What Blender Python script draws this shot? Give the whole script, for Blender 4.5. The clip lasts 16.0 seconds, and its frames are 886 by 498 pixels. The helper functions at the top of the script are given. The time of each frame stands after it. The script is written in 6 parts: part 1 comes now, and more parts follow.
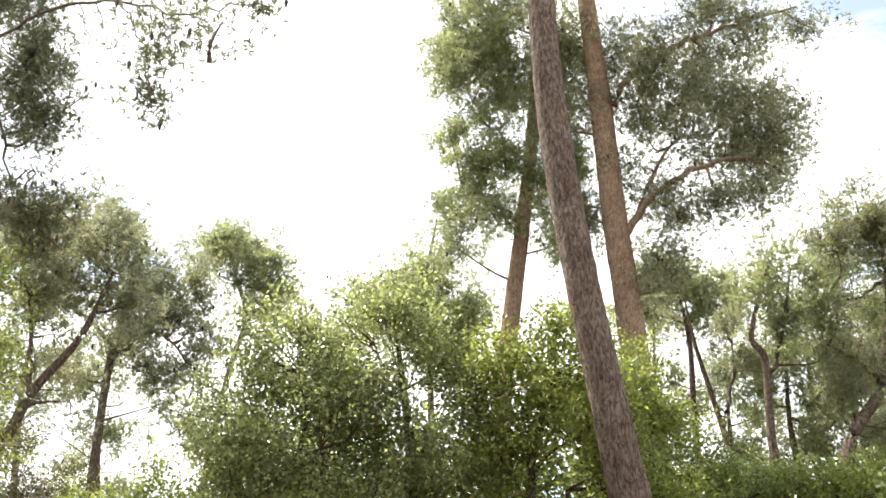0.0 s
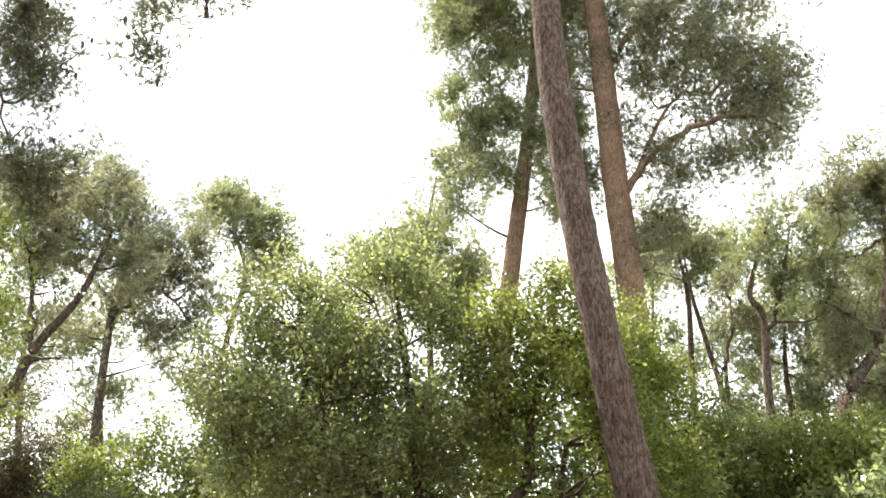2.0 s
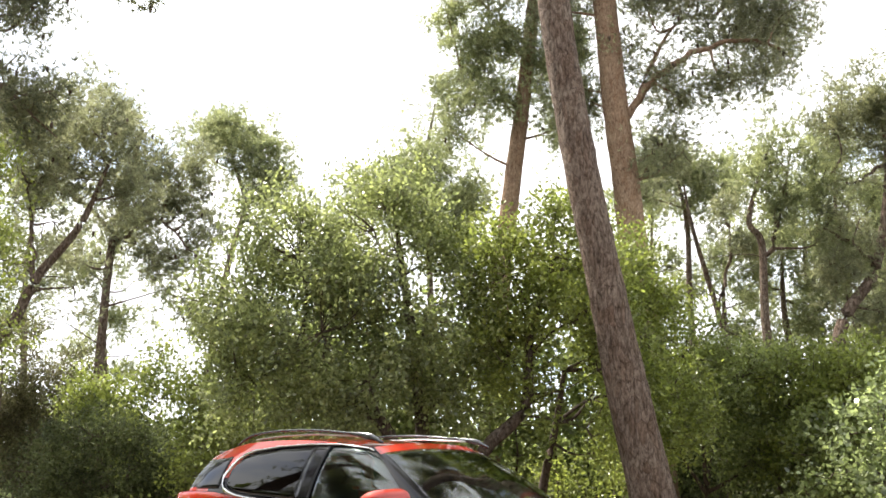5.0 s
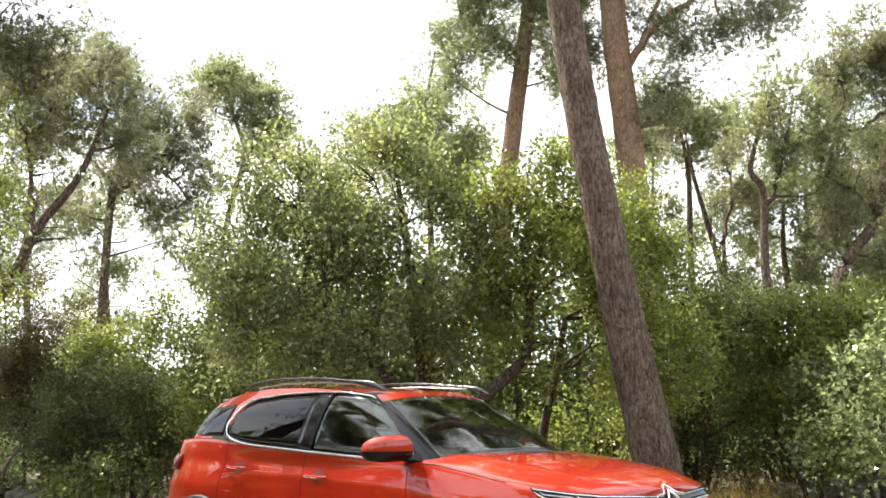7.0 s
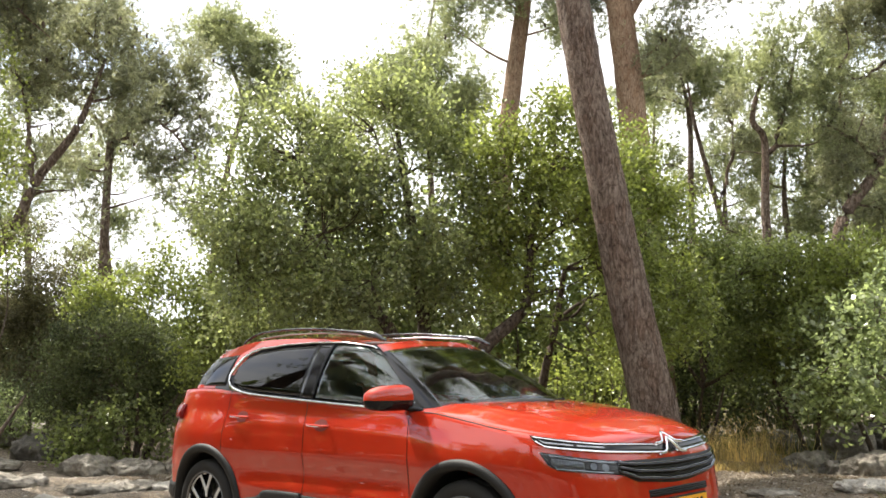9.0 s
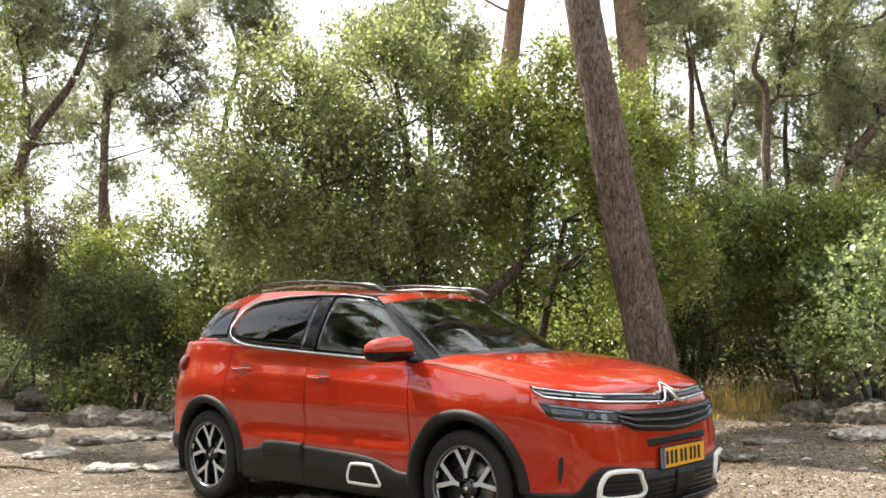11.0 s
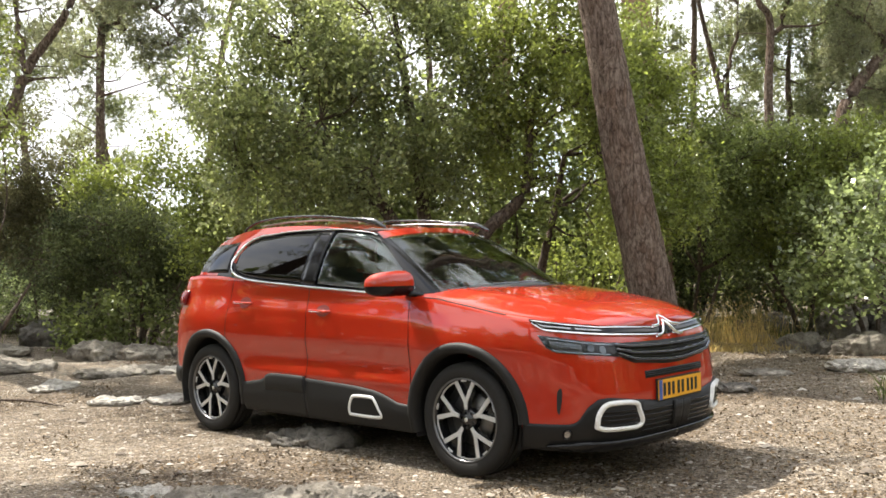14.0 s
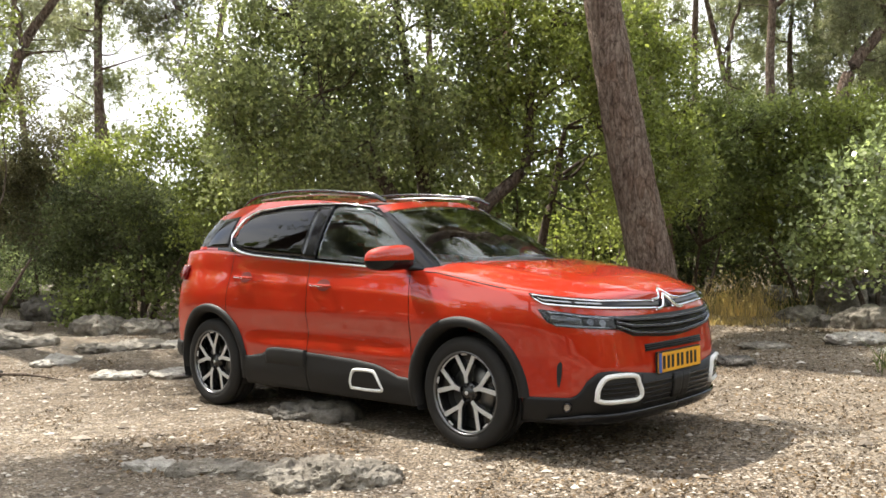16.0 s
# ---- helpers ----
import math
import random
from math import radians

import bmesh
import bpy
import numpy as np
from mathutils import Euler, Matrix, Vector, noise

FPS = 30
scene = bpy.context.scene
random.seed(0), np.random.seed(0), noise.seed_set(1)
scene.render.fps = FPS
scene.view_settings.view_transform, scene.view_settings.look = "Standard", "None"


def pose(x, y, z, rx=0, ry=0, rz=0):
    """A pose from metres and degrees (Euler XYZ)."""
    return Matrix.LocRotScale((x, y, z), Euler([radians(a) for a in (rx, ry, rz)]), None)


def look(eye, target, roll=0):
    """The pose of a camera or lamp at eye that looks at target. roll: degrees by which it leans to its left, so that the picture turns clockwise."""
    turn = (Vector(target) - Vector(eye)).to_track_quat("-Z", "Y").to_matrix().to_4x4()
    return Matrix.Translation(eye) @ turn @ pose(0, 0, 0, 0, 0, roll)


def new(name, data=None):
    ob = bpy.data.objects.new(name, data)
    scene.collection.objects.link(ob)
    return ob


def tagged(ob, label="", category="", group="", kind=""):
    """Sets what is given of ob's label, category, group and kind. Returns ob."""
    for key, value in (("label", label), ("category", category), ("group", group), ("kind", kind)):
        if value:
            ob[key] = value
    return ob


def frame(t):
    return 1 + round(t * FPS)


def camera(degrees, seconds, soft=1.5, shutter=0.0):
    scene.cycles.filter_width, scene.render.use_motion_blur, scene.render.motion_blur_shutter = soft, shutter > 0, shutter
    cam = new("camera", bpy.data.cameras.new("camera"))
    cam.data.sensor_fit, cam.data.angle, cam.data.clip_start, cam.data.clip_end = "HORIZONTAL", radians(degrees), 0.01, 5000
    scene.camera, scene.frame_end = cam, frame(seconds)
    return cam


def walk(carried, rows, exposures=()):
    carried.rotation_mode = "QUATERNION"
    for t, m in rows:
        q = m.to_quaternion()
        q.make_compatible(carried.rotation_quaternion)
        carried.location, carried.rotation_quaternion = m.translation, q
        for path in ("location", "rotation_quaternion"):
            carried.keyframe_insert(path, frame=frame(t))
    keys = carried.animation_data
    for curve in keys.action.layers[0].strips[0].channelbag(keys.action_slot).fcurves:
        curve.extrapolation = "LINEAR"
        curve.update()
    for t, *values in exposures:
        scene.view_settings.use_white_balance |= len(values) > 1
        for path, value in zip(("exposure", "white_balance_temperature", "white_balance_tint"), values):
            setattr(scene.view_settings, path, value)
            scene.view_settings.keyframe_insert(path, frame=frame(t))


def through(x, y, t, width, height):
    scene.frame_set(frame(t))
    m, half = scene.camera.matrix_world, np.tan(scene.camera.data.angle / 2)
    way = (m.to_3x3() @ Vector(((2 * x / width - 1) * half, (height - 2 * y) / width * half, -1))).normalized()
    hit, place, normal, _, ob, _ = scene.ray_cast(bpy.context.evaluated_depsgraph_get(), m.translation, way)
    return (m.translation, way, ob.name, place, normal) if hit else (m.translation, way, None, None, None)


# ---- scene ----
EXPOSURES = [(0.0, 1.33), (4.0, 1.27), (9.0, 1.21), (16.0, 1.15)]
cam = camera(51.53, 16.0, soft=1.6)
EYE = 1.287
# seconds and turn (Euler degrees) of a camera that tilts down on its stand
ROWS = [
    (0, 111.739, -0.068, -0.155),
    (0.5, 111.551, -0.109, -0.154),
    (1, 110.917, -0.104, -0.161),
    (1.5, 110.075, -0.132, -0.176),
    (2, 109.093, -0.075, -0.183),
    (2.5, 108.257, 0.015, -0.164),
    (3, 107.389, 0.046, -0.161),
    (3.5, 106.763, 0.093, -0.149),
    (4, 106.066, 0.144, -0.147),
    (6.5, 102.285, 0.365, -0.083),
    (7, 101.449, 0.424, -0.054),
    (7.5, 100.717, 0.438, -0.046),
    (8, 99.950, 0.490, -0.033),
    (8.5, 99.182, 0.515, -0.018),
    (9, 98.382, 0.580, -0.011),
    (11.5, 94.660, 0.766, -0.013),
    (12, 93.959, 0.773, -0.014),
    (12.5, 93.361, 0.845, -0.002),
    (13, 92.655, 0.868, -0.014),
    (13.5, 91.961, 0.915, -0.018),
    (14, 91.304, 0.965, -0.015),
    (14.5, 90.724, 0.997, -0.012),
    (15, 90.267, 1.048, -0.013),
    (15.5, 89.929, 1.033, -0.013),
    (16, 89.687, 1.078, -0.006),
]
walk(cam, [(t, pose(0, 0, EYE, rx, ry, rz)) for t, rx, ry, rz in ROWS], exposures=EXPOSURES)

# ---------------------------------------------------------------- light
SUN_ELEVATION, SUN_AZIMUTH = 56.0, -54.0     # degrees; azimuth clockwise from straight ahead
world = bpy.data.worlds.new("sky")
scene.world = world
world.use_nodes = True
wt = world.node_tree
wt.nodes.clear()
w_out = wt.nodes.new("ShaderNodeOutputWorld")
w_bg = wt.nodes.new("ShaderNodeBackground")
w_sky = wt.nodes.new("ShaderNodeTexSky")
w_sky.sky_type = "NISHITA"
w_sky.sun_disc = False
w_sky.sun_elevation = radians(SUN_ELEVATION)
w_sky.sun_rotation = radians(SUN_AZIMUTH)
w_co = wt.nodes.new("ShaderNodeTexCoord")
w_map = wt.nodes.new("ShaderNodeMapping")
w_map.inputs["Scale"].default_value = (1.0, 1.0, 2.2)
w_noise = wt.nodes.new("ShaderNodeTexNoise")
w_noise.inputs["Scale"].default_value = 2.3
w_noise.inputs["Detail"].default_value = 7.0
w_noise.inputs["Roughness"].default_value = 0.58
w_ramp = wt.nodes.new("ShaderNodeValToRGB")
w_ramp.color_ramp.elements[0].position = 0.345
w_ramp.color_ramp.elements[0].color = (0.15, 0.15, 0.15, 1)
w_ramp.color_ramp.elements[1].position = 0.52
w_ramp.color_ramp.elements[1].color = (1, 1, 1, 1)
w_mix = wt.nodes.new("ShaderNodeMixRGB")
w_mix.inputs["Color2"].default_value = (9.0, 9.1, 9.3, 1)
wt.links.new(w_co.outputs["Generated"], w_map.inputs["Vector"])
wt.links.new(w_map.outputs["Vector"], w_noise.inputs["Vector"])
wt.links.new(w_noise.outputs["Fac"], w_ramp.inputs["Fac"])
wt.links.new(w_ramp.outputs["Color"], w_mix.inputs["Fac"])
wt.links.new(w_sky.outputs["Color"], w_mix.inputs["Color1"])
wt.links.new(w_mix.outputs["Color"], w_bg.inputs["Color"])
wt.links.new(w_bg.outputs["Background"], w_out.inputs["Surface"])
w_bg.inputs["Strength"].default_value = 0.112

sun = new("sun", bpy.data.lights.new("sun", "SUN"))
sun.data.energy = 4.9
sun.data.angle = radians(0.53)
sun.data.color = (1.0, 0.94, 0.84)
_se, _sa = radians(SUN_ELEVATION), radians(SUN_AZIMUTH)
SUN_DIR = Vector((math.sin(_sa) * math.cos(_se), math.cos(_sa) * math.cos(_se), math.sin(_se)))
sun.matrix_world = look(SUN_DIR * 60, (0, 0, 0))

# ---------------------------------------------------------------- materials
def material(name):
    m = bpy.data.materials.new(name)
    m.use_nodes = True
    nt = m.node_tree
    return m, nt, nt.nodes["Principled BSDF"]


def node(nt, kind, **values):
    n = nt.nodes.new("ShaderNode" + kind)
    for k, v in values.items():
        n.inputs[k.replace("_", " ")].default_value = v
    return n


def ramp(nt, fac, *stops):
    r = nt.nodes.new("ShaderNodeValToRGB")
    e = r.color_ramp.elements
    while len(e) < len(stops):
        e.new(0.5)
    for el, (p, c) in zip(e, stops):
        el.position, el.color = p, (*c, 1)
    nt.links.new(fac, r.inputs["Fac"])
    return r.outputs["Color"]


def blend(nt, kind, fac, a, b):
    n = nt.nodes.new("ShaderNodeMixRGB")
    n.blend_type = kind
    for key, v in (("Fac", fac), ("Color1", a), ("Color2", b)):
        if isinstance(v, (int, float)):
            n.inputs[key].default_value = v
        elif isinstance(v, tuple):
            n.inputs[key].default_value = (*v, 1)
        else:
            nt.links.new(v, n.inputs[key])
    return n.outputs["Color"]


def coords(nt, scale=(1, 1, 1), kind="Object"):
    c = nt.nodes.new("ShaderNodeTexCoord")
    m = nt.nodes.new("ShaderNodeMapping")
    m.inputs["Scale"].default_value = scale
    nt.links.new(c.outputs[kind], m.inputs["Vector"])
    return m.outputs["Vector"]


def noise_of(nt, vec, scale, detail=5.0, rough=0.55):
    n = node(nt, "TexNoise", Scale=scale, Detail=detail, Roughness=rough)
    nt.links.new(vec, n.inputs["Vector"])
    return n.outputs["Fac"]


def bump(nt, p, height, strength, distance):
    b = node(nt, "Bump", Strength=strength, Distance=distance)
    nt.links.new(height, b.inputs["Height"])
    nt.links.new(b.outputs["Normal"], p.inputs["Normal"])
    return b


def leaf_material(name, dark, mid, light, through=0.45, gloss=0.35, rough=0.42):
    """Thin leaves: diffuse and translucent, with a waxy coat; each leaf has a tone of its own."""
    m, nt, p = material(name)
    g = nt.nodes.new("ShaderNodeNewGeometry")
    col = ramp(nt, g.outputs["Random Per Island"], (0.0, dark), (0.55, mid), (1.0, light))
    big = noise_of(nt, coords(nt), 2.1, 4)
    tone = ramp(nt, big, (0.32, (0.58, 0.60, 0.62)), (0.68, (1.28, 1.25, 1.08)))
    col = blend(nt, "MULTIPLY", 1.0, col, tone)
    nt.links.new(col, p.inputs["Base Color"])
    p.inputs["Roughness"].default_value = rough
    p.inputs["Specular IOR Level"].default_value = gloss
    t = nt.nodes.new("ShaderNodeBsdfTranslucent")
    warm = blend(nt, "MULTIPLY", 1.0, col, (1.24, 1.30, 1.02))
    nt.links.new(warm, t.inputs["Color"])
    mix = nt.nodes.new("ShaderNodeMixShader")
    mix.inputs["Fac"].default_value = through
    nt.links.new(p.outputs["BSDF"], mix.inputs[1])
    nt.links.new(t.outputs["BSDF"], mix.inputs[2])
    nt.links.new(mix.outputs["Shader"], nt.nodes["Material Output"].inputs["Surface"])
    return m


def bark_material(name, dark, mid, light, scale=9.0, relief=0.035):
    m, nt, p = material(name)
    vec = coords(nt, (1.0, 1.0, 0.38))
    warp = node(nt, "TexNoise", Scale=5.0, Detail=3.0)
    nt.links.new(vec, warp.inputs["Vector"])
    v2 = nt.nodes.new("ShaderNodeVectorMath")
    v2.operation = "MULTIPLY_ADD"
    v2.inputs[1].default_value = (0.10, 0.10, 0.10)
    nt.links.new(warp.outputs["Color"], v2.inputs[0])
    nt.links.new(vec, v2.inputs[2])
    vor = node(nt, "TexVoronoi", Scale=scale)
    vor.feature = "DISTANCE_TO_EDGE"
    nt.links.new(v2.outputs["Vector"], vor.inputs["Vector"])
    cell = node(nt, "TexVoronoi", Scale=scale)
    nt.links.new(v2.outputs["Vector"], cell.inputs["Vector"])
    flake = noise_of(nt, v2.outputs["Vector"], scale * 2.1, 8, 0.68)
    fine = noise_of(nt, vec, 60.0, 5, 0.7)
    col = ramp(nt, flake, (0.32, dark), (0.44, mid), (0.58, light), (0.70, tuple(min(1.0, c * 1.25) for c in light)))
    sep = nt.nodes.new("ShaderNodeSeparateColor")
    nt.links.new(cell.outputs["Color"], sep.inputs["Color"])
    vary = ramp(nt, sep.outputs["Red"], (0.0, (0.80, 0.68, 0.60)), (0.5, (1.0, 0.98, 0.97)), (1.0, (1.10, 1.12, 1.13)))
    col = blend(nt, "MULTIPLY", 0.65, col, vary)
    crack = ramp(nt, vor.outputs["Distance"], (0.0, (0.55, 0.52, 0.5)), (0.07, (1, 1, 1)))
    col = blend(nt, "MULTIPLY", 0.8, col, crack)
    col = blend(nt, "MULTIPLY", 0.6, col, ramp(nt, fine, (0.25, (0.6, 0.6, 0.6)), (0.75, (1.25, 1.25, 1.25))))
    big = noise_of(nt, coords(nt), 1.3, 4)
    col = blend(nt, "MULTIPLY", 0.8, col, ramp(nt, big, (0.32, (0.78, 0.72, 0.70)), (0.68, (1.15, 1.13, 1.10))))
    nt.links.new(col, p.inputs["Base Color"])
    p.inputs["Roughness"].default_value = 0.92
    p.inputs["Specular IOR Level"].default_value = 0.15
    bump(nt, p, blend(nt, "ADD", 0.4, flake, crack), 1.0, relief)
    return m


M_PINE_BARK = bark_material("pine bark", (0.048, 0.034, 0.027), (0.132, 0.099, 0.078), (0.235, 0.188, 0.155), 14.0, 0.05)
M_PINE_BARK_WARM = bark_material("warm pine bark", (0.10, 0.065, 0.045), (0.23, 0.16, 0.11), (0.31, 0.225, 0.16), 19.0, 0.02)
M_DARK_BARK = bark_material("dark bark", (0.02, 0.016, 0.013), (0.085, 0.068, 0.055), (0.14, 0.115, 0.095), 14.0, 0.02)
M_TWIG = bark_material("twig bark", (0.03, 0.024, 0.02), (0.10, 0.082, 0.066), (0.16, 0.13, 0.105), 20.0, 0.01)

M_OAK_DARK = leaf_material("dark evergreen oak leaf", (0.148, 0.163, 0.081), (0.254, 0.277, 0.138), (0.397, 0.429, 0.216), 0.60, 0.85, 0.30)
M_OAK_LIGHT = leaf_material("fresh oak leaf", (0.135, 0.152, 0.046), (0.222, 0.250, 0.074), (0.340, 0.385, 0.112), 0.52, 0.50, 0.40)
M_SHRUB = leaf_material("shrub leaf", (0.128, 0.147, 0.058), (0.209, 0.240, 0.095), (0.314, 0.358, 0.141), 0.57, 0.50, 0.40)
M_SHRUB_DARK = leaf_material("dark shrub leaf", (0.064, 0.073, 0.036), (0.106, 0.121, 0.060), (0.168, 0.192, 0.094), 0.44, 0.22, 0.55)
M_SHRUB_GREY = leaf_material("grey-green shrub leaf", (0.160, 0.188, 0.099), (0.253, 0.295, 0.156), (0.450, 0.508, 0.273), 0.58, 0.90, 0.26)
M_NEEDLE = leaf_material("pine needle", (0.180, 0.180, 0.129), (0.269, 0.269, 0.195), (0.373, 0.373, 0.270), 0.55, 0.30, 0.52)
M_NEEDLE_PALE = leaf_material("pale pine needle", (0.202, 0.212, 0.134), (0.298, 0.313, 0.198), (0.413, 0.436, 0.275), 0.58, 0.30, 0.52)
# pine needle copy with shade put into its colour, for the overhanging pine
M_NEEDLE_SHADED = leaf_material("pine needle darkened for shade", (0.110, 0.113, 0.078), (0.166, 0.169, 0.118), (0.238, 0.241, 0.168), 0.50, 0.30, 0.52)
M_DRYBUSH = leaf_material("dry brownish leaf", (0.084, 0.078, 0.048), (0.137, 0.129, 0.078), (0.210, 0.196, 0.120), 0.40, 0.20, 0.60)
M_CONE, _nt, _p = material("pine cone")
_c = noise_of(_nt, coords(_nt), 60, 3)
_nt.links.new(ramp(_nt, _c, (0.3, (0.03, 0.02, 0.014)), (0.7, (0.10, 0.065, 0.04))), _p.inputs["Base Color"])
_p.inputs["Roughness"].default_value = 0.8
M_DRYGRASS = leaf_material("dry grass", (0.360, 0.273, 0.142), (0.582, 0.441, 0.229), (0.776, 0.588, 0.306), 0.55, 0.20, 0.60)
M_LITTER = leaf_material("dead leaf litter", (0.051, 0.035, 0.022), (0.123, 0.085, 0.053), (0.246, 0.170, 0.105), 0.10, 0.20, 0.60)


def rock_material(name, dark, mid, light):
    m, nt, p = material(name)
    vec = coords(nt)
    n1 = noise_of(nt, vec, 2.2, 8, 0.62)
    n2 = noise_of(nt, vec, 22.0, 6, 0.7)
    col = ramp(nt, n1, (0.32, dark), (0.5, mid), (0.68, light))
    col = blend(nt, "MULTIPLY", 0.8, col, ramp(nt, n2, (0.3, (0.5, 0.49, 0.48)), (0.62, (1.15, 1.14, 1.12))))
    lich = node(nt, "TexVoronoi", Scale=7.0)
    nt.links.new(vec, lich.inputs["Vector"])
    spots = ramp(nt, lich.outputs["Distance"], (0.16, (1, 1, 1)), (0.30, (0, 0, 0)))
    col = blend(nt, "MIX", blend(nt, "MULTIPLY", 1.0, spots, ramp(nt, n2, (0.45, (0, 0, 0)), (0.6, (0.7, 0.7, 0.7)))), col, (0.09, 0.085, 0.08))
    nt.links.new(col, p.inputs["Base Color"])
    p.inputs["Roughness"].default_value = 0.9
    p.inputs["Specular IOR Level"].default_value = 0.2
    h = blend(nt, "ADD", 0.5, n2, noise_of(nt, vec, 70.0, 4, 0.7))
    bump(nt, p, h, 0.9, 0.03)
    return m


M_ROCK = rock_material("weathered limestone", (0.12, 0.106, 0.088), (0.26, 0.235, 0.198), (0.46, 0.42, 0.36))
M_ROCK_DARK = rock_material("dark lichen limestone", (0.07, 0.064, 0.058), (0.15, 0.138, 0.122), (0.27, 0.25, 0.222))
M_ROCK_PALE = rock_material("pale limestone", (0.33, 0.305, 0.27), (0.50, 0.47, 0.42), (0.66, 0.62, 0.56))

M_PEBBLE, _nt, _p = material("limestone gravel")
_g = _nt.nodes.new("ShaderNodeNewGeometry")
_col = ramp(_nt, _g.outputs["Random Per Island"], (0.0, (0.13, 0.104, 0.080)), (0.45, (0.27, 0.228, 0.182)), (0.85, (0.42, 0.370, 0.305)), (1.0, (0.56, 0.51, 0.435)))
_col = blend(_nt, "MULTIPLY", 0.6, _col, ramp(_nt, noise_of(_nt, coords(_nt), 40, 4), (0.3, (0.6, 0.6, 0.6)), (0.7, (1.15, 1.15, 1.15))))
_nt.links.new(_col, _p.inputs["Base Color"])
_p.inputs["Roughness"].default_value = 0.92

M_GROUND, _nt, _p = material("gravelly forest soil")
_v = coords(_nt)
_a = noise_of(_nt, _v, 0.55, 7, 0.6)
_b = noise_of(_nt, _v, 9.0, 7, 0.7)
_vor = node(_nt, "TexVoronoi", Scale=62.0)
_nt.links.new(_v, _vor.inputs["Vector"])
_sep = _nt.nodes.new("ShaderNodeSeparateColor")
_nt.links.new(_vor.outputs["Color"], _sep.inputs["Color"])
_col = ramp(_nt, _a, (0.3, (0.125, 0.097, 0.072)), (0.5, (0.220, 0.183, 0.143)), (0.7, (0.335, 0.292, 0.236)))
_col = blend(_nt, "MULTIPLY", 0.85, _col, ramp(_nt, _b, (0.3, (0.5, 0.48, 0.46)), (0.68, (1.25, 1.22, 1.18))))
_col = blend(_nt, "MULTIPLY", 0.8, _col, ramp(_nt, _sep.outputs["Red"], (0.0, (0.42, 0.40, 0.37)), (0.5, (1.0, 1.0, 1.0)), (1.0, (1.75, 1.72, 1.65))))
_nt.links.new(_col, _p.inputs["Base Color"])
_p.inputs["Roughness"].default_value = 0.95
_p.inputs["Specular IOR Level"].default_value = 0.15
_h = blend(_nt, "SUBTRACT", 0.7, _b, _vor.outputs["Distance"])
bump(_nt, _p, _h, 1.0, 0.035)

# ---------------------------------------------------------------- mesh helpers
rng = np.random.default_rng(7)


def quick_mesh(name, verts, faces, mats, smooth=False):
    """A mesh from numpy arrays; faces is (n, 3) or (n, 4)."""
    me = bpy.data.meshes.new(name)
    verts = np.asarray(verts, dtype=np.float32)
    faces = np.asarray(faces, dtype=np.int32)
    k = faces.shape[1]
    me.vertices.add(len(verts))
    me.vertices.foreach_set("co", verts.ravel())
    me.loops.add(faces.size)
    me.loops.foreach_set("vertex_index", faces.ravel())
    me.polygons.add(len(faces))
    me.polygons.foreach_set("loop_start", np.arange(len(faces), dtype=np.int32) * k)
    me.polygons.foreach_set("loop_total", np.full(len(faces), k, dtype=np.int32))
    if smooth:
        me.polygons.foreach_set("use_smooth", np.ones(len(faces), dtype=bool))
    me.update(calc_edges=True)
    for m in mats if isinstance(mats, (list, tuple)) else [mats]:
        me.materials.append(m)
    return me


def part(name, data, parent=None, label="", mat=None):
    """Links a mesh, or a bmesh, as one object under a thing or a part."""
    if isinstance(data, bmesh.types.BMesh):
        me = bpy.data.meshes.new(name)
        data.to_mesh(me)
        data.free()
        if mat:
            me.materials.append(mat)
        data = me
    ob = new(name, data)
    ob.parent = parent
    if label:
        ob["label"] = label
    return ob


def thing(name, x, y, z, label, category, group="", kind="", rz=0.0):
    e = new(name)
    e.empty_display_size = 0.2
    e.matrix_world = pose(x, y, z, 0, 0, rz)
    return tagged(e, label, category, group, kind)


def unit(v):
    return v / np.maximum(np.linalg.norm(v, axis=-1, keepdims=True), 1e-9)


def smooth_line(pts, n):
    """Catmull-Rom through the points."""
    p = np.asarray(pts, dtype=float)
    p = np.vstack([2 * p[0] - p[1], p, 2 * p[-1] - p[-2]])
    out = []
    for i in range(1, len(p) - 2):
        a, b, c, d = p[i - 1], p[i], p[i + 1], p[i + 2]
        for s in np.linspace(0, 1, n, endpoint=False):
            out.append(0.5 * (2 * b + (c - a) * s + (2 * a - 5 * b + 4 * c - d) * s * s + (3 * b - a - 3 * c + d) * s ** 3))
    out.append(p[-2])
    return np.array(out)


def tube(line, radii, sides=8, rough=0.0):
    """Vertices and quads of a tapered tube along a line."""
    line = np.asarray(line)
    n = len(line)
    radii = np.interp(np.linspace(0, 1, n), np.linspace(0, 1, len(radii)), radii)
    tan = unit(np.gradient(line, axis=0))
    ref = np.where(np.abs(tan[:, 2:3]) > 0.9, np.array([[1.0, 0, 0]]), np.array([[0, 0, 1.0]]))
    u = unit(np.cross(tan, ref))
    w = np.cross(tan, u)
    a = np.linspace(0, 2 * np.pi, sides, endpoint=False)
    r = radii[:, None] * (1 + rough * rng.normal(size=(n, sides)))
    v = line[:, None, :] + r[..., None] * (np.cos(a)[None, :, None] * u[:, None, :] + np.sin(a)[None, :, None] * w[:, None, :])
    i, j = np.meshgrid(np.arange(n - 1), np.arange(sides), indexing="ij")
    j2 = (j + 1) % sides
    f = np.stack([i * sides + j, i * sides + j2, (i + 1) * sides + j2, (i + 1) * sides + j], -1).reshape(-1, 4)
    return v.reshape(-1, 3), f


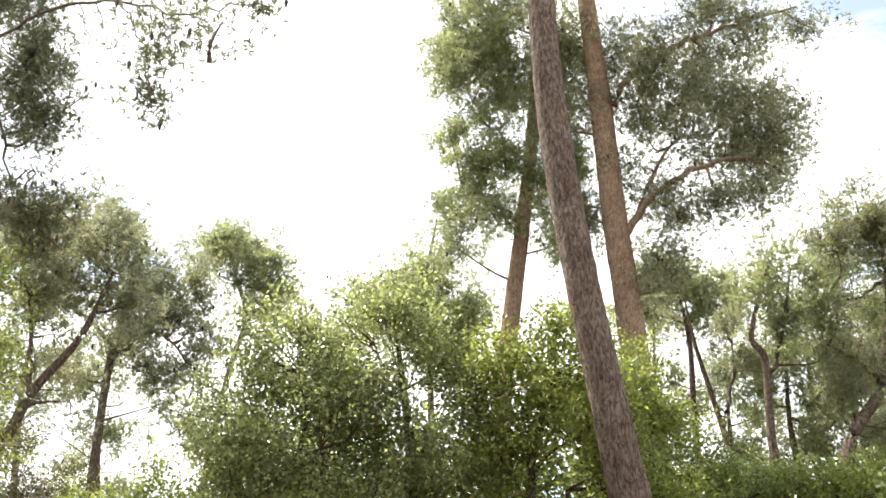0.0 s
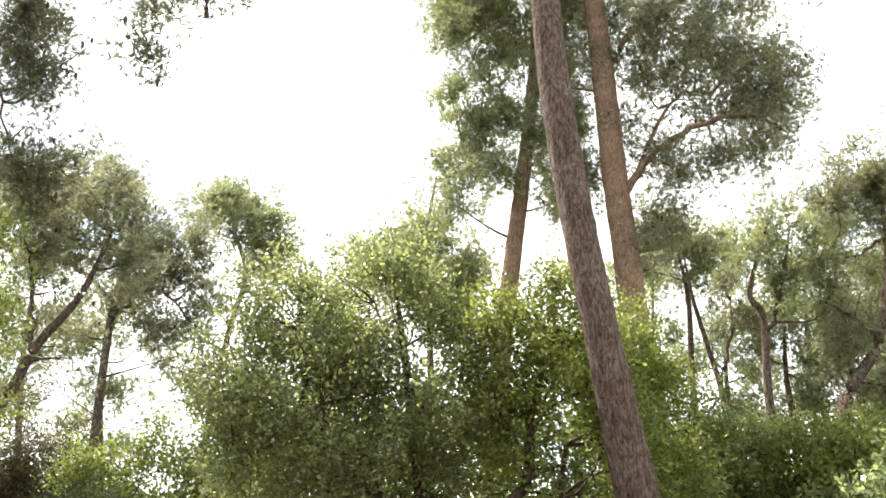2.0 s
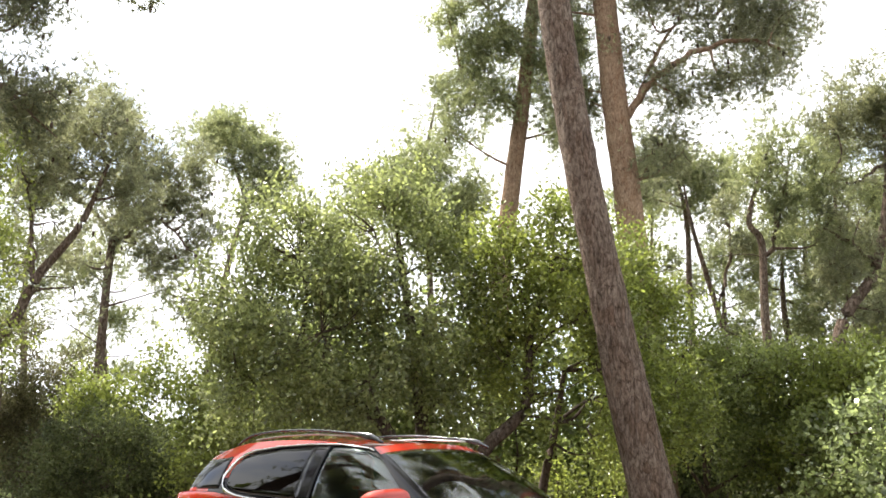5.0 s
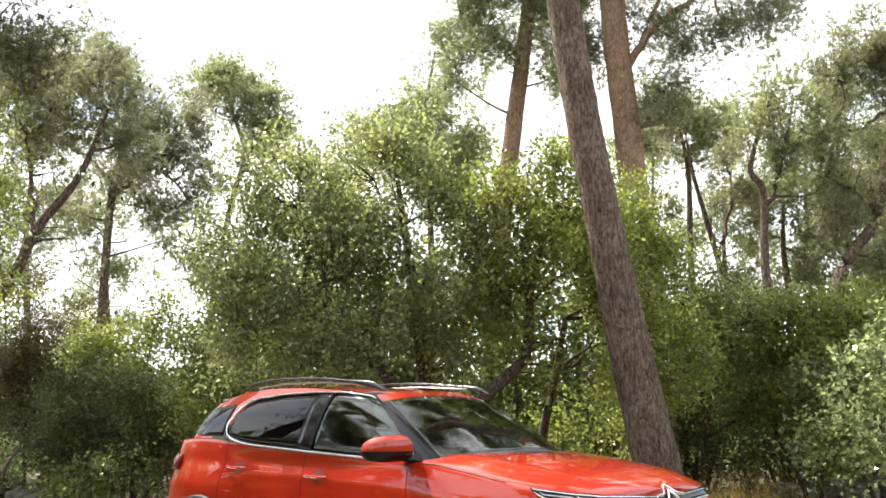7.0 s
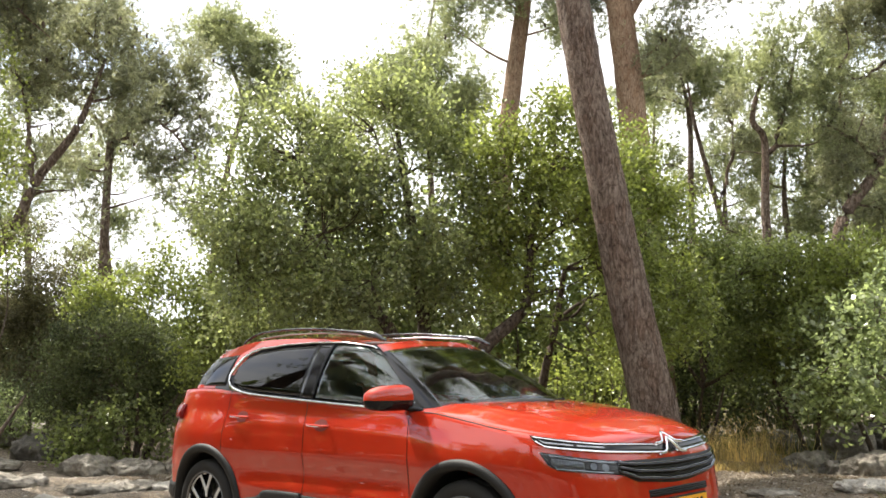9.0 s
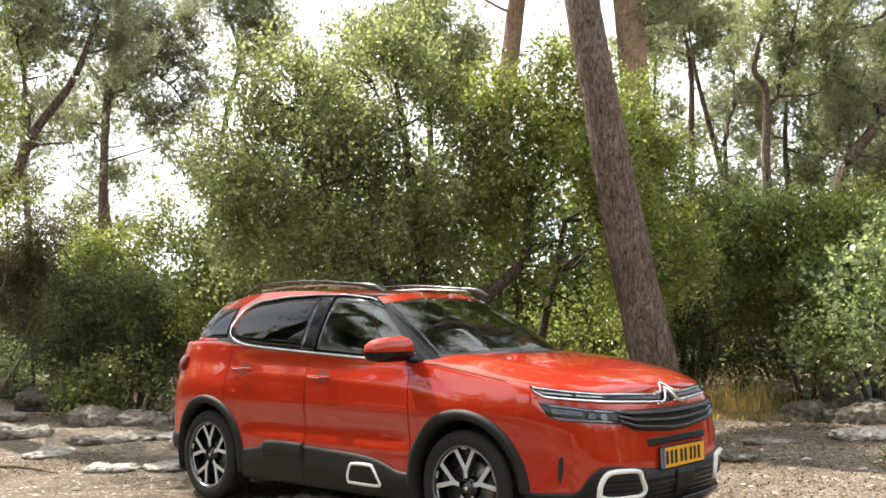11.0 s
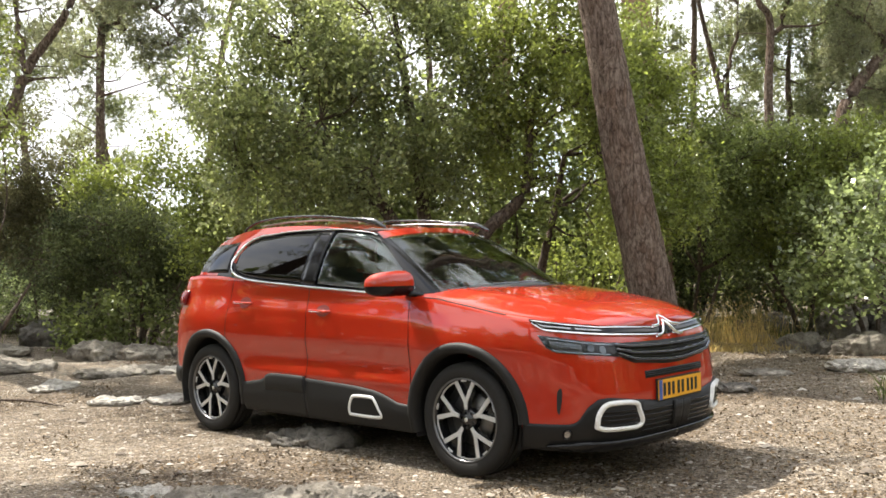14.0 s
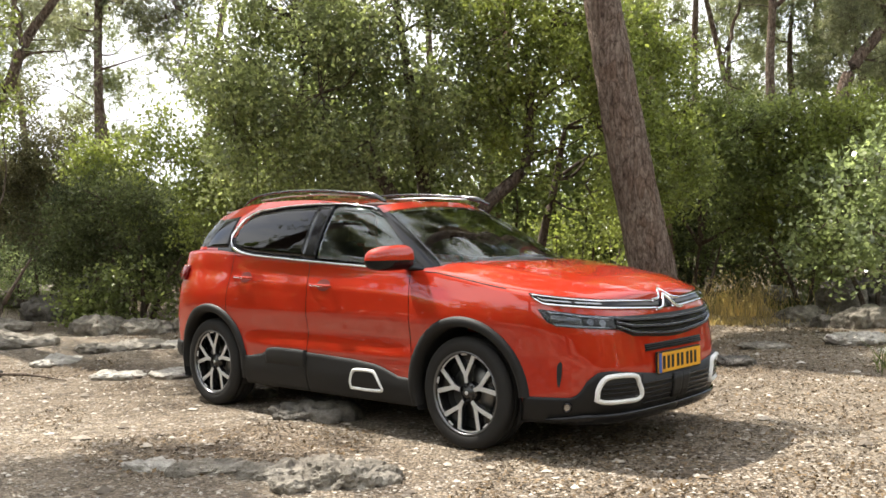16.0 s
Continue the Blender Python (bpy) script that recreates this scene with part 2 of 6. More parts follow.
def join(pieces):
    vs, fs, k = [], [], 0
    for v, f in pieces:
        vs.append(v)
        fs.append(f + k)
        k += len(v)
    return np.vstack(vs), np.vstack(fs)


def leaves(at, length, width, up=0.25, out=None):
    """Rhombic, slightly folded leaves at the points, each turned its own way."""
    n = len(at)
    d = rng.normal(size=(n, 3))
    face = rng.normal(size=(n, 3))
    if out is not None:
        d = d * 0.8 + out
        face = face * 0.6 + out
        face[:, 2] += 0.6
    d[:, 2] += up
    d = unit(d)
    s = unit(np.cross(d, face))
    nn = np.cross(d, s)
    L = length * rng.uniform(0.65, 1.3, (n, 1))
    Wd = width * rng.uniform(0.7, 1.25, (n, 1))
    v = np.stack([at, at + d * L * 0.5 + s * Wd * 0.5 + nn * Wd * 0.15, at + d * L, at + d * L * 0.5 - s * Wd * 0.5 + nn * Wd * 0.15], 1)
    return v.reshape(-1, 3), np.arange(4 * n).reshape(n, 4)


def needles(at, per, length, width, out=None):
    """Tufts of needles: thin blades that spread from each point."""
    n = len(at)
    axis = rng.normal(size=(n, 3)) * 0.7
    axis[:, 2] += 0.55
    if out is not None:
        axis += out
    axis = unit(axis)
    d = unit(axis[:, None, :] * 0.9 + rng.normal(size=(n, per, 3)) * 0.62).reshape(-1, 3)
    base = np.repeat(at, per, axis=0) + d * length * 0.1
    m = len(base)
    s = unit(np.cross(d, rng.normal(size=(m, 3)))) * width * rng.uniform(0.7, 1.3, (m, 1))
    L = length * rng.uniform(0.7, 1.25, (m, 1))
    v = np.stack([base - s * 0.5, base + s * 0.5, base + d * L], 1)
    return v.reshape(-1, 3), np.arange(3 * m).reshape(m, 3)


def sprays(c, ways, count, long, cross, droop=0.0):
    """Points of leafy sprays: each centre becomes a drooping, tapered twig-full along its own direction."""
    n = len(c)
    d = unit(ways * 0.8 + rng.normal(size=(n, 3)) * 0.65 + np.array([0, 0, 0.15]))
    t = rng.uniform(-1, 1, (n, count, 1))
    at = c[:, None] + d[:, None] * t * long * rng.uniform(0.6, 1.3, (n, 1, 1)) + rng.normal(size=(n, count, 3)) * cross * (1.2 - 0.55 * np.abs(t))
    at[..., 2] -= droop * (t[..., 0] + 1) ** 2 * 0.25
    return at.reshape(-1, 3), np.repeat(d, count, axis=0)


def lumps(blobs, spacing, ragged=0.35, hollow=0.45, fray=0.12):
    """Centres of small clumps that fill ellipsoids (x, y, z, rx, ry, rz), denser towards the outside, with gaps."""
    out, ways = [], []
    for x, y, z, rx, ry, rz in blobs:
        vol = 4.19 * rx * ry * rz
        n = max(8, int(vol / spacing ** 3))
        d = unit(rng.normal(size=(n, 3)))
        r = (hollow + (1 - hollow) * rng.random((n, 1))) ** 0.7
        c = d * r * np.array([rx, ry, rz]) * (1 + rng.normal(size=(n, 1)) * fray) + np.array([x, y, z])
        keep = np.array([noise.noise(Vector(p) * 0.95) > -ragged and noise.noise(Vector(p) * 2.7) > -0.30 for p in c])
        out.append(c[keep])
        ways.append(d[keep])
    return np.vstack(out), np.vstack(ways)


def branch_to(start, end, bend=0.15):
    start, end = np.asarray(start, float), np.asarray(end, float)
    L = np.linalg.norm(end - start)
    mid = start * 0.55 + end * 0.45 + rng.normal(size=3) * bend * L * 0.5 + np.array([0, 0, -0.06 * L])
    return smooth_line([start, mid, end], 4)


def nearest(line, p):
    return line[np.argmin(np.linalg.norm(line - p, axis=1))]


def ground_z(x, y):
    """Height of the forest floor: level where the car stands, rising gently into the wood."""
    back = max(0.0, y - 13.5)
    z = 0.045 * back * min(1.0, back / 4.0)
    if abs(x) > 2.5:
        z += 0.03 * min(abs(x) - 2.5, 6.0) * min(1.0, max(0.0, (y - 8.5) / 4.0))
    away = max(0.0, min(1.0, (math.hypot(x - 0.2, y - 6.8) - 2.6) / 2.0))
    z += away * (0.09 * noise.noise(Vector((x * 0.45, y * 0.45, 3.1))) + 0.035 * noise.noise(Vector((x * 1.7, y * 1.7, 9.2))))
    return z + 0.012 * noise.noise(Vector((x * 4.1, y * 4.1, 1.2)))


# ---------------------------------------------------------------- ground
def make_ground():
    xs = np.concatenate([np.linspace(-400, -40, 8), np.linspace(-36, -11, 14), np.linspace(-10, 10, 161), np.linspace(11, 36, 14), np.linspace(40, 400, 8)])
    ys = np.concatenate([np.linspace(-300, -20, 8), np.linspace(-16, 2.5, 12), np.linspace(3, 20, 137), np.linspace(21, 50, 20), np.linspace(60, 500, 10)])
    v = np.array([(x, y, ground_z(x, min(y, 40.0))) for y in ys for x in xs])
    nx = len(xs)
    i, j = np.meshgrid(np.arange(len(ys) - 1), np.arange(nx - 1), indexing="ij")
    f = np.stack([i * nx + j, i * nx + j + 1, (i + 1) * nx + j + 1, (i + 1) * nx + j], -1).reshape(-1, 4)
    ob = new("ground", quick_mesh("ground", v, f, M_GROUND, smooth=True))
    tagged(ob, "pale stony forest clearing of gravel and dry soil", "ground", kind="structure")


make_ground()

# ---------------------------------------------------------------- trees
def broadleaf(name, base, stems, blobs, mat, label, count=45, spacing=0.26, leaf=(0.052, 0.032), bark=M_DARK_BARK, ragged=0.2, spread=0.17, category="tree"):
    """A leafy tree: stems (each a list of points and radii), limbs to every lobe of the crown, twigs and single leaves."""
    x0, y0 = base
    z0 = ground_z(x0, y0) - 0.05
    t = thing(name, x0, y0, z0, label, category, "shrubs round the clearing" if category == "shrub" else "oaks behind the car")
    o = np.array([x0, y0, z0])
    lines = []
    for pts, radii in stems:
        line = smooth_line(np.array(pts) - o, 6)
        v, f = tube(line, radii, 9, 0.05)
        part("trunk", quick_mesh("trunk", v, f, bark, True), t)
        lines.append(line)
    allp = np.vstack(lines)
    limbs = []
    for b in blobs:
        c = np.array(b[:3]) - o
        s = nearest(allp, c - np.array([0, 0, 0.5]))
        line = branch_to(s, c)
        limbs.append(line)
        big = min(1.0, (b[3] + b[4]) / 1.5) ** 1.5
        v, f = tube(line, (0.038 * big, 0.022 * big, 0.008 * big), 6, 0.05)
        part("limb", quick_mesh("limb", v, f, bark, True), t)
    allp = np.vstack(limbs + lines)
    c, ways = lumps([(*b[:3], *(1.08 * r for r in b[3:])) for b in blobs], spacing, ragged)
    c -= o
    tw = [tube(branch_to(nearest(allp, p), p, 0.2), (0.012, 0.004), 3) for p in c[:: 3]]
    v, f = join(tw)
    part("fine_branching", quick_mesh("fine_branching", v, f, M_TWIG, True), t)["kind"] = "stuff"
    count, leaf = int(count * 1.25), (leaf[0] * 1.28, leaf[1] * 1.34)
    at, along = sprays(c, ways, count, spread * 1.7, spread * 0.70, 0.10)
    v, f = leaves(at, leaf[0], leaf[1], 0.10, along * 0.5)
    part("crown", quick_mesh("crown", v, f, mat), t)["kind"] = "stuff"
    return t


def pine(name, trunk, radii, limbs, blobs, label, mat=M_NEEDLE, bark=M_PINE_BARK, tufts=36, per=9, needle=(0.115, 0.014), spacing=0.40, ragged=0.12, spread=0.20, cones=0, sides=12, bare=0):
    """A pine: leaning trunk, named limbs, foliage in flattened clumps of needle tufts, and cones."""
    x0, y0 = trunk[0][:2]
    z0 = ground_z(x0, y0) - 0.06
    t = thing(name, x0, y0, z0, label, "tree", "pines round the clearing")
    o = np.array([x0, y0, z0])
    pts = np.array(trunk) - o
    pts[0, 2] = 0.0
    line = smooth_line(pts, 10)
    rr = np.interp(np.linspace(0, 1, len(line)), np.linspace(0, 1, len(radii)), radii)
    rr[:4] *= np.array([1.35, 1.18, 1.08, 1.03])
    v, f = tube(line, rr, sides * 2, 0.02)
    part("trunk", quick_mesh("trunk", v, f, bark, True), t)
    skeleton = [line]
    for pts_l, r0 in limbs:
        ll = smooth_line(np.array(pts_l) - o, 6)
        ll[1:] += rng.normal(size=(len(ll) - 1, 3)) * 0.03
        v, f = tube(ll, (r0, r0 * 0.7, r0 * 0.3), 7, 0.04)
        part("limb", quick_mesh("limb", v, f, bark, True), t)
        skeleton.append(ll)
    allp = np.vstack(skeleton)
    more = []
    for b in blobs:
        cc = np.array(b[:3]) - o
        s = nearest(allp, cc - np.array([0, 0, 0.4]))
        if np.linalg.norm(s - cc) > 0.5:
            ll = branch_to(s, cc, 0.2)
            more.append(ll)
            v, f = tube(ll, (0.032, 0.020, 0.009), 6, 0.05)
            part("limb", quick_mesh("limb", v, f, bark, True), t)
    allp = np.vstack(skeleton + more)
    for _ in range(bare):
        s = line[rng.integers(len(line) // 4, len(line) * 3 // 4)]
        e = s + np.array([rng.normal() * 0.8, rng.normal() * 0.8, rng.uniform(-0.5, 0.2)])
        v, f = tube(branch_to(s, e, 0.3), (0.014, 0.004), 4)
        part("dead_branch", quick_mesh("dead_branch", v, f, M_TWIG, True), t)
    c, ways = lumps([(*b[:3], 1.15 * b[3], 1.15 * b[4], 1.45 * b[5]) for b in blobs], spacing * 0.80, ragged + 0.08, 0.15, 0.30)
    c -= o
    v, f = join([tube(branch_to(nearest(allp, p), p, 0.25), (0.012, 0.004), 3) for p in c[::3]])
    part("fine_branching", quick_mesh("fine_branching", v, f, M_TWIG, True), t)["kind"] = "stuff"
    at, along = sprays(c, ways, int(tufts * 0.52), spread * 1.55, spread * 0.60, 0.16)
    v, f = needles(at, max(5, int(per * 0.78)), needle[0], needle[1] * 1.22, along * 0.7)
    part("crown", quick_mesh("crown", v, f, mat), t)["kind"] = "stuff"
    if cones:
        pick = c[rng.integers(0, len(c), cones)] + rng.normal(size=(cones, 3)) * 0.12
        pieces = []
        for p in pick:
            ax = np.array([p + np.array([0, 0, dz]) for dz in (0.05, 0.02, -0.02, -0.06)])
            pieces.append(tube(ax, (0.012, 0.028, 0.024, 0.004), 5, 0.08))
        v, f = join(pieces)
        part("cone_crop", quick_mesh("cone_crop", v, f, M_CONE, True), t, "small dark brown pine cones")["kind"] = "stuff"
    return t


# leaning pine behind the car's nose
pine("pine_tree", [(2.46, 10.30, 0.00), (2.35, 10.30, 0.90), (2.11, 10.30, 2.19), (1.89, 10.30, 3.61), (1.63, 10.30, 5.33), (1.42, 10.30, 7.28), (1.35, 10.30, 9.03), (1.34, 10.30, 11.33), (1.43, 10.39, 13.57)],
     (0.27, 0.255, 0.235, 0.21, 0.197, 0.197, 0.18, 0.12, 0.05),
     [([(1.34, 10.30, 10.17), (2.33, 10.04, 11.07), (3.23, 9.86, 11.42)], 0.06), ([(1.34, 10.30, 10.71), (0.36, 10.57, 11.69), (-0.72, 10.75, 12.14)], 0.06)],
     [(3.6, 11, 13.0, 1.1, 1.0, 0.6), (-0.6, 12, 13.7, 1.1, 1.0, 0.6), (1.6, 11.6, 15.0, 1.6, 1.5, 0.8), (2.4, 12.4, 14.0, 1.2, 1.2, 0.6)],
     "tall leaning pine with flaky grey-brown bark beside the car", bark=M_PINE_BARK, cones=40, sides=16)
# upright pine behind it, with the wide crown
pine("pine_tree", [(3.78, 16, 0), (3.6, 16, 3.6), (3.43, 16, 6.57), (3.31, 16, 8.15), (3.2, 16, 10.6), (3.05, 16, 13.3), (2.95, 16, 16.0)],
     (0.30, 0.27, 0.245, 0.235, 0.22, 0.18, 0.06),
     [([(3.2, 16, 10.4), (3.6, 15.9, 11.1), (4.6, 15.8, 11.93), (5.46, 15.7, 12.27), (7.3, 15.6, 12.9)], 0.085),
      ([(3.4, 16, 7.9), (4.0, 15.9, 8.7), (4.58, 15.8, 9.1), (5.6, 15.7, 9.45), (6.4, 15.6, 9.2)], 0.085),
      ([(3.4, 16, 7.6), (4.1, 16.1, 9.2), (4.7, 16.2, 10.1), (5.4, 16.2, 10.2)], 0.05)],
     [(5.7, 15.8, 10.6, 0.7, 0.8, 0.5), (6.35, 15.9, 10.8, 0.6, 0.7, 0.45), (6.5, 15.9, 9.9, 0.55, 0.8, 0.5), (6.1, 15.8, 9.0, 0.6, 0.8, 0.4), (4.7, 16, 10.4, 0.7, 0.8, 0.5),
      (4.3, 15.8, 11.6, 0.8, 0.8, 0.55), (4.5, 16, 8.4, 0.5, 0.6, 0.35), (4.25, 16, 7.6, 0.6, 0.6, 0.25), (5.4, 15.8, 8.6, 0.5, 0.6, 0.3), (5.4, 15.7, 12.9, 1.0, 0.8, 0.4), (6.6, 15.6, 12.5, 0.7, 0.6, 0.3),
      (7.4, 15.5, 12.3, 0.6, 0.5, 0.22), (2.5, 16.3, 12.4, 0.8, 0.8, 0.7), (2.4, 16.4, 10.4, 0.6, 0.6, 0.7), (3.9, 16.3, 9.6, 0.5, 0.6, 0.5), (2.9, 16.5, 8.6, 0.5, 0.5, 0.5), (3.6, 16.4, 12.2, 0.7, 0.7, 0.6), (4.1, 16.5, 10.7, 0.6, 0.6, 0.5), (5.2, 16.2, 11.4, 0.7, 0.7, 0.45), (3.0, 16, 16.0, 1.8, 1.6, 0.8),
      (5.08, 16, 9.74, 0.55, 0.6, 0.4), (5.81, 16, 9.87, 0.5, 0.6, 0.4), (4.28, 16, 8.82, 0.45, 0.6, 0.35), (3.13, 16.3, 9.7, 0.4, 0.6, 0.5), (3.15, 16.3, 10.99, 0.4, 0.6, 0.5), (2.59, 16.4, 8.76, 0.35, 0.6, 0.4), (6.79, 15.9, 10.38, 0.4, 0.6, 0.4), (5.43, 16.1, 11.94, 0.6, 0.6, 0.4), (6.34, 16, 12.01, 0.5, 0.6, 0.35), (3.87, 16, 7.09, 0.4, 0.6, 0.3), (4.52, 16, 7.31, 0.4, 0.6, 0.25)],
     "tall upright pine with warm brown bark and wide airy crown", mat=M_NEEDLE, bark=M_PINE_BARK_WARM, cones=300, sides=14, tufts=44, ragged=0.25, spread=0.25)
# thinner pine further back
pine("pine_tree", [(0.8, 17, 0), (1.1, 17, 4.5), (1.41, 17, 7.0), (1.64, 17, 8.57), (1.92, 17, 10.8), (2.05, 17, 13.4)],
     (0.22, 0.19, 0.17, 0.15, 0.13, 0.05),
     [([(1.6, 17, 8.4), (1.3, 16.9, 8.9), (0.9, 16.9, 8.9), (0.4, 16.8, 9.1)], 0.028), ([(1.8, 17, 10.0), (1.4, 16.9, 10.3), (0.9, 16.9, 11.1), (0.4, 16.8, 11.9)], 0.035)],
     [(0.9, 16.6, 12.5, 0.8, 0.8, 0.6), (0.6, 16.5, 11.0, 0.6, 0.8, 0.55), (1.4, 16.6, 11.5, 0.7, 0.7, 0.6), (0.9, 16.6, 9.8, 0.6, 0.8, 0.5), (0.35, 16.5, 8.5, 0.55, 0.7, 0.4),
      (1.2, 16.9, 8.8, 0.5, 0.6, 0.4), (2.1, 17, 9.4, 0.6, 0.6, 0.6), (2.3, 17.1, 8.2, 0.6, 0.6, 0.5), (1.2, 16.7, 13.6, 1.0, 0.9, 0.5), (0.15, 16.8, 12.6, 0.6, 0.6, 0.7), (2.55, 17.2, 11.3, 0.5, 0.6, 0.9), (2.6, 17.2, 13.0, 0.6, 0.6, 0.7), (2.7, 17.2, 9.8, 0.45, 0.5, 0.6),
      (0.22, 16.6, 11.84, 0.4, 0.5, 0.4), (0.16, 16.6, 10.49, 0.4, 0.5, 0.4), (0.67, 16.6, 9.47, 0.45, 0.5, 0.35), (0.1, 16.6, 8.84, 0.4, 0.5, 0.35), (0.21, 16.6, 8, 0.4, 0.5, 0.3), (1.36, 16.6, 9.98, 0.4, 0.5, 0.4), (1.18, 16.6, 12.54, 0.5, 0.5, 0.5)],
     "slender pine with brown bark and tufted pale crown", mat=M_NEEDLE_PALE, bark=M_PINE_BARK_WARM, cones=90, bare=3, tufts=50, ragged=0.3)
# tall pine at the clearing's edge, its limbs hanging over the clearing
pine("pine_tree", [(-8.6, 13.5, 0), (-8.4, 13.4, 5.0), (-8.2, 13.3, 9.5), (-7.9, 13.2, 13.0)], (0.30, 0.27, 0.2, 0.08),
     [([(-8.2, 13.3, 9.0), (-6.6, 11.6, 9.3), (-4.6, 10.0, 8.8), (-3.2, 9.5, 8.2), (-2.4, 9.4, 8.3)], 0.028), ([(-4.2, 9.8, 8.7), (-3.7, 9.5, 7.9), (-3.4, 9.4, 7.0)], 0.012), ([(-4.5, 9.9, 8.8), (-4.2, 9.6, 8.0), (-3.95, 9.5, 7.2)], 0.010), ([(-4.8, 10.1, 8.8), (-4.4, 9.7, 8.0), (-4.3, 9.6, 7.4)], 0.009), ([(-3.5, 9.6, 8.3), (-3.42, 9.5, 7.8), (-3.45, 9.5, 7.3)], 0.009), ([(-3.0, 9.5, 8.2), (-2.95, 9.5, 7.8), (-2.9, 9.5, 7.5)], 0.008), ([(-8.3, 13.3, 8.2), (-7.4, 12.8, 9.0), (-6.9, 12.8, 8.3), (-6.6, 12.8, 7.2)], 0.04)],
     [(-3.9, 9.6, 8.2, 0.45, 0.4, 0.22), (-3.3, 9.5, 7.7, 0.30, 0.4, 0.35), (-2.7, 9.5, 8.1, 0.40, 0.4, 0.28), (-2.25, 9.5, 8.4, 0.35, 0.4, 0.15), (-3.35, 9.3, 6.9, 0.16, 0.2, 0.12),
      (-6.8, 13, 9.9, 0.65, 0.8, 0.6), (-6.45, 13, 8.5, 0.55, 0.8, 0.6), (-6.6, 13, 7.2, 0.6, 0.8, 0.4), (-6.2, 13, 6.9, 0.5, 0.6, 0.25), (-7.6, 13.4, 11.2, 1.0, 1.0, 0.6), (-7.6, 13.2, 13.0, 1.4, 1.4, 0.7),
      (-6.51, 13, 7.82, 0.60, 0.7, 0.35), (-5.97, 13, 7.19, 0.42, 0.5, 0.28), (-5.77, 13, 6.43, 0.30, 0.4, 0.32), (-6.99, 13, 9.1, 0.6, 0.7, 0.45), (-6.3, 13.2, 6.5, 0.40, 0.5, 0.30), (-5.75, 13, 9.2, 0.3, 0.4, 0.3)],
     "tall pine with drooping cone-laden limbs over the clearing", mat=M_NEEDLE_SHADED, cones=160)
# pines round the left of the clearing
pine("pine_tree", [(-7.5, 20, 0), (-7.44, 20, 3.83), (-7.42, 20, 5.9), (-7.33, 20, 7.06), (-6.9, 20, 9.4)], (0.12, 0.095, 0.088, 0.08, 0.03),
     [([(-7.35, 20, 6.6), (-6.4, 19.8, 7.2), (-5.4, 19.6, 6.3)], 0.05), ([(-7.35, 20, 6.9), (-8.4, 20, 7.8), (-9.0, 20, 8.2)], 0.05)],
     [(-7.5, 19.8, 9.4, 0.8, 0.8, 0.5), (-7.9, 20, 8.6, 0.9, 0.9, 0.5), (-6.6, 20, 8.3, 0.8, 0.8, 0.5), (-5.85, 20, 7.6, 0.5, 0.7, 0.5), (-6.8, 20, 7.2, 0.8, 0.8, 0.4), (-7.6, 20, 7.6, 0.7, 0.8, 0.4),
      (-5.7, 19.7, 6.1, 0.5, 0.6, 0.4), (-5.65, 19.6, 5.1, 0.4, 0.5, 0.3), (-6.4, 19.8, 6.3, 0.5, 0.6, 0.3), (-8.2, 20, 6.4, 0.6, 0.6, 0.35),
      (-5.7, 20, 8.4, 0.55, 0.6, 0.36), (-6.3, 20, 8.8, 0.6, 0.6, 0.36), (-5.45, 20, 6.9, 0.45, 0.5, 0.4), (-5.4, 20, 7.8, 0.45, 0.5, 0.36), (-6.1, 20, 5.6, 0.45, 0.5, 0.3), (-5.41, 19.8, 4.9, 0.35, 0.4, 0.35)],
     "pine with dark slender trunk and grey-green crown", mat=M_NEEDLE, bark=M_PINE_BARK, cones=50, per=8, needle=(0.13, 0.019), bare=6)
pine("pine_tree", [(-8.6, 15, 0), (-7.9, 15, 2.6), (-7.13, 15, 3.82), (-6.74, 15, 4.74), (-6.12, 15, 5.62), (-5.7, 15, 6.8)], (0.12, 0.105, 0.095, 0.08, 0.06, 0.025),
     [([(-6.8, 15, 4.7), (-6.9, 15, 5.6), (-7.1, 15, 6.4)], 0.05)],
     [(-5.9, 15, 7.2, 0.8, 0.7, 0.5), (-6.9, 15, 6.6, 0.7, 0.7, 0.5), (-5.5, 15.2, 6.3, 0.5, 0.6, 0.5), (-7.3, 15, 7.4, 0.6, 0.7, 0.5), (-6.2, 15.2, 4.6, 0.6, 0.6, 0.4), (-7.0, 16, 6.0, 0.7, 0.7, 0.4), (-7.4, 15.6, 5.2, 0.5, 0.6, 0.35), (-6.9, 16.4, 8.2, 0.8, 0.8, 0.5), (-7.8, 16, 7.9, 0.7, 0.7, 0.5), (-6.0, 15.6, 8.0, 0.5, 0.6, 0.4)],
     "leaning grey-barked pine at the edge of the clearing", mat=M_NEEDLE, cones=30, needle=(0.12, 0.017), bare=3)
